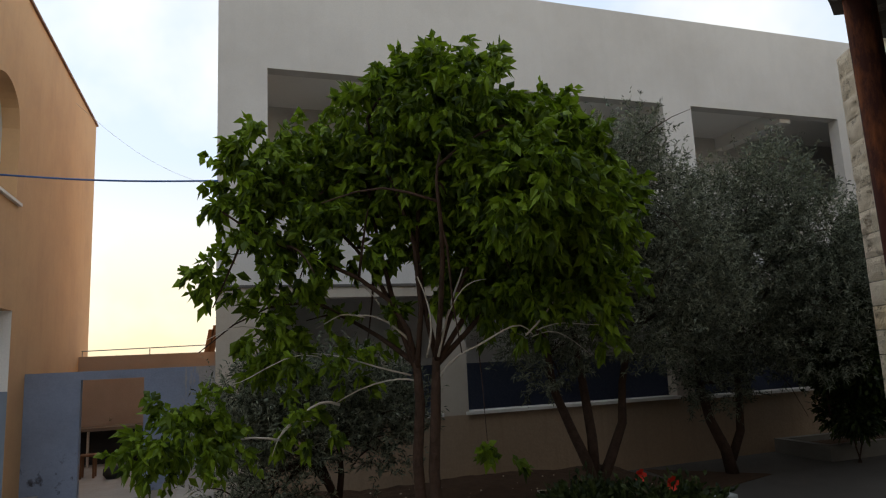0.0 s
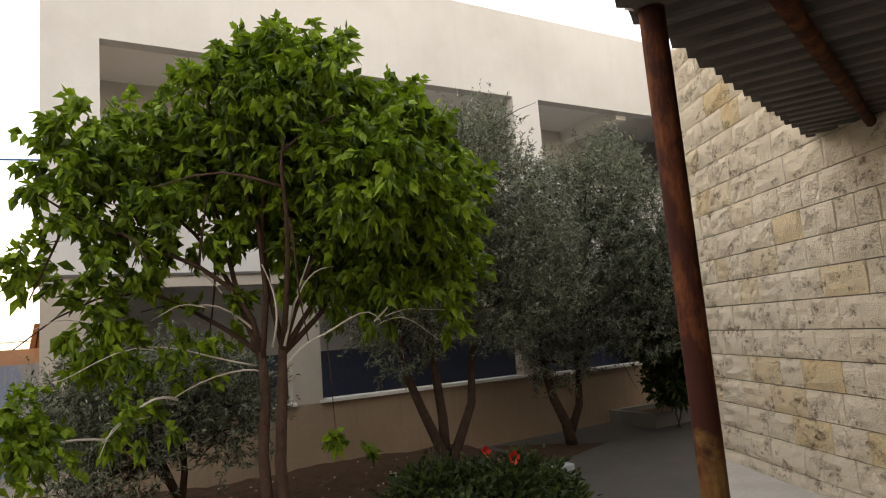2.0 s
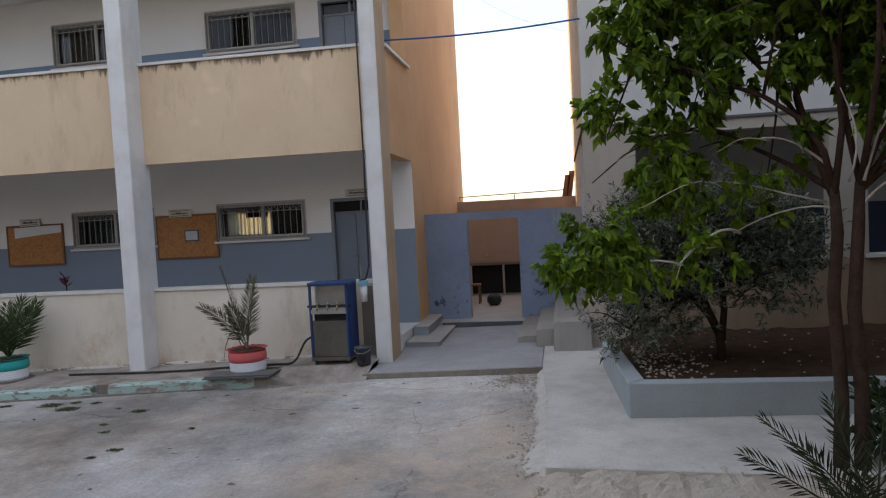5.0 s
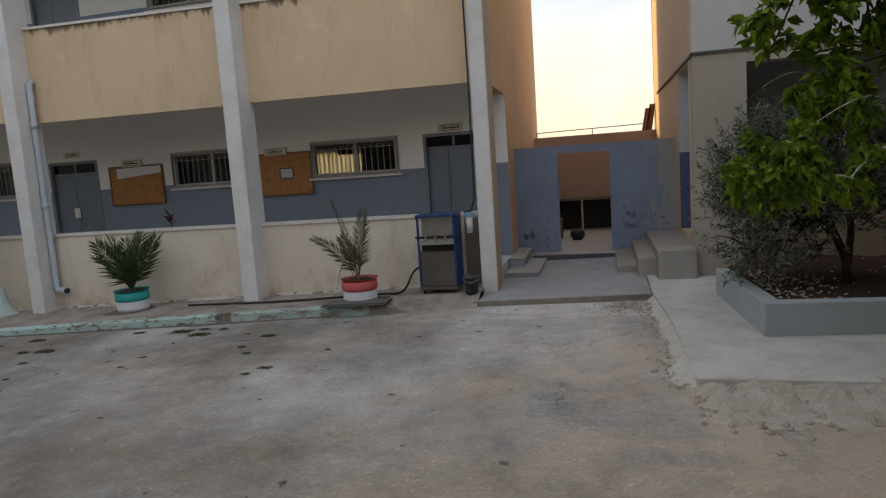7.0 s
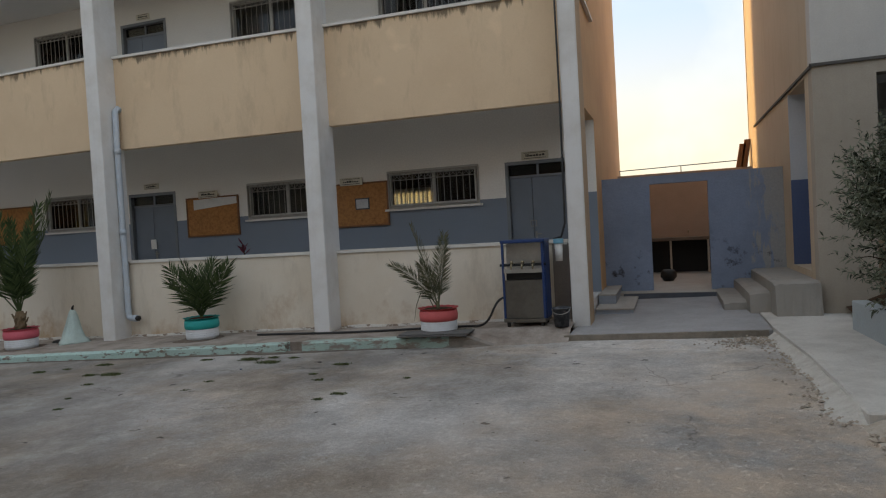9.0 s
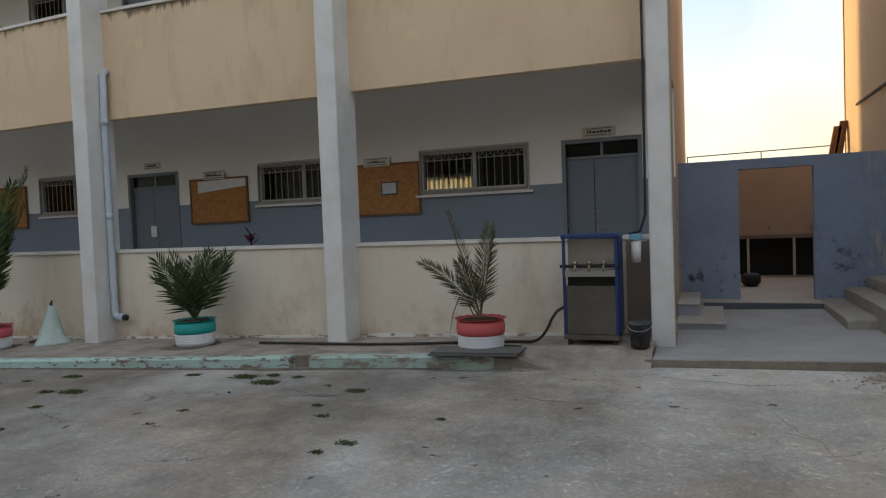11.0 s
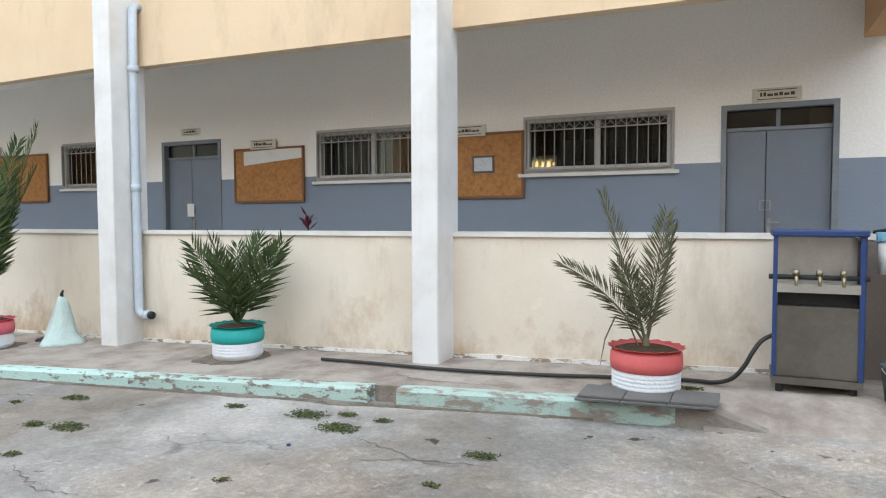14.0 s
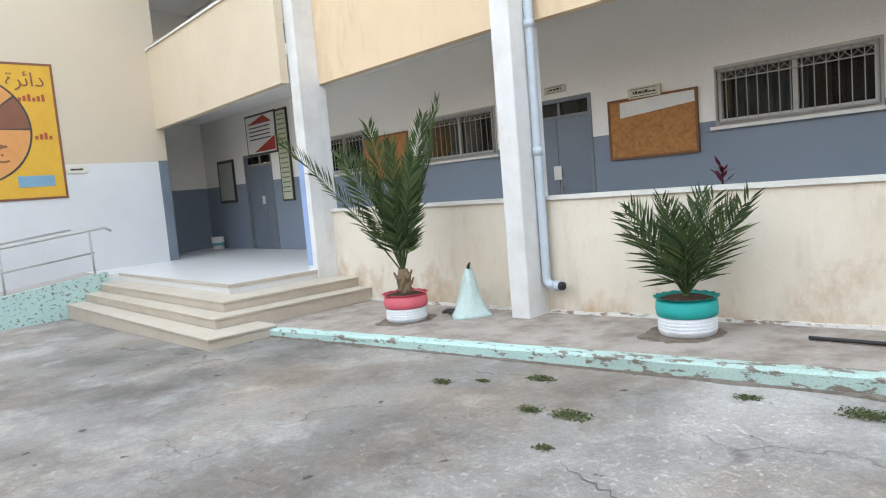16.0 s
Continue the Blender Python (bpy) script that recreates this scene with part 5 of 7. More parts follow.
part("frame", boxes((-20.42, -19.88, 11.95, 11.985, 1.66, 3.96)), INK, s)
part("page", boxes((-20.37, -19.93, 11.943, 11.948, 1.71, 3.91)), surface("chart_page", (0.5, 0.5, 0.36), (0.36, 0.4, 0.26), 0.6, scale=12, bump=0), s)
part("lettering", boxes(*[(-20.33, -19.97, 11.938, 11.942, 3.8 - 0.12 * k, 3.83 - 0.12 * k) for k in range(17)]), surface("green_print", (0.12, 0.18, 0.12), None, 0.7, bump=0), s)
s = thing("wall_chart", (-18.52, 11.97, 2.98), "dark framed cream wall chart with green lines", "poster")
part("frame", boxes((-18.84, -18.2, 11.95, 11.985, 2.98, 3.94)), INK, s)
part("page", boxes((-18.79, -18.25, 11.943, 11.948, 3.03, 3.89)), surface("cream_chart_page", (0.5, 0.5, 0.36), (0.4, 0.42, 0.28), 0.6, scale=12, bump=0), s)
part("lettering", boxes(*[(-18.74, -18.3, 11.938, 11.942, 3.78 - 0.12 * k, 3.81 - 0.12 * k) for k in range(6)]), surface("green_chart_print", (0.12, 0.18, 0.12), None, 0.7, bump=0), s)
s = thing("picture", (-23.4, 11.97, 1.74), "framed grey-green picture on the porch wall", "picture")
part("frame", boxes((-23.95, -22.96, 11.95, 11.985, 1.74, 2.95)), INK, s)
part("page", boxes((-23.87, -23.04, 11.943, 11.948, 1.82, 2.87)), surface("picture_page", (0.3, 0.33, 0.3), (0.42, 0.42, 0.36), 0.5, scale=3, bump=0), s)
s = thing("paint_tin", (-23.9, 11.7, 0.43), "white plastic tin with a teal band", "bucket")
bm = bmesh.new(); lathe(bm, [(0.0, 0.0), (0.16, 0.0), (0.18, 0.36), (0.17, 0.36), (0.155, 0.03), (0.0, 0.03)], 18, (-23.9, 11.7, 0.43)); part("tub", bm, PAPER, s, smooth=True)
bm = bmesh.new(); lathe(bm, [(0.171, 0.12), (0.178, 0.12), (0.18, 0.2), (0.173, 0.2)], 18, (-23.9, 11.7, 0.43)); part("band", bm, surface("teal_band", (0.1, 0.3, 0.32), None, 0.6), s, smooth=True)

# painted lower part of the porch pillar
structure("pillar_dado", front(boxes((-15.523, -15.36, 9.764, 9.769, 0.5, 2.35), (-15.526, -15.521, 9.77, 10.3, 0.5, 2.35))), surface("light_blue_dado", (0.3, 0.4, 0.62), None, 0.6), "light blue dado on the porch pillar", "dado")

# ---- mural on the wing wall ----
MY = surface("mural_yellow", (0.62, 0.36, 0.03), (0.5, 0.26, 0.02), 0.7, scale=2)
MO = surface("mural_orange", (0.6, 0.27, 0.08), None, 0.7, scale=2)
MB = surface("mural_brown", (0.2, 0.08, 0.04), None, 0.7, scale=3)
s = thing("mural", (-21.99, 6.0, 2.19), "yellow painted panel with a sectored circle", "mural")
part("field", boxes((-21.997, -21.985, 4.55, 7.43, 2.19, 5.03)), MY, s)
part("border", boxes((-21.997, -21.980, 4.5, 7.48, 5.03, 5.08), (-21.997, -21.980, 4.5, 7.48, 2.14, 2.19), (-21.997, -21.980, 7.43, 7.48, 2.19, 5.03), (-21.997, -21.980, 4.5, 4.55, 2.19, 5.03)), MB, s)


def sector(a0, a1, r0, r1, x, material, name, label=""):
    bm = bmesh.new()
    n = max(3, int(abs(a1 - a0) / 6))
    lo, hi = [], []
    pts = [(r1, a0 + (a1 - a0) * k / n) for k in range(n + 1)] + ([(0, a0)] if r0 == 0 else [(r0, a1 - (a1 - a0) * k / n) for k in range(n + 1)])
    for r, a in pts:
        y, z = 5.78 + r * math.cos(radians(a)), 3.66 + r * math.sin(radians(a))
        lo.append(bm.verts.new((x, y, z))); hi.append(bm.verts.new((x + 0.003, y, z)))
    bm.faces.new(lo); bm.faces.new(hi[::-1])
    for k in range(len(lo)):
        q = (k + 1) % len(lo)
        bm.faces.new((lo[k], lo[q], hi[q], hi[k]))
    part(name, bm, material, s, label)


sector(0, 38, 0, 1.12, -21.984, MB, "sector", "dark brown sector")
sector(38, 150, 0, 1.12, -21.984, MO, "sector")
sector(150, 360, 0, 1.12, -21.984, MO, "sector")
sector(0, 359.9, 1.12, 1.16, -21.982, INK, "ring")
for a in (0, 38, 150):
    sector(a - 1, a + 1, 0.0, 1.15, -21.980, INK, "spoke")
part("patch", boxes((-21.984, -21.978, 6.55, 7.25, 2.42, 2.66)), surface("blue_patch", (0.18, 0.32, 0.42), None, 0.7), s, "blue painted patch")
for y0, z0, n in ((6.75, 4.26, 6), (6.98, 3.44, 4)):
    bm = bmesh.new()
    for k in range(n):
        box(bm, -21.984, -21.979, y0 + 0.09 * k, y0 + 0.09 * k + 0.06, z0, z0 + 0.08 + 0.07 * ((k * 7) % 3) / 2)
    part("lettering", bm, surface("brick_red_paint", (0.34, 0.07, 0.03), None, 0.7), s, "brick red brush lettering")
word = bpy.data.curves.new("mural_word", "FONT")
word.body, word.size, word.extrude = "\uFE93\uFEAE\uFE8B\uFE8D\uFEA9", 0.42, 0.002
wob = new("mural_word", word)
wob.data.materials.append(MB)
wob.parent = s
wob.matrix_parent_inverse = s.matrix_world.inverted()
wob.matrix_basis = Matrix(((0, 0, 1, -21.98), (1, 0, 0, 6.55), (0, 1, 0, 4.58), (0, 0, 0, 1)))
word = bpy.data.curves.new("mural_letter", "FONT")
word.body, word.size, word.extrude = "\uFE9D", 0.5, 0.002
wob = new("mural_letter", word)
wob.data.materials.append(MB)
wob.parent = s
wob.matrix_parent_inverse = s.matrix_world.inverted()
wob.matrix_basis = Matrix(((0, 0, 1, -21.976), (1, 0, 0, 6.15), (0, 1, 0, 3.15), (0, 0, 0, 1)))
s2 = thing("wall_plaque", (-21.99, 7.7, 2.7), "small cream plaque beside the mural", "sign")
part("plate", boxes((-21.997, -21.975, 7.5, 7.92, 2.68, 2.84)), PLAQUE, s2)
part("lettering", boxes((-21.974, -21.97, 7.58, 7.84, 2.74, 2.78)), INK, s2)

# ---- ramp and handrail ----
bm = bmesh.new()
prism(bm, [(-22.0, 1.0), (-20.45, 1.0), (-20.45, 7.6), (-22.0, 7.6)], -0.5, lambda x, y: 0.43 if y > 7 else -0.32)
structure("ramp", bm, CONCRETE, "concrete ramp beside the entrance steps", "ramp")
bm = bmesh.new()
prism(bm, [(-20.447, 1.0), (-20.32, 1.0), (-20.32, 7.6), (-20.447, 7.6)], -0.5, lambda x, y: 0.5 if y > 7 else -0.22)
structure("kerb_ramp", bm, KERB, "turquoise painted ramp edge, flaking", "kerb")
structure("floor_landing", boxes((-22.0, -20.404, 7.6, 9.0, -0.4, 0.427)), TERRAZZO, "landing at the head of the ramp", "floor")
s = thing("handrail", (-20.7, 7.5, 0.44), "bent grey pipe handrail along the ramp", "handrail")
for y, z in ((7.45, 0.41), (5.8, 0.22), (4.1, 0.03)):
    bm = bmesh.new(); tube(bm, [(-20.7, y, z), (-20.7, y, z + 0.98)], 0.022, 8); part("post", bm, ALU, s, smooth=True)
for dz, r in ((0.98, 0.03), (0.5, 0.02)):
    bm = bmesh.new()
    pts = [(-20.7, 3.2, -0.075 + dz), (-20.7, 7.5, 0.415 + dz)] + ([(-20.7, 7.75, 0.44 + dz), (-20.7, 7.88, 0.36 + dz)] if dz > 0.9 else [])
    tube(bm, pts, r, 8); part("rail", bm, ALU, s, smooth=True)

bm = bmesh.new(); tube(bm, [(-20.7, 3.2, 0.99), (-20.7, 7.1, 1.435)], 0.022, 8); part("spare_pipe", bm, ALU, s, "loose grey pipe tied along the rail", smooth=True)

# ---- pipes and cables on the school ----
PVC = surface("pale_blue_pipe", (0.5, 0.55, 0.6), (0.38, 0.4, 0.42), 0.45, scale=4)
RUBBER = surface("black_rubber", (0.015, 0.015, 0.015), (0.03, 0.027, 0.024), 0.6, scale=8)
s = thing("downpipe", (-10.44, 9.66, 0.3), "pale blue drain pipe beside a pillar", "pipe")
bm = bmesh.new(); tube(bm, [(-10.44, 9.80, 4.27), (-10.44, 9.73, 4.31), (-10.44, 9.67, 4.25), (-10.44, 9.66, 3.4), (-10.44, 9.66, 0.48), (-10.43, 9.655, 0.42), (-10.4, 9.65, 0.385), (-10.35, 9.645, 0.37), (-10.29, 9.64, 0.37)], 0.055, 12); part("pipe", bm, PVC, s, smooth=True)
for z in (3.45, 1.95):
    bm = bmesh.new(); tube(bm, [(-10.44, 9.66, z), (-10.44, 9.66, z + 0.09)], 0.066, 12); part("coupling", bm, PVC, s, smooth=True)
bm = bmesh.new(); tube(bm, [(-10.3, 9.64, 0.37), (-10.22, 9.635, 0.37)], 0.064, 12); part("collar", bm, PVC, s, smooth=True)
bm = bmesh.new(); tube(bm, [(-10.221, 9.635, 0.37), (-10.17, 9.63, 0.37)], 0.05, 12); part("outlet", bm, RUBBER, s, "black rubber outlet", smooth=True)
s = thing("power_cable", (-2.19, 9.695, 1.45), "black cable hanging down the end pillar", "cable")
bm = bmesh.new(); tube(bm, [(-2.195, 9.7, 8.9), (-2.20, 9.6952, 6.0), (-2.192, 9.7, 3.5), (-2.205, 9.695, 1.7), (-2.27, 9.7, 1.5), (-2.4, 9.8, 1.47)], 0.016, 6); part("cable", bm, RUBBER, s, smooth=True)
s = thing("overhead_cable", (-1.92, 10.3, 5.34), "blue cable strung between the two buildings", "cable")
bm = bmesh.new(); tube(bm, [(-1.94 + 3.16 * k / 12, 10.3 - 0.08 * k / 12, 5.345 - 0.05 * math.sin(math.pi * k / 12)) for k in range(13)], 0.014, 6); part("cable", bm, surface("blue_cable_sheath", (0.03, 0.1, 0.3), None, 0.5), s, smooth=True)
s = thing("antenna_wire", (-1.95, 17.0, 8.0), "thin drooping wire between the roofs", "cable")
bm = bmesh.new(); tube(bm, [(-1.95 + 3.1 * k / 12, 16.0 - 0.4 * k / 12, 8.6 - 2.0 * k / 12 - 0.3 * math.sin(math.pi * k / 12)) for k in range(13)], 0.003, 5); part("wire", bm, ALU, s)
s = thing("ceiling_lamp", (-4.3, 11.0, 7.35), "oval bulkhead lamp with a yellowed cover", "lamp")
bm = bmesh.new(); lathe(bm, [(0.0, -0.1), (0.1, -0.09), (0.17, -0.04), (0.18, 0.0), (0.0, 0.0)], 18, (-4.3, 11.0, 7.35)); part("cover", bm, surface("yellow_lamp_cover", (0.4, 0.3, 0.12), None, 0.5), s, smooth=True)

# ---- water cooler ----
BLUE = surface("blue_enamel", (0.014, 0.042, 0.15), (0.01, 0.022, 0.065), 0.4, scale=6, bump=0.05)
STEEL = surface("dull_stainless", (0.19, 0.178, 0.155), (0.075, 0.068, 0.058), 0.32, 0.75, scale=3, bump=0.05)
PALESTEEL = surface("bright_stainless", (0.48, 0.46, 0.42), (0.26, 0.24, 0.21), 0.28, 0.6, scale=2.5, bump=0.03)
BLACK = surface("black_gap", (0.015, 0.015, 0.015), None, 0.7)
c = thing("water_cooler", (-2.78, 9.6, 0.25), "stainless water cooler in a blue frame with three taps", "water cooler")
x0, x1, y0, y1, z0, z1 = -3.13, -2.5, 9.42, 9.86, 0.27, 1.49
part("cabinet", boxes((x0 + 0.03, x1 - 0.03, y0 + 0.02, y1, z0 + 0.06, z0 + 0.62)), STEEL, c, "stained stainless lower panel")
part("basin", boxes((x0 + 0.03, x1 - 0.03, y0 - 0.01, y1 - 0.1, z0 + 0.73, z0 + 0.80)), PALESTEEL, c, "bright drip tray")
# black block fills the opening below the tray as its shade
part("gap", boxes((x0 + 0.04, x1 - 0.04, y0 + 0.1, y1, z0 + 0.622, z0 + 0.728)), BLACK, c)
part("splash_panel", boxes((x0 + 0.03, x1 - 0.03, y0 + 0.2, y1, z0 + 0.802, z1 - 0.06)), PALESTEEL, c)
part("plinth", boxes((x0 + 0.0, x1, y0 - 0.02, y1, z0 + 0.0, z0 + 0.055)), STEEL, c)
for xa in (x0, x1 - 0.035):
    part("post", boxes((xa, xa + 0.032, y0 + 0.0, y0 + 0.04, z0 + 0.056, z1 - 0.05)), BLUE, c, "blue enamelled upright")
part("side_panel", boxes((x1 - 0.002, x1 + 0.012, y0 + 0.04, y1, z0 + 0.05, z1 - 0.05)), BLUE, c, "dark blue side panel")
part("top_rail", boxes((x0 - 0.01, x1 + 0.02, y0 - 0.02, y1, z1 - 0.049, z1)), BLUE, c, "blue enamelled top", bevel=0.008)
bm = bmesh.new(); tube(bm, [(x0 - 0.03, y0 + 0.02, z1 - 0.37), (x1 + 0.03, y0 + 0.02, z1 - 0.37)], 0.02, 8); bar = part("tap_pipe", bm, BLACK, c, "dark tap pipe", smooth=True)
BRASS = surface("brass_tap", (0.3, 0.25, 0.16), None, 0.35, 0.9)
for k, x in enumerate((-2.97, -2.81, -2.65)):
    bm = bmesh.new()
    tube(bm, [(x, y0 + 0.01, z1 - 0.36), (x, y0 - 0.07, z1 - 0.37), (x, y0 - 0.085, z1 - 0.43)], [0.016, 0.016, 0.011], 8)
    tube(bm, [(x, y0 - 0.03, z1 - 0.35), (x, y0 - 0.03, z1 - 0.31)], [0.028, 0.02], 8)
    part("tap", bm, BRASS, c, "brass tap", smooth=True)
for x in (x0 + 0.06, x1 - 0.06):
    for y in (y0 + 0.04, y1 - 0.05):
        bm = bmesh.new(); tube(bm, [(x, y, 0.19), (x, y, z0)], 0.028, 8); part("foot", bm, RUBBER, c)
c = thing("water_filter", (-2.3, 9.72, 1.2), "white water filter housing with a blue cap", "water filter")
bm = bmesh.new(); lathe(bm, [(0, -0.0), (0.052, 0.0), (0.06, 0.26), (0, 0.26)], 14, (-2.32, 9.72, 1.14)); part("housing", bm, PAPER, c, smooth=True)
bm = bmesh.new(); lathe(bm, [(0, 0.262), (0.075, 0.262), (0.078, 0.33), (0, 0.335)], 14, (-2.32, 9.72, 1.14)); part("cap", bm, surface("light_blue_plastic", (0.2, 0.42, 0.55), None, 0.4), c, "light blue cap")
part("bracket", boxes((-2.4, -2.2, 9.78, 9.8, 1.38, 1.41), (-2.34, -2.3, 9.72, 9.78, 1.385, 1.405)), ALU, c)
# thin panel added in place of the dark stained wall beside the cooler
c = tagged(part("dark_wall_panel", boxes((-2.47, -2.19, 10.05, 10.075, 0.2, 1.39)), surface("dark_wall_stain", (0.2, 0.17, 0.145), (0.1, 0.085, 0.07), 0.6, scale=3)), "thin added panel for the dark stained wall beside the cooler", "panel")
c = thing("bucket", (-2.26, 9.36, 0.22), "dark grey bucket splashed with white paint", "bucket")
bm = bmesh.new(); lathe(bm, [(0.0, 0.0), (0.1, 0.0), (0.128, 0.25), (0.138, 0.255), (0.138, 0.27), (0.122, 0.27), (0.095, 0.03), (0, 0.03)], 20, (-2.27, 9.36, 0.218))
part("tub", bm, surface("splashed_plastic", (0.03, 0.034, 0.04), (0.22, 0.22, 0.23), 0.6, scale=14, amount=0.6), c, smooth=True)
bm = bmesh.new(); tube(bm, [(-2.27 + 0.13 * math.cos(a), 9.36 - 0.03 - 0.1 * math.sin(a), 0.475 - 0.07 * math.sin(a)) for a in [math.pi * k / 10 for k in range(11)]], 0.005, 5); part("handle", bm, IRON, c)
s = thing("hose", (-5.0, 9.3, 0.2), "thick black hose lying along the walkway", "hose")
bm = bmesh.new()
hp = [(-7.4, 9.34), (-6.8, 9.32), (-6.0, 9.27), (-5.2, 9.3), (-4.4, 9.42), (-3.75, 9.5)]
pts = [(x, y, terrace(x) + 0.026) for x, y in hp] + [(-3.55, 9.46, 0.215), (-3.42, 9.42, 0.27), (-3.33, 9.4, 0.38), (-3.27, 9.4, 0.5), (-3.2, 9.43, 0.6), (-3.1, 9.5, 0.65)]
def glide(p, per=5):
    """A smooth line through the points."""
    p = [Vector(q) for q in p]
    out = []
    for a in range(len(p) - 1):
        q0, q1, q2, q3 = p[max(a - 1, 0)], p[a], p[a + 1], p[min(a + 2, len(p) - 1)]
        for k in range(per):
            u = k / per
            out.append(0.5 * (2 * q1 + (q2 - q0) * u + (2 * q0 - 5 * q1 + 4 * q2 - q3) * u * u + (3 * q1 - q0 - 3 * q2 + q3) * u ** 3))
    return out + [p[-1]]


tube(bm, glide(pts), 0.018, 8); part("tube", bm, RUBBER, s, smooth=True)

# ---- tyre planters and palms ----
WHITEPAINT = surface("chalky_white_paint", (0.72, 0.74, 0.76), (0.52, 0.52, 0.5), 0.7, scale=5, amount=0.5, speck=0.08)


def tyre_planter(x, y, colour, name, label):
    z = terrace(x)
    m = surface(name, colour, scaled(colour, 0.75), 0.55, scale=5, amount=0.4, bump=0.1)
    t = thing("tyre_planter", (x, y, z), label, "planter", "tyre planters")
    bm = bmesh.new()
    prof = [(0.0, 0.0), (0.235, 0.0), (0.262, 0.02), (0.27, 0.05)]
    for k in range(4):
        prof += [(0.273, 0.055 + 0.032 * k), (0.273, 0.078 + 0.032 * k), (0.2705, 0.082 + 0.032 * k)]
    prof += [(0.27, 0.19)]
    lathe(bm, prof, 40, (x, y, z)); part("base", bm, WHITEPAINT, t, "white painted ribbed tyre base", smooth=True)
    bm = bmesh.new()
    lathe(bm, [(0.268, 0.191), (0.283, 0.2), (0.29, 0.26), (0.283, 0.33), (0.265, 0.36), (0.262, 0.355), (0.25, 0.30), (0.0, 0.30)], 40, (x, y, z))
    bowl = part("bowl", bm, m, t, smooth=True)
    bm = bmesh.new()
    n = 72
    rows = [[], [], []]
    for k in range(n):
        a = 2 * math.pi * k / n
        w = 0.5 + 0.5 * math.cos(18 * a)
        for row, (r, h) in zip(rows, ((0.262, 0.355), (0.285 + 0.01 * w, 0.375 + 0.006 * w), (0.295 + 0.022 * w, 0.372 + 0.01 * w))):
            row.append(bm.verts.new((x + r * math.cos(a), y + r * math.sin(a), z + h)))
    for a, b in zip(rows, rows[1:]):
        for k in range(n):
            bm.faces.new((a[k], a[(k + 1) % n], b[(k + 1) % n], b[k]))
    bmesh.ops.solidify(bm, geom=bm.faces[:], thickness=0.008)
    part("scalloped_rim", bm, m, t, smooth=True)
    bm = bmesh.new()
    lathe(bm, [(0.255, 0.345), (0.2, 0.365), (0.1, 0.375), (0.0, 0.378)], 24, (x, y, z), lambda a, h: 1 + 0.02 * math.sin(5 * a)); part("soil", bm, SOIL, t, "dark soil", smooth=True)
    return z + 0.37


def frond(base, azimuth, lean, length, droop, n=26, leaf=0.24, material=None, parent=None, rnd=None, spread=55, wide=0.016):
    """A feather leaf: an arched midrib with narrow leaflets on both sides."""
    material = material or PALM
    twist = radians(rnd.uniform(35, 75)) * rnd.choice((-1, 1)) if abs(math.sin(azimuth)) < 0.75 else radians(rnd.uniform(-20, 20))
    out = Vector((math.cos(azimuth), math.sin(azimuth), 0))
    p, ang = Vector(base), lean
    pts, dirs = [], []
    steps = 14
    for k in range(steps + 1):
        pts.append(p.copy())
        d = out * math.sin(ang) + Vector((0, 0, math.cos(ang)))
        dirs.append(d)
        p = p + d * length / steps
        ang += droop / steps
    bm = bmesh.new()
    tube(bm, pts, [0.011 * (1 - 0.85 * k / steps) + 0.001 for k in range(steps + 1)], 5)
    for k in range(n):
        u = 0.16 + 0.84 * k / (n - 1)
        f = u * steps
        i = min(int(f), steps - 1)
        q = pts[i].lerp(pts[i + 1], f - i)
        d = dirs[i]
        side = d.cross(Vector((0, 0, 1)))
        side = side.normalized() if side.length > 0.05 else Vector((-out.y, out.x, 0))
        up = side.cross(d).normalized()
        side, up = side * math.cos(twist) + up * math.sin(twist), up * math.cos(twist) - side * math.sin(twist)
        size = leaf * (0.45 + 0.55 * math.sin(math.pi * min(1, 0.2 + 0.75 * u))) * rnd.uniform(0.85, 1.1)
        for s in (-1, 1):
            a = radians(spread * (1 - 0.55 * u) + rnd.uniform(-8, 8))
            dl = (d * math.cos(a) + side * s * math.sin(a) + up * rnd.uniform(0.05, 0.35)).normalized()
            across = dl.cross(up).normalized() * wide / 2
            tip = q + dl * size + Vector((0, 0, -0.02 * rnd.random()))
            mid = q + dl * size * 0.45
            v = [bm.verts.new(w) for w in (q, mid + across + up * 0.004, tip, mid - across + up * 0.004)]
            bm.faces.new((v[0], v[1], v[2])); bm.faces.new((v[0], v[2], v[3]))
    part("frond", bm, material, parent)


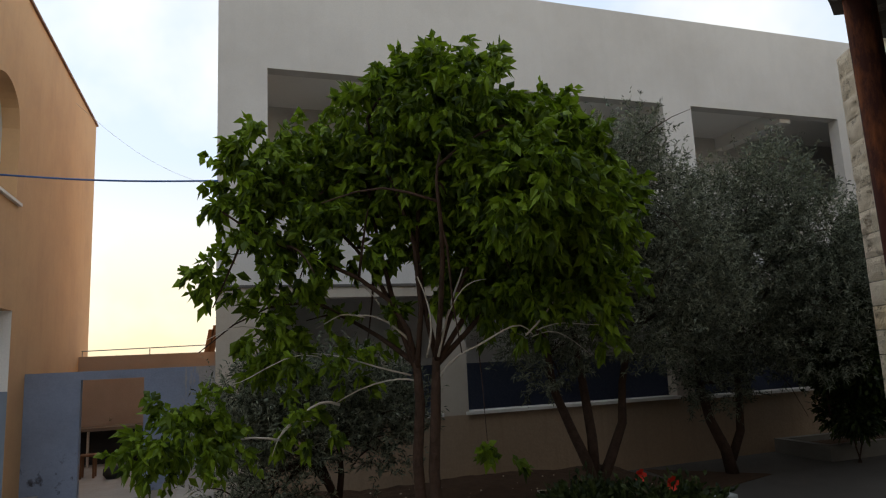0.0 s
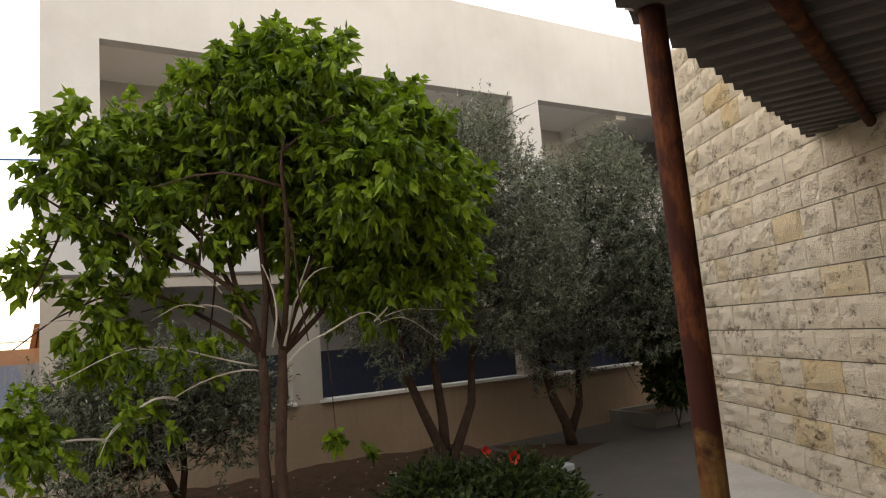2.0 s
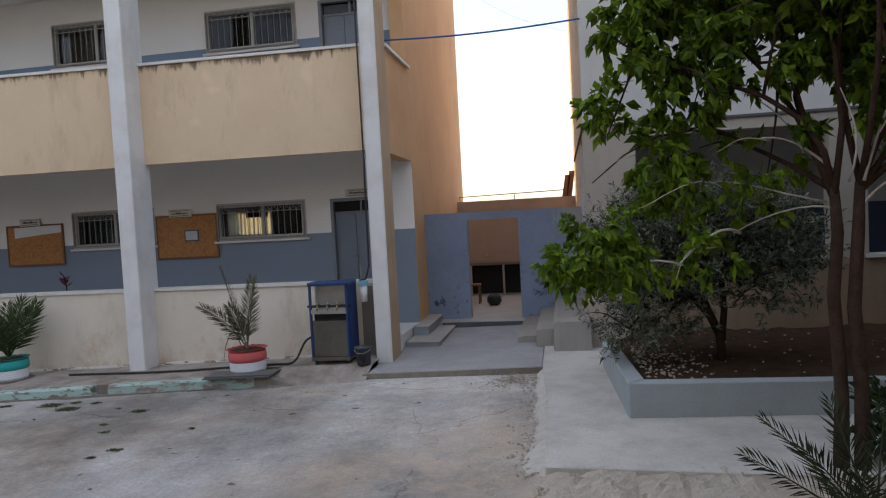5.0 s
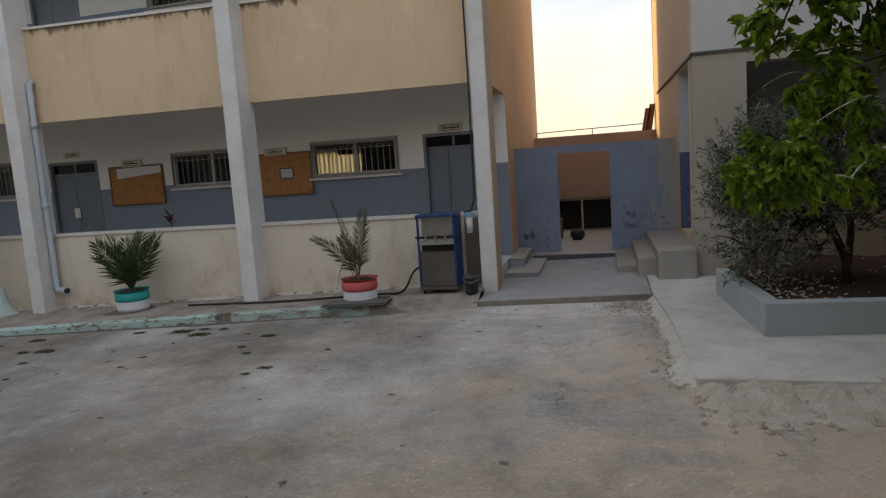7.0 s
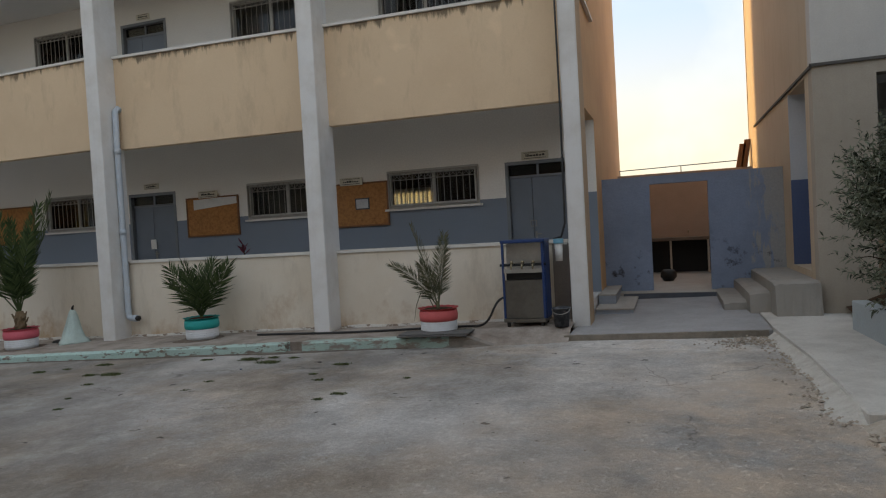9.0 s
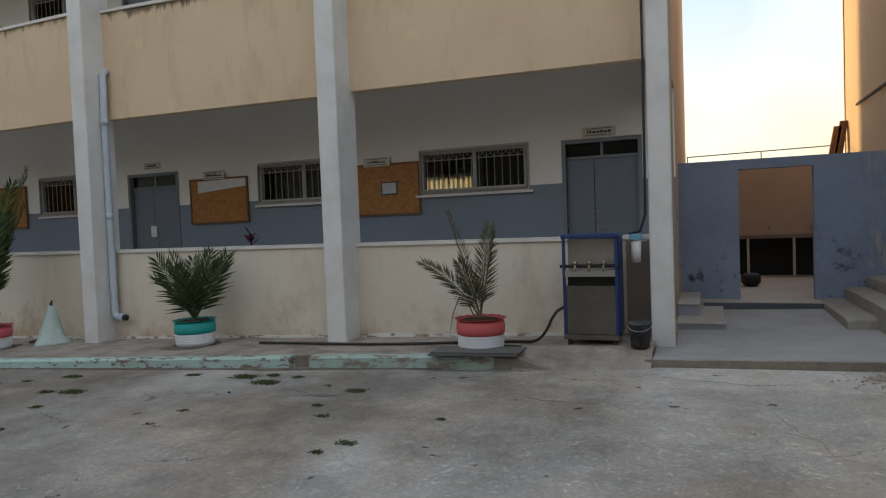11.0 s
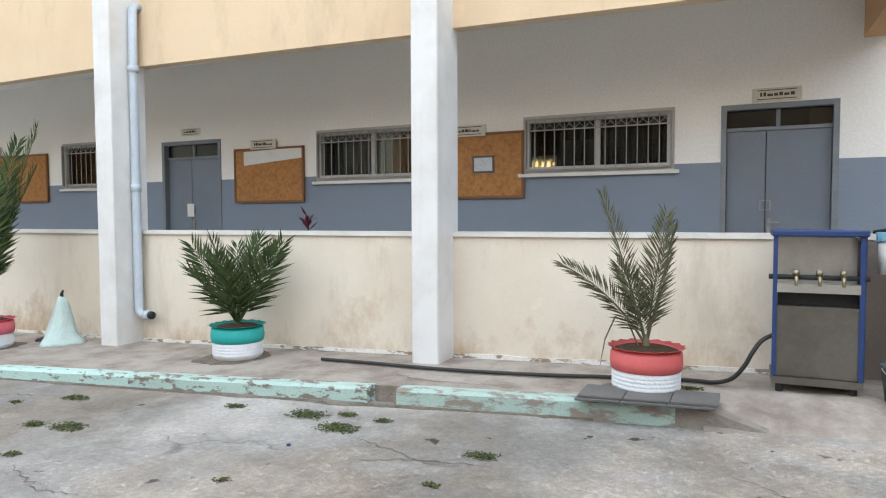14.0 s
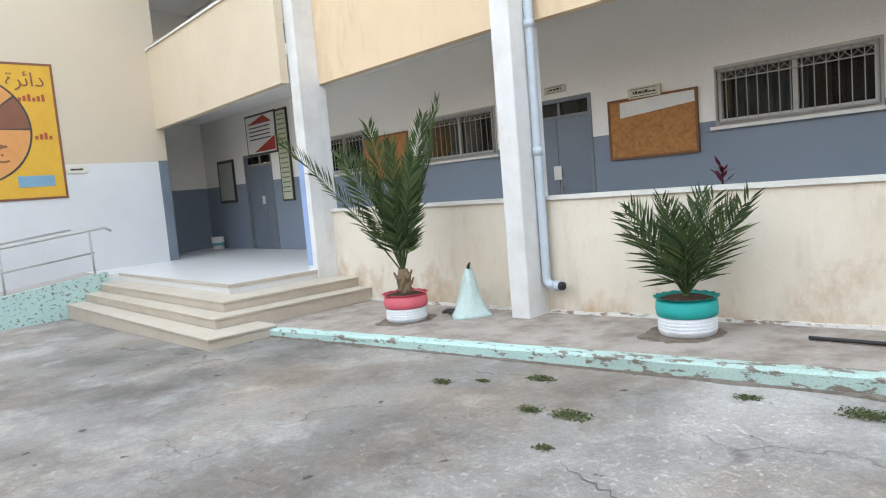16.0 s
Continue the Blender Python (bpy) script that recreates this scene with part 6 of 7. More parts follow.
def palm(at, label, fronds, leaf, seed, trunk=0.0, material=None, name="date_palm", n=26, spread=55, wide=0.016):
    rnd = random.Random(seed)
    p = thing(name, at, label, "palm")
    x, y, z = at
    if trunk:
        bm = bmesh.new()
        lathe(bm, [(0.075, -0.02), (0.1, 0.05), (0.085, 0.14), (0.1, 0.2), (0.06, trunk), (0.0, trunk)], 14, at, lambda a, h: 1 + 0.16 * math.sin(4 * a + h * 40))
        for k in range(10):
            a = k * 2.4
            r = 0.085
            h = 0.04 + 0.022 * k
            tube(bm, [(x + r * math.cos(a), y + r * math.sin(a), z + h), (x + 1.5 * r * math.cos(a), y + 1.5 * r * math.sin(a), z + h + 0.09)], [0.022, 0.012], 5)
        part("trunk", bm, surface("palm_fibre", (0.2, 0.14, 0.08), (0.1, 0.07, 0.04), 0.95, scale=20), p, "stubby fibrous trunk")
    else:
        bm = bmesh.new(); lathe(bm, [(0.03, -0.03), (0.026, 0.05), (0.012, 0.1), (0, 0.1)], 10, at); part("crown_base", bm, material or PALM, p)
    for az, lean, length, droop in fronds:
        frond((x, y, z + trunk * 0.8), radians(az), radians(lean), length, radians(droop), n, leaf, material, p, rnd, spread, wide)
    return p


z = tyre_planter(-4.06, 9.12, (0.62, 0.12, 0.12), "coral_paint", "tyre planter painted coral red over white")
palm((-4.06, 9.12, z), "sparse dusty date palm with drying fronds", [(178, 14, 1.28, 6), (186, 30, 0.95, 34), (200, 10, 0.7, 20), (4, 6, 1.08, 4), (-14, 12, 0.98, 2)], 0.25, 3, material=PALMDRY, n=60, wide=0.0135, spread=60)
s = thing("dry_frond", (-4.3, 9.1, z), "single dry brown palm leaf bent over", "leaf")
bm = bmesh.new(); tube(bm, [(-4.12, 9.1, z), (-4.2, 9.08, z + 0.2), (-4.3, 9.06, z + 0.24), (-4.38, 9.05, z + 0.05), (-4.42, 9.04, z - 0.18)], [0.008, 0.007, 0.008, 0.006, 0.002], 5); part("blade", bm, PALMDRY, s)
z = tyre_planter(-8.45, 9.25, (0.02, 0.36, 0.33), "teal_paint", "tyre planter painted teal green over white")
palm((-8.45, 9.25, z), "bushy dark green date palm seedling", [(180, 35, 0.98, 4), (172, 27, 0.95, 16), (0, 38, 1.08, -6), (8, 28, 0.95, 8), (80, 12, 0.98, 14), (100, 18, 0.95, 16), (265, 12, 0.98, 16), (285, 22, 0.9, 20), (215, 22, 0.98, 12), (325, 24, 1.0, 10), (130, 25, 0.95, 10), (40, 22, 0.95, 12), (170, 14, 0.92, 10), (10, 13, 0.95, 10), (240, 30, 0.8, 18), (300, 32, 0.8, 16)], 0.36, 5, n=19, wide=0.026, spread=62)
z = tyre_planter(-12.1, 8.78, (0.66, 0.13, 0.17), "pink_red_paint", "tyre planter painted pink-red over white")
palm((-12.1, 8.78, z), "tall date palm with one long leaning frond", [(215, 34, 2.4, 12), (205, 20, 1.8, 12), (90, 6, 1.7, 10), (150, 12, 1.8, 8), (20, 9, 2.0, 10), (32, 15, 2.25, 4), (60, 14, 1.7, 10), (270, 14, 1.6, 12), (230, 14, 1.75, 10), (320, 12, 1.7, 12), (120, 16, 1.6, 14), (200, 7, 1.95, 6), (345, 15, 1.5, 12), (180, 18, 1.4, 14)], 0.36, 7, trunk=0.32, n=46, wide=0.03, spread=54)
palm((2.75, 4.35, yard(2.75, 4.35) + 0.02), "small wild palm growing beside the tree", [(180, 50, 0.95, 12), (150, 35, 0.95, 20), (100, 25, 0.9, 15), (60, 30, 0.95, 18), (20, 45, 1.0, 20), (200, 30, 0.85, 18), (240, 35, 0.8, 15), (300, 40, 0.8, 20), (0, 62, 1.0, 5)], 0.22, 9, material=leaf_mat("dark_palm_leaflet", (0.012, 0.02, 0.008), (0.05, 0.065, 0.026), 0.1), name="palm_seedling", n=26, wide=0.014)

for x, y, r in ((-4.06, 9.12, 0.36), (-8.45, 9.25, 0.42), (-12.1, 8.78, 0.4)):
    bm = bmesh.new()
    lathe(bm, [(r, -0.004), (r * 0.9, 0.006), (0.3, 0.012), (0.0, 0.012)], 40, (x, y, terrace(x)), lambda a, h, x=x: 1 + 0.3 * noise.noise((math.cos(a) * 1.6 + x, math.sin(a) * 1.6, 0)) + 0.1 * noise.noise((math.cos(a) * 6 + x, math.sin(a) * 6, 3)) if h < 0.008 else 1)
    structure("dirt", bm, surface("spilled_potting_soil", (0.19, 0.145, 0.11), (0.08, 0.058, 0.042), 0.95, scale=9, amount=0.9, grain=50, bump=0.8), "dark soil washed out round a tyre planter", "dirt", smooth=True)
# pale plaster cone, dark cloth, slab, corridor plant
c = thing("plaster_cone", (-11.42, 9.3, terrace(-11.42)), "lumpy mint-white plaster-covered cone with a dark tip", "cone")
bm = bmesh.new()
lathe(bm, [(0.0, -0.01), (0.275, 0.0), (0.25, 0.04), (0.2, 0.1), (0.16, 0.22), (0.115, 0.36), (0.082, 0.5), (0.06, 0.58), (0.035, 0.62), (0, 0.63)], 22, (-11.42, 9.3, terrace(-11.42)), lambda a, h: 1 + 0.10 * math.sin(3 * a + 9 * h) + 0.06 * math.sin(7 * a))
part("body", bm, surface("mint_plaster", (0.52, 0.62, 0.57), (0.4, 0.47, 0.43), 0.9, scale=6, amount=0.6, bump=0.6), c, smooth=True)
bm = bmesh.new(); tube(bm, [(-11.42, 9.3, 0.55 + terrace(-11.42)), (-11.4, 9.29, 0.66 + terrace(-11.42)), (-11.36, 9.28, 0.7 + terrace(-11.42))], [0.03, 0.02, 0.012], 6); part("tip", bm, RUBBER, c, "dark tip")
bm = bmesh.new()
for k in range(5):
    lathe(bm, [(0.12, 0.0), (0.1, 0.03), (0.0, 0.045)], 9, (-11.95 + 0.1 * k, 9.42 + 0.04 * math.sin(k * 2), terrace(-11.8)), lambda a, h: 1 + 0.3 * math.sin(3 * a + k))
tagged(part("dark_cloth", bm, RUBBER, None, smooth=True), "crumpled dark cloth lying behind the planter", "cloth")
SLATE = surface("grey_floor_tile", (0.12, 0.115, 0.108), (0.075, 0.07, 0.065), 0.7, scale=4)
s = thing("tile_slab", (-4.0, 8.7, terrace(-4)), "row of dark grey tiles lying on the walkway", "tile")
for layer in range(2):
    for k in range(3):
        bm = bmesh.new()
        a, b = -4.52 + 0.337 * k + 0.02 * layer, -4.52 + 0.337 * (k + 1) - 0.006 + 0.02 * layer
        z0 = terrace(-4.0) + 0.014 + 0.022 * layer
        sl = lambda x: 8.56 + 0.13 * (x + 4.5) + 0.02 * layer
        prism(bm, [(a, sl(a)), (b, sl(b)), (b, sl(b) + 0.36), (a, sl(a) + 0.36)], z0, z0 + 0.02)
        part("tile", bm, SLATE, s, bevel=0.003)
c = thing("corridor_plant", (-8.9, 11.2, 0.43), "potted plant with purple leaves behind the low wall", "plant")
bm = bmesh.new(); lathe(bm, [(0, 0), (0.12, 0), (0.17, 0.3), (0.15, 0.3), (0, 0.27)], 16, (-8.9, 11.2, 0.43)); part("pot", bm, surface("clay_pot", (0.35, 0.16, 0.09), None, 0.8), c, smooth=True)
bm = bmesh.new(); tube(bm, [(-8.9, 11.2, 0.7), (-8.88, 11.2, 1.2), (-8.9, 11.2, 1.55)], 0.012, 6); part("stem", bm, BARK, c)
rnd = random.Random(5)
bm = bmesh.new()
for k in range(16):
    a = k * 2.4
    d = Vector((math.cos(a), math.sin(a), rnd.uniform(0.1, 1.2))).normalized()
    b0 = Vector((-8.9, 11.2, 1.42 + 0.012 * k)); t = b0 + d * rnd.uniform(0.14, 0.24)
    w = d.cross(Vector((0, 0, 1))).normalized() * 0.028
    m = b0.lerp(t, 0.5)
    v = [bm.verts.new(q) for q in (b0, m + w, t, m - w)]
    bm.faces.new((v[0], v[1], v[2])); bm.faces.new((v[0], v[2], v[3]))
part("leaves", bm, leaf_mat("purple_leaf", (0.09, 0.015, 0.03), (0.16, 0.03, 0.06), 0.2), c, "purple leaves")

# ---- alley ----
s = thing("wash_counter", (-0.4, 17.0, 0.335), "rough concrete wash counter on posts along the alley wall", "counter")
part("top", boxes((-1.93, 1.19, 16.75, 17.39, 1.13, 1.2)), surface("dark_counter_stone", (0.2, 0.15, 0.11), None, 0.8, scale=4), s)
for x in (-1.6, -0.75, 0.1, 0.9):
    part("post", boxes((x, x + 0.045, 16.8, 16.88, 0.335, 1.129)), STEPSTONE, s)
# black panel paints in the shade below the counter top
part("shade_panel", boxes((-1.93, 1.19, 17.3, 17.39, 0.335, 1.128)), BLACK, s, "black panel for the shade under the counter")
for x in (-1.2, -0.3, 0.5):
    bm = bmesh.new(); tube(bm, [(x, 17.4, 1.36), (x, 17.25, 1.36), (x, 17.24, 1.3)], 0.018, 6)
    tagged(part("wall_tap", bm, BRASS, None, smooth=True), "small brass wall tap above the counter", "tap", "wall taps")
s = thing("round_pot", (-0.8, 14.9, 0.335), "round black pot on the alley floor", "pot")
bm = bmesh.new(); lathe(bm, [(0, 0), (0.1, 0.0), (0.17, 0.09), (0.16, 0.19), (0.11, 0.24), (0.1, 0.24), (0.0, 0.2)], 18, (-0.8, 14.9, 0.335)); part("body", bm, RUBBER, s, smooth=True)
s = thing("stool", (-1.3, 15.3, 0.335), "small dark wooden stool inside the alley", "stool")
part("seat", boxes((-1.45, -1.15, 15.15, 15.45, 0.76, 0.8)), FRAMEWOOD, s)
for x in (-1.44, -1.2):
    for y in (15.16, 15.4):
        part("leg", boxes((x, x + 0.04, y, y + 0.04, 0.335, 0.759)), FRAMEWOOD, s)
s = thing("wall_rail", (-0.4, 17.5, 2.82), "thin pipe rail along the top of the alley wall", "rail")
bm = bmesh.new(); tube(bm, [(-1.9, 17.5, 2.95), (1.15, 17.5, 3.0)], 0.012, 6); part("rail", bm, IRON, s)
for x in (-1.88, -0.4, 1.1):
    bm = bmesh.new(); tube(bm, [(x, 17.5, 2.8), (x, 17.5, 2.96)], 0.012, 6); part("post", bm, IRON, s)
s = thing("timber_scraps", (1.05, 17.3, 2.82), "weathered timber scraps leaning at the wall's end", "timber")
for k in range(2):
    bm = bmesh.new()
    prism(bm, [(0.86 + 0.11 * k, 17.42), (1.0 + 0.11 * k, 17.42), (1.0 + 0.11 * k, 17.5), (0.86 + 0.11 * k, 17.5)], 2.82, 3.38 + 0.1 * k)
    for v in bm.verts:
        if v.co.z > 3:
            v.co.x += 0.1
    part("board", bm, FRAMEWOOD, s)


# ---- trees ----
def leaves(name, centres, dirs, length, width, material, parent, rnd, fold=0.25, label=""):
    """Many folded leaves as one mesh, from points and the ways they hang."""
    n = len(centres)
    L = length * (0.7 + 0.6 * rnd.random((n, 1)))
    W = width * (0.7 + 0.6 * rnd.random((n, 1)))
    d = dirs / np.linalg.norm(dirs, axis=1, keepdims=True)
    r = rnd.normal(size=(n, 3))
    side = np.cross(d, r)
    side /= np.linalg.norm(side, axis=1, keepdims=True)
    nor = np.cross(side, d)
    mid = centres + d * L * 0.45
    b, l, c, rr, t = centres, mid + side * W / 2, mid - nor * W * fold, mid - side * W / 2, centres + d * L
    t = t + np.array([0, 0, -0.15]) * L
    verts = np.stack([b, l, c, rr, t], 1).reshape(-1, 3)
    k = (np.arange(n) * 5)[:, None]
    faces = np.concatenate([k + f for f in ([0, 2, 1], [0, 3, 2], [1, 2, 4], [2, 3, 4])], 0)
    me = bpy.data.meshes.new(name)
    me.from_pydata(verts.tolist(), [], faces.tolist())
    me.materials.append(material)
    ob = new(name, me)
    ob.parent = parent
    ob.matrix_parent_inverse = parent.matrix_world.inverted()
    if label:
        ob["label"] = label
    return ob


def limb(bm, a, b, r0, r1, rnd, bend=0.12, steps=7):
    a, b = Vector(a), Vector(b)
    j = [Vector(rnd.normal(size=3)) * bend * (b - a).length * 0.35 for _ in range(2)]
    pts, rad = [], []
    for k in range(steps + 1):
        u = k / steps
        p = a.lerp(b, u) + j[0] * math.sin(math.pi * u) * 0.6 + j[1] * math.sin(2 * math.pi * u) * 0.3 + Vector((0, 0, 0.12 * (b - a).length * math.sin(math.pi * u)))
        pts.append(p); rad.append(r0 + (r1 - r0) * u)
    tube(bm, pts, rad, 7)
    return pts


def cloud(rnd, lobes, density, clump, per):
    """Leaf places gathered in small sprays inside round lobes, thicker near their skins."""
    P, D = [], []
    for x, y, z, r, squash, k in lobes:
        n = max(2, int(density * k * r ** 2.2))
        u = rnd.normal(size=(n, 3)); u /= np.linalg.norm(u, axis=1, keepdims=True)
        rad = r * (0.45 + 0.6 * rnd.random((n, 1)) ** 0.6)
        c = np.array([x, y, z]) + u * rad * np.array([1, 1, squash])
        for q, w in zip(c, u):
            m = rnd.poisson(per) + 3
            off = rnd.normal(size=(m, 3)) * clump
            P.append(q + off)
            D.append(off / clump * 0.5 + w * 0.5 + np.array([0, 0, -0.75]))
    return np.concatenate(P), np.concatenate(D)


def sprigs(rnd, lobes, density, per, length, hang, droop):
    """Leaves set along short sprays that leave the skins of round lobes."""
    P, D = [], []
    for x, y, z, r, squash, k in lobes:
        n = max(2, int(density * k * r ** 2.2))
        u = rnd.normal(size=(n, 3)); u /= np.linalg.norm(u, axis=1, keepdims=True)
        rad = r * (0.35 + 0.6 * rnd.random((n, 1)) ** 0.5)
        c = np.array([x, y, z]) + u * rad * np.array([1, 1, squash])
        for q, w in zip(c, u):
            d = w * 0.8 + hang + rnd.normal(size=3) * 0.35
            d = d / np.linalg.norm(d)
            m = rnd.poisson(per) + 3
            t = np.sort(rnd.random(m))[:, None]
            size = length * (0.6 + 0.8 * rnd.random())
            P.append(q + d * size * t + hang * size * 0.5 * t ** 2 + rnd.normal(size=(m, 3)) * 0.012)
            D.append(d * 0.55 + rnd.normal(size=(m, 3)) * 0.62 + np.array([0, 0, -droop]))
    return np.concatenate(P), np.concatenate(D)


def broad_tree():
    rnd = np.random.default_rng(11)
    X, Y, Z = 3.05, 5.4, 0.12
    t = thing("tree", (X, Y, Z), "leafy broadleaf tree with twin stems and drooping leaves", "tree")

    def reach(s, z):
        """How far the limbs on the yard side bend forward, low ones most."""
        return 1 - (0.27 if z < 2.45 else 0.1) * max(0.0, min(1.0, (-s - 0.7) / 1.5))

    def at(s, z, deep=0.0):
        p = Vector((X + 0.948 * s + 0.32 * deep, Y - 0.32 * s + 0.948 * deep, z))
        c = Vector((1.1, -0.4, 2.5))
        return tuple(c + (p - c) * reach(s, z))
    bm = bmesh.new()
    tube(bm, [at(-0.10, Z - 0.05), at(-0.08, 0.8), at(-0.12, 1.6), at(-0.08, 2.1), at(-0.1, 2.5)], [0.065, 0.052, 0.048, 0.045, 0.036], 10)
    tube(bm, [at(0.05, Z - 0.05), at(0.06, 0.8), at(0.02, 1.5), at(0.06, 2.1), at(0.08, 2.5)], [0.062, 0.055, 0.05, 0.046, 0.036], 10)
    ends = [(-1.3, 4.2, 0), (-0.6, 4.6, 0.3), (-0.1, 5.0, -0.2), (0.4, 4.7, 0.3), (0.9, 4.1, -0.3), (1.4, 4.0, 0.2), (-1.8, 3.9, -0.2), (-1.2, 3.2, 0.3), (0.2, 4.2, -0.7), (-0.3, 4.2, 0.8), (0.7, 3.6, 0.6)]
    for s, z, d in ends:
        p = limb(bm, at(-0.1 if s < 0 else 0.08, 2.35 + 0.15 * rnd.random()), at(s, z, d), 0.028, 0.008, rnd, 0.3)
        for k in (3, 4, 5, 6):
            q = p[k] + Vector(rnd.normal(size=3)) * 0.42
            limb(bm, p[k], q, 0.014, 0.005, rnd, steps=4)
    part("trunk", bm, BARK, t, "grey-brown twin trunk with limbs", smooth=True)
    bm = bmesh.new()
    for a, b, r in [((-0.12, 2.3, 0), (-0.85, 2.12, 0), 0.012), ((-0.8, 2.12, 0), (-1.35, 1.83, 0), 0.017), ((-1.3, 1.84, 0), (-2.2, 1.74, 0), 0.012), ((-1.0, 2.0, 0), (-1.35, 1.72, -0.1), 0.008),
                    ((-0.1, 2.6, 0), (-0.6, 2.9, -0.1), 0.018), ((-0.55, 2.88, 0), (-1.0, 2.8, 0), 0.01), ((0.08, 2.3, 0), (0.45, 2.58, -0.1), 0.018), ((0.43, 2.57, -0.1), (0.95, 2.66, -0.1), 0.013), ((0.9, 2.66, 0), (1.45, 3.02, 0), 0.012),
                    ((0.95, 2.64, 0), (1.5, 2.45, 0.1), 0.007), ((1.0, 2.7, 0), (1.6, 2.72, 0), 0.008), ((0.0, 2.5, -0.1), (-0.05, 3.2, -0.3), 0.014), ((0.1, 2.5, -0.1), (0.35, 3.25, -0.3), 0.016), ((0.2, 2.85, -0.2), (0.55, 3.15, -0.3), 0.009), ((-0.3, 2.75, 0), (-0.75, 3.3, 0), 0.01),
                    ((-0.15, 2.35, 0), (-1.3, 2.6, 0.2), 0.011), ((-1.2, 2.58, 0.2), (-2.0, 2.75, 0.1), 0.007), ((-0.9, 2.5, 0.1), (-1.7, 2.35, 0), 0.007)]:
        limb(bm, at(a[0], a[1], a[2]), at(b[0], b[1], b[2]), r * 0.75, r * 0.35, rnd, 0.3)
    part("bare_branch", bm, TWIG, t, "pale bare branches under the crown", smooth=True)
    bm = bmesh.new()
    tube(bm, [at(0.46, 2.62), at(0.48, 2.3), at(0.5, 1.75)], [0.006, 0.004, 0.003], 5)
    part("hanging_twig", bm, BARK, t, "thin brown twig hanging down", smooth=True)
    lobes = [(-0.05, 5.05, .42, 1), (-0.3, 4.75, .4, 1), (-0.8, 4.55, .42, 1), (-1.2, 4.5, .42, 1), (-1.6, 4.5, .28, 1), (-1.75, 4.2, .3, 1), (0.35, 4.75, .5, 1.1), (0.75, 4.35, .5, 1.1), (1.2, 4.3, .42, 1), (1.55, 4.05, .42, 1), (1.35, 3.7, .42, 1), (0.9, 3.85, .5, 1.1), (0.45, 4.2, .5, 1.1), (0.4, 3.7, .48, 1),
             (0.0, 4.3, .45, .9), (-0.5, 4.15, .4, .8), (-1.0, 4.05, .4, .9), (-1.5, 3.85, .36, 1), (-1.72, 3.75, .24, 1), (-1.98, 4.15, .16, 1.4), (-2.18, 3.36, .15, 1.6), (-1.75, 3.3, .3, .9), (-1.3, 3.35, .3, .7), (-0.65, 3.65, .36, .7), (0.0, 3.65, .38, .8), (0.75, 3.35, .4, .8), (1.25, 3.3, .35, .7), (1.65, 3.45, .3, .8),
             (-1.8, 2.85, .22, .9), (-1.5, 2.85, .24, .6), (-1.0, 2.9, .26, .6), (-1.35, 2.5, .24, .6), (-0.8, 2.5, .24, .6), (-1.85, 2.48, .2, .6), (-2.2, 2.03, .26, 1.0), (-2.48, 1.95, .28, 1.1), (-2.72, 1.82, .18, 1.0), (-1.9, 1.9, .22, .6), (-1.4, 2.1, .2, .6), (-1.1, 1.9, .16, .5), (0.52, 1.72, .08, 1.2), (0.66, 1.62, .09, 1.2), (1.0, 3.1, .34, .8), (1.45, 3.15, .3, .8), (0.65, 3.05, .24, .6), (1.6, 3.0, .18, .8), (1.55, 2.65, .14, .8), (0.95, 2.75, .14, .6), (-0.4, 2.85, .2, .5), (0.3, 3.2, .25, .6)]
    rows, low_rows = [], []
    for k, (s, z, r, q) in enumerate(lobes):
        q *= 0.62 if s < -0.85 and 2.7 < z < 4.15 else (1.25 if s > 0.6 and z > 3 else 1.0)
        s = s * (0.9 if s < -1 else 1)
        deep = rnd.normal() * (0.3 if r > 0.4 else 0.08)
        (low_rows if reach(s, z) < 0.85 else rows).append((*at(s, z, deep), r * reach(s, z), 0.85, q / reach(s, z) ** 2))
        if s > 0.5 and z > 3.2:
            rows.append((*at(s * 0.95, z - 0.1, deep + 1.15), r, 0.85, q))
        if r > 0.4:
            rows.append((*at(s * 0.9, z - 0.05, deep + 0.65), r * 0.9, 0.85, q * 0.8))
    P, D = sprigs(rnd, rows, 390, 15, 0.2, np.array([0, 0, -0.22]), 0.42)
    leaves("crown", P, D, 0.116, 0.068, LEAF, t, rnd, 0.25, "dense drooping green leaves")
    P, D = sprigs(rnd, low_rows, 430, 15, 0.16, np.array([0, 0, -0.22]), 0.42)
    leaves("low_foliage", P, D, 0.085, 0.05, LEAF, t, rnd, 0.25, "green leaves on the low outer limb")


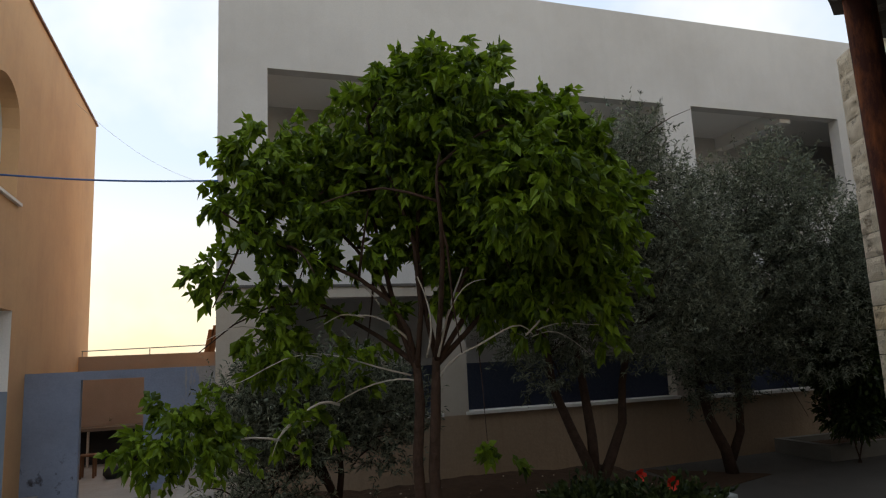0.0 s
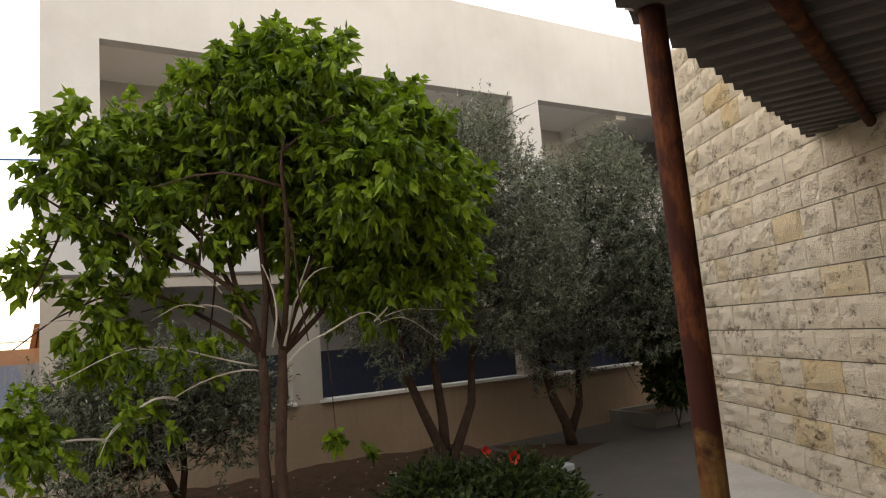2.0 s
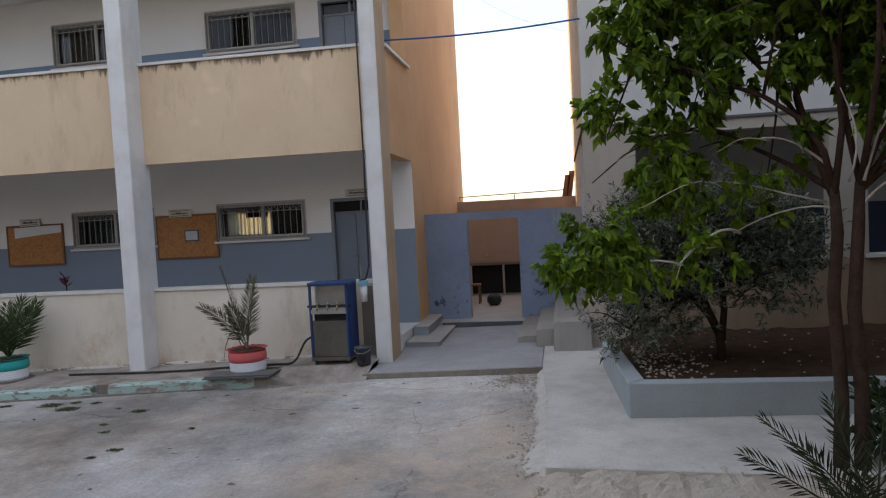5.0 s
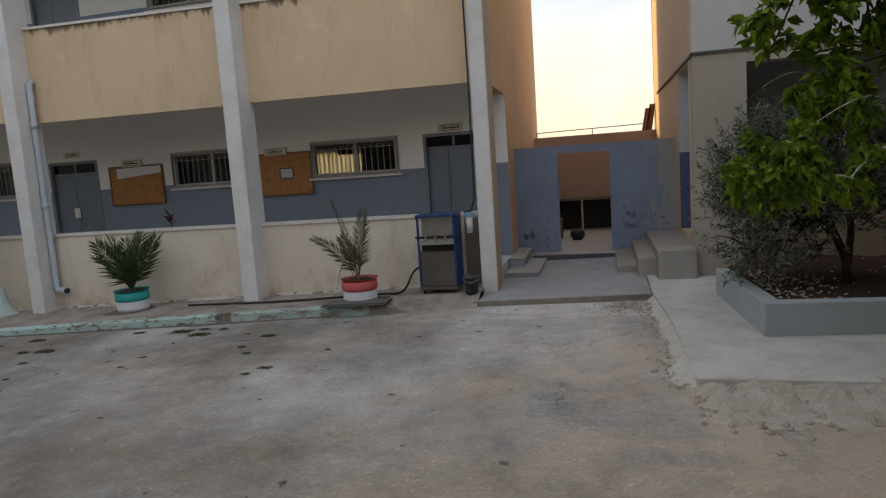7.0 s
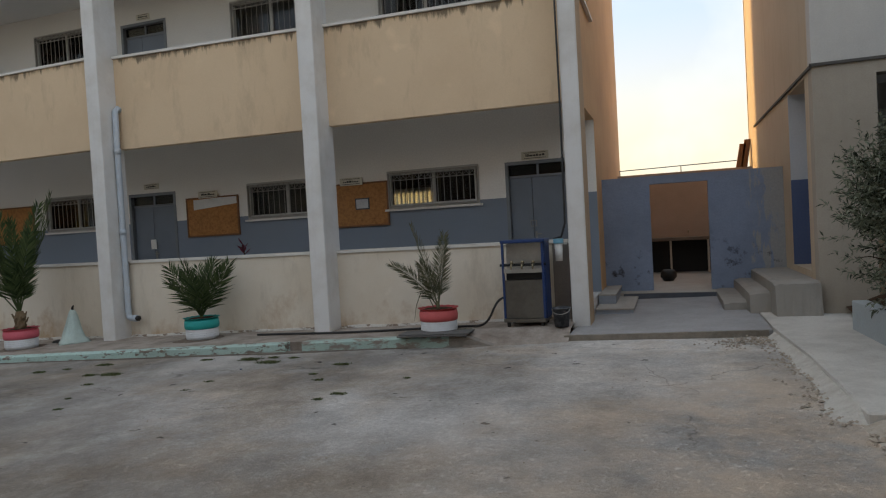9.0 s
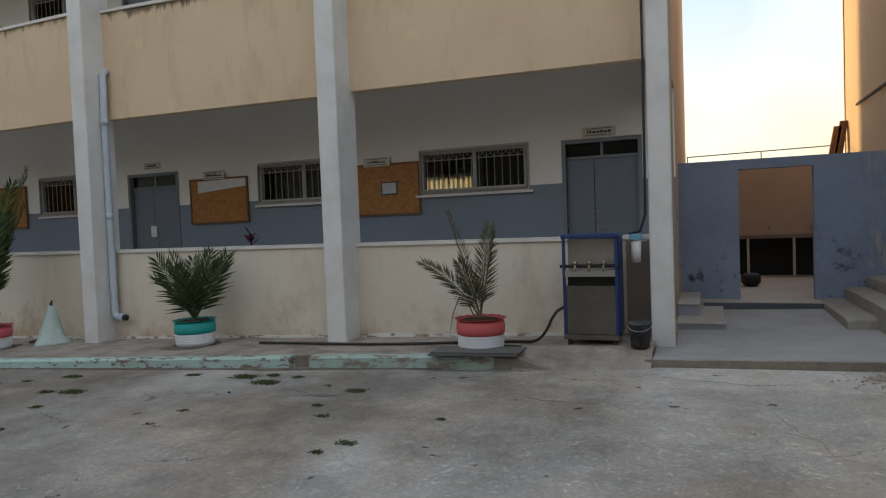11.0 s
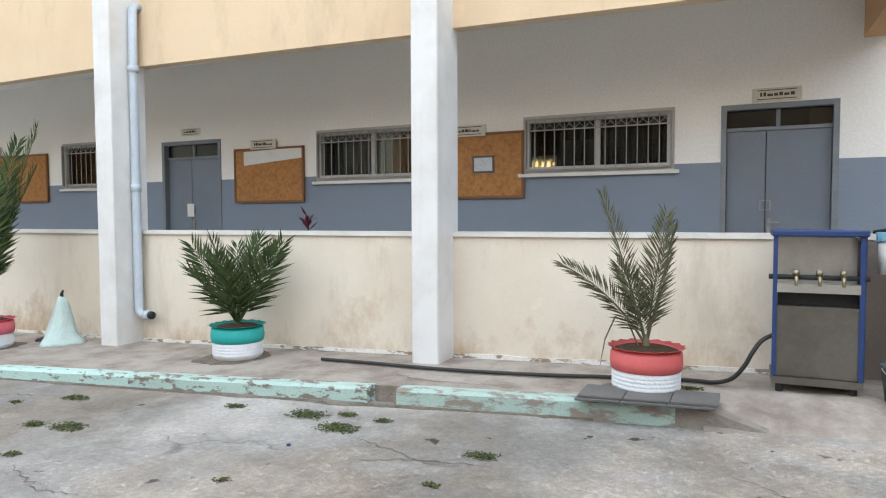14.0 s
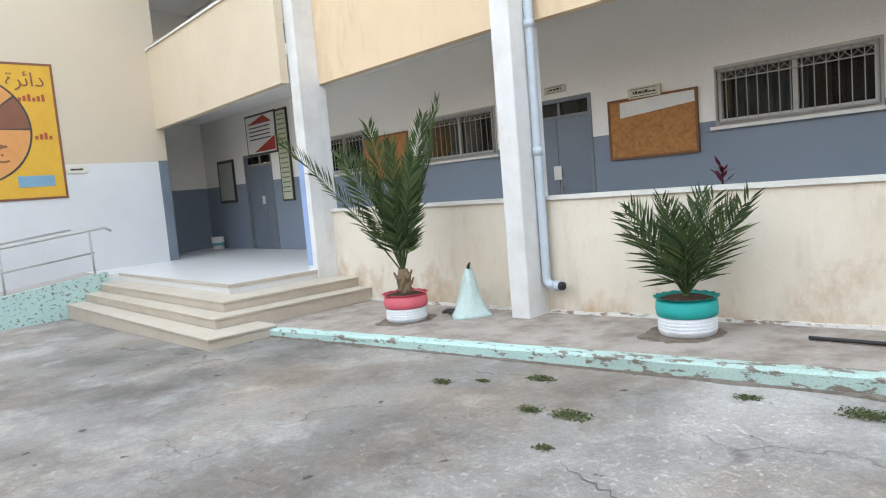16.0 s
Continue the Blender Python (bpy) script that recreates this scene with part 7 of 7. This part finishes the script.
def olive(at, label, stems, lobes, seed, density=1000, size=0.078):
    rnd = np.random.default_rng(seed)
    t = thing("olive_tree", at, label, "tree", "olive trees in the garden")
    bm = bmesh.new()
    x, y, z = at
    for pts, r in stems:
        tube(bm, [(x + a, y + b, z + c) for a, b, c in pts], [r * (1 - 0.13 * k) for k in range(len(pts))], 9)
    tops = [Vector((x + p[-1][0], y + p[-1][1], z + p[-1][2])) for p, r in stems]
    for lx, ly, lz, lr, q in lobes:
        b = Vector((x + lx, y + ly, z + lz))
        a = min(tops, key=lambda v: (v - b).length)
        p = limb(bm, a, b, 0.04, 0.01, rnd)
        for k in (4, 5, 6, 7):
            limb(bm, p[k], p[k] + Vector(rnd.normal(size=3)) * lr * 0.7, 0.012, 0.003, rnd, steps=4)
    part("trunk", bm, BARK, t, "dark gnarled trunk with limbs", smooth=True)
    rows = [(x + a, y + b, z + c, r, 0.9, q) for a, b, c, r, q in lobes]
    P, D = sprigs(rnd, rows, density * 0.68, 26, 0.36, np.array([0, 0, 0.45]), -0.2)
    leaves("crown", P, D, size, size * 0.24, OLIVE, t, rnd, 0.2, "narrow grey-green leaves")


def bush(at, label, lobes, seed, material, name="hedge", size=0.1, density=620):
    rnd = np.random.default_rng(seed)
    t = thing(name, at, label, "bush")
    for x, y, z, r, q in lobes:
        for k in range(2):
            bm = bmesh.new()
            low = at[2] + 0.9 if name == "shrub" and z - at[2] > 1.2 else at[2] - 0.03
            limb(bm, (x + rnd.normal() * 0.05, y + rnd.normal() * 0.05, low), (x + rnd.normal() * r * 0.4, y + rnd.normal() * r * 0.4, z), 0.015, 0.005, rnd, steps=4)
            part("stem", bm, BARK, t)
    P, D = cloud(rnd, [(x, y, z, r, 0.8, q) for x, y, z, r, q in lobes], density, 0.06, 9)
    keep = P[:, 2] > at[2] + 0.02
    leaves("foliage", P[keep], D[keep] + np.array([0, 0, 0.9]), size, size * 0.5, material, t, rnd, 0.2)
    return t


broad_tree()
olive((2.65, 8.05, 0.5), "small olive tree with a forked trunk in the planter",
      [([(0, 0, -0.05), (-0.02, 0, 0.3), (-0.18, 0, 0.7), (-0.3, 0, 1.0)], 0.06), ([(0, 0, 0.25), (0.05, 0.05, 0.6), (0.03, 0.05, 1.0)], 0.045), ([(-0.02, 0, 0.3), (-0.15, -0.05, 0.55), (-0.35, -0.1, 0.8)], 0.04)],
      [(-0.9, 0, 1.42, .45, 2.4), (-0.4, 0.1, 1.6, .45, 2.2), (-1.05, -0.1, 1.0, .42, 2.2), (0.2, 0.2, 1.45, .5, 2.0), (0.65, 0.1, 1.3, .45, 2.0), (-0.5, 0, 1.15, .5, 2.0), (-1.1, -0.25, 0.45, .35, .9), (0.5, 0.0, 0.85, .35, .9), (-0.65, -0.1, 0.55, .35, .8)], 21)
olive((6.15, 7.95, 0.5), "spreading olive tree with three bare lower stems",
      [([(0, 0, -0.05), (-0.05, 0, 0.35), (-0.3, 0, 0.9), (-0.55, 0, 1.5), (-0.6, 0, 2.1)], 0.09), ([(0, 0, 0.2), (0, 0, 0.8), (-0.05, 0.05, 1.5), (-0.1, 0.1, 2.2)], 0.08), ([(0, 0, 0), (0.25, 0, 0.45), (0.5, 0, 0.95), (0.55, 0, 1.5), (0.75, 0, 2.2)], 0.085)],
      [(0.5, -0.4, 4.55, .6, .9), (0.0, -0.2, 4.0, .8, 1), (0.9, -0.5, 3.9, .75, 1), (-0.6, 0, 3.4, .8, 1), (0.3, 0, 3.2, .9, 1), (1.2, -0.6, 3.1, .75, 1), (-0.9, 0.1, 2.5, .65, 1), (0.0, 0.1, 2.4, .7, 1), (0.9, -0.3, 2.4, .7, 1), (-0.5, 0.1, 1.75, .4, .8), (1.5, -0.7, 2.5, .5, 1), (0.75, -0.5, 4.9, .3, 1.2)], 22)
olive((9.45, 9.1, 0.3), "dense dark olive tree in a soil pit",
      [([(0, 0, -0.05), (-0.1, 0, 0.4), (-0.35, 0, 0.9), (-0.5, 0, 1.5)], 0.11), ([(0, 0, 0.25), (0.2, -0.05, 0.7), (0.25, -0.05, 1.3), (0.3, 0, 1.8)], 0.08)],
      [(0.5, -0.9, 4.6, .75, .9), (-0.3, -0.5, 4.2, .8, 1), (1.0, -1.2, 3.9, .8, 1), (0.3, -0.6, 3.4, 1.0, 1), (-0.6, -0.2, 3.2, .85, 1), (1.3, -1.4, 2.9, .8, 1), (0.3, -0.3, 2.4, .9, 1), (-0.5, 0, 2.2, .75, 1), (1.0, -0.9, 2.1, .7, 1), (1.8, -1.6, 3.5, .5, 1), (-0.2, -0.1, 1.5, .5, .8), (0.8, -0.8, 5.1, .35, 1)], 23)
bush((11.7, 8.6, 0.3), "tall dark shrub behind the olive tree", [(11.7, 8.6, 1.3, .55, 1), (11.9, 8.45, 1.7, .5, 1), (11.5, 8.4, 2.2, .8, 1), (12.2, 8.2, 2.6, .8, 1), (11.8, 8.4, 3.4, .8, 1), (12.6, 8.0, 3.3, .7, 1), (11.2, 8.5, 2.8, .6, 1), (12.2, 8.0, 4.2, .6, 1)], 24, HEDGE, "shrub", 0.12, 800)
hed = [(2.9 + 0.32 * k, 5.75 - 0.03 * k + 0.12 * math.sin(k * 2.1), 0.55 + 0.07 * math.sin(k * 1.7), 0.36 + 0.05 * math.sin(k * 2.9), 1.0) for k in range(2, 5)] + [(4.5 + 0.3 * k, 5.62 + 0.15 * math.sin(k * 1.3), 0.72 + 0.06 * math.sin(k * 2.3), 0.46 + 0.04 * math.sin(k), 1.0) for k in range(6)] + [(4.7 + 0.4 * k, 5.2, 0.6, 0.38, 1.0) for k in range(4)]
bush((4.6, 5.6, 0.2), "low dark green clipped hedge with a few blooms", hed, 25, HEDGE)
FLOWER = surface("scarlet_petal", (0.7, 0.03, 0.01), (0.5, 0.02, 0.01), 0.6, scale=30, bump=0)
for x, y, z in ((5.5, 5.94, 1.16), (5.56, 5.49, 1.15)):
    f = thing("hibiscus_flower", (x, y, z), "scarlet hibiscus bloom on the hedge", "flower", "hibiscus blooms")
    for k in range(5):
        bm = bmesh.new()
        a = 2 * math.pi * k / 5
        d = Vector((math.cos(a) * 0.8, -0.55, math.sin(a) * 0.8)).normalized()
        sd = d.cross(Vector((0, 1, 0))).normalized()
        o = Vector((x, y, z))
        v = [bm.verts.new(o + p) for p in (Vector((0, 0.03, 0)), d * 0.04 + sd * 0.03, d * 0.085 + sd * 0.022, d * 0.085 - sd * 0.022, d * 0.04 - sd * 0.03)]
        bm.faces.new(v)
        part("petal", bm, FLOWER, f)
    bm = bmesh.new(); tube(bm, [(x, y + 0.03, z), (x, y - 0.08, z)], 0.006, 5); part("stamen", bm, RED, f)
    bm = bmesh.new(); tube(bm, [(x, y + 0.03, z), (x + 0.02, y + 0.05, z - 0.25)], 0.004, 5); part("stem", bm, BARK, f)

# soil pit, box planter, debris
bm = bmesh.new()
prism(bm, [(8.2, 8.2), (10.6, 8.9), (11.0, 10.0), (8.4, 10.1)], 0.1, 0.325)
structure("soil_pit", bm, SOIL, "bare soil patch round the olive trunk", "soil")
s = thing("box_planter", (12.6, 9.4, 0.25), "low square concrete planter filled with soil", "planter")
part("rim", boxes((11.4, 14.0, 8.9, 9.05, 0.2, 0.62), (11.4, 14.0, 10.0, 10.15, 0.2, 0.62), (11.4, 11.55, 9.05, 10.0, 0.2, 0.62), (13.85, 14.0, 9.05, 10.0, 0.2, 0.62)), surface("dark_old_concrete", (0.15, 0.14, 0.12), (0.09, 0.08, 0.065), 0.9, scale=3), s)
part("soil", boxes((11.55, 13.85, 9.05, 10.0, 0.2, 0.52)), SOIL, s)
s = thing("basin", (3.82, 10.3, 1.55), "white basin standing on the gallery sill", "basin")
bm = bmesh.new(); lathe(bm, [(0, 0.0), (0.15, 0.0), (0.24, 0.2), (0.25, 0.2), (0.16, 0.02), (0, 0.02)], 18, (3.82, 10.42, 1.552)); part("bowl", bm, PAPER, s, smooth=True)
s = thing("garden_hose", (5.4, 8.0, 0.55), "pale looped garden hose on the soil", "hose")
bm = bmesh.new(); tube(bm, [(6.0, 7.7, 0.53), (5.6, 7.6, 0.56), (5.35, 7.75, 0.62), (5.3, 8.0, 0.66), (5.5, 8.25, 0.6), (5.9, 8.35, 0.56), (6.4, 8.5, 0.54)], 0.012, 6); part("tube", bm, TWIG, s, smooth=True)

WEED = leaf_mat("yard_weed", (0.03, 0.04, 0.016), (0.13, 0.15, 0.055), 0.2)
wr = np.random.default_rng(8)
SPOTS = [(-9.07, 7.74, .2), (-9.5, 7.45, .1), (-9.84, 7.25, .16), (-8.65, 7.05, .16), (-8.3, 7.1, .24), (-8.1, 6.52, .11), (-11.9, 7.92, .08), (-7.41, 8.04, .15), (-6.64, 8.05, .26), (-6.33, 8.16, .13), (-6.21, 7.84, .26), (-5.96, 8.12, .11),
         (-4.94, 7.66, .17), (-4.81, 6.79, .1), (-6.3, 6.69, .11), (-6.3, 6.26, .08), (-4.33, 5.94, .08), (-4.2, 6.17, .12), (-5.05, 7.1, .08), (-6.69, 8.42, .1), (-7.34, 5.4, .07), (-7.67, 5.84, .06), (-3.7, 6.89, .06), (-3.75, 9.3, .16)]
P, D = [], []
for x, y, r in SPOTS:
    r *= 0.68
    n = int(16000 * r * r) + 60
    q = np.clip(wr.normal(size=(n, 2)), -1.9, 1.9) * r * np.array([0.5, 0.3])
    P.append(np.stack([x + q[:, 0], y + q[:, 1], np.array([(terrace(x) if x > -4 and y > 8.9 else yard(x, y)) + 0.006] * n)], 1))
    D.append(wr.normal(size=(n, 3)) * np.array([1, 1, 0.12]) + np.array([0, 0, 0.16]))
weeds = new("weeds")
tagged(weeds, "flat patches of dry weeds and moss on the yard", "weeds", kind="stuff")
bpy.context.view_layer.update()
leaves("weed_leaves", np.concatenate(P), np.concatenate(D), 0.025, 0.011, WEED, weeds, wr, 0.1)

# cracks in the concrete, and thin cement patches with ragged edges
def surface_z(x, y):
    return terrace(x) if y > kerb_line(x) + 0.1 and x < -3.6 else yard(x, y) + 0.012 * noise.noise((x * 0.7, y * 0.7, 0))


CRACK = surface("dirt_in_cracks", (0.13, 0.112, 0.095), (0.07, 0.058, 0.048), 0.95, scale=9)
CRACKS = (((-6.6, 9.15), (-6.38, 9.07), (-6.06, 8.9), (-5.59, 8.88), (-5.2, 8.93)), ((-5.4, 8.7), (-4.9, 8.7), (-4.5, 8.83)), ((-5.7, 7.3), (-5.34, 7.43), (-4.95, 7.46)),
          ((-10.4, 7.3), (-9.77, 7.61), (-9.14, 7.76)), ((-2.34, 8.55), (-2.03, 8.73), (-1.8, 8.85)), ((-2.1, 8.6), (-1.57, 8.49), (-1.15, 8.4), (-0.6, 8.47)), ((-5.95, 7.69), (-5.35, 7.46), (-4.75, 7.51)),
          ((-3.4, 7.9), (-3.0, 7.6), (-2.4, 7.55)), ((-7.9, 6.4), (-7.3, 6.15), (-6.9, 6.2)))
cr = random.Random(17)
for line in CRACKS:
    verts, faces = [], []
    path = []
    for (xa, ya), (xb, yb) in zip(line, line[1:]):
        n = max(3, int(math.hypot(xb - xa, yb - ya) / 0.05))
        path += [(xa + (xb - xa) * k / n, ya + (yb - ya) * k / n) for k in range(n)]
    for k, (x, y) in enumerate(path):
        w = 0.0045 * math.sin(math.pi * min(1, (k + 0.5) / len(path))) * cr.uniform(0.5, 1.5) + 0.0015
        x, y = x + cr.gauss(0, 0.008), y + cr.gauss(0, 0.014)
        verts += [(x, y - w, surface_z(x, y) + 0.006), (x, y + w, surface_z(x, y) + 0.006)]
    faces = [(2 * k, 2 * k + 2, 2 * k + 3, 2 * k + 1) for k in range(len(path) - 1)]
    tagged(mesh_object("crack", verts, faces, CRACK, None), "dark dirt-filled crack in the old concrete", "crack", kind="structure")
# crumbled edges and pebbles of the yard
rr = random.Random(12)
verts, faces = [], []
def pebble(x, y, z, r):
    k = len(verts)
    for dx, dy, dz in ((1, 0, 0), (0, 1, 0), (-1, 0, 0), (0, -1, 0), (0, 0, 0.7), (0, 0, -0.4)):
        verts.append((x + r * dx * rr.uniform(0.6, 1.2), y + r * dy * rr.uniform(0.6, 1.2), z + r * dz * rr.uniform(0.6, 1.2)))
    for a in range(4):
        faces.append((k + a, k + (a + 1) % 4, k + 4)); faces.append((k + (a + 1) % 4, k + a, k + 5))
for _ in range(500):
    x = rr.uniform(0.5, 3.6); y = 5.2 - abs(rr.gauss(0, 0.35)); pebble(x, y, yard(x, y) + 0.012, rr.uniform(0.008, 0.045))
for _ in range(200):
    y = rr.uniform(5.3, 8.6); x = 0.42 - abs(rr.gauss(0, 0.12)) + (8.6 - y) * 0.03; pebble(x, y, yard(x, y) + 0.008, rr.uniform(0.006, 0.03))
for _ in range(260):
    x = rr.gauss(0.1, 0.22); y = rr.gauss(8.72, 0.16); pebble(min(x, 0.42), min(y, 9.0), yard(x, y) + 0.008 + 0.07 * rr.random() * math.exp(-((x - 0.15) ** 2 + (y - 8.75) ** 2) / 0.06), rr.uniform(0.006, 0.028))
for _ in range(500):
    x = rr.uniform(-10, 1.5); y = rr.uniform(2.5, 8.3); pebble(x, y, yard(x, y) + 0.004, rr.uniform(0.004, 0.012))
for _ in range(90):
    x = rr.uniform(1.6, 7.4); y = rr.uniform(6.95, 10.0); pebble(x, y, 0.52, rr.uniform(0.008, 0.026))
for _ in range(220):
    x = 1.62 + abs(rr.gauss(0, 0.4)); y = rr.uniform(7.0, 8.9); pebble(x, y, 0.53 + 0.03 * rr.random(), rr.uniform(0.008, 0.03))
tagged(mesh_object("rubble", verts, faces, surface("pale_rubble", (0.4, 0.34, 0.27), (0.25, 0.2, 0.15), 0.95, scale=9), None), "crumbled concrete and pebbles lying about", "rubble", kind="stuff")
s = tagged(part("bottle_cap", (lambda b: (lathe(b, [(0, 0), (0.016, 0), (0.015, 0.012), (0, 0.013)], 12, (-6.32, 7.37, yard(-6.3, 7.4) + 0.004)), b)[1])(bmesh.new()), BLUE), "small blue bottle cap on the concrete", "bottle cap")
# far trees beyond the alley
bush((-7.2, 60, 0), "distant round tree beyond the wall", [(-7.6, 60, 2.3, 0.7, 1), (-6.9, 60, 2.4, 0.6, 1), (-7.2, 60, 2.8, 0.6, 1)], 31, HEDGE, "far_tree", 0.3, 60)

build_stones()
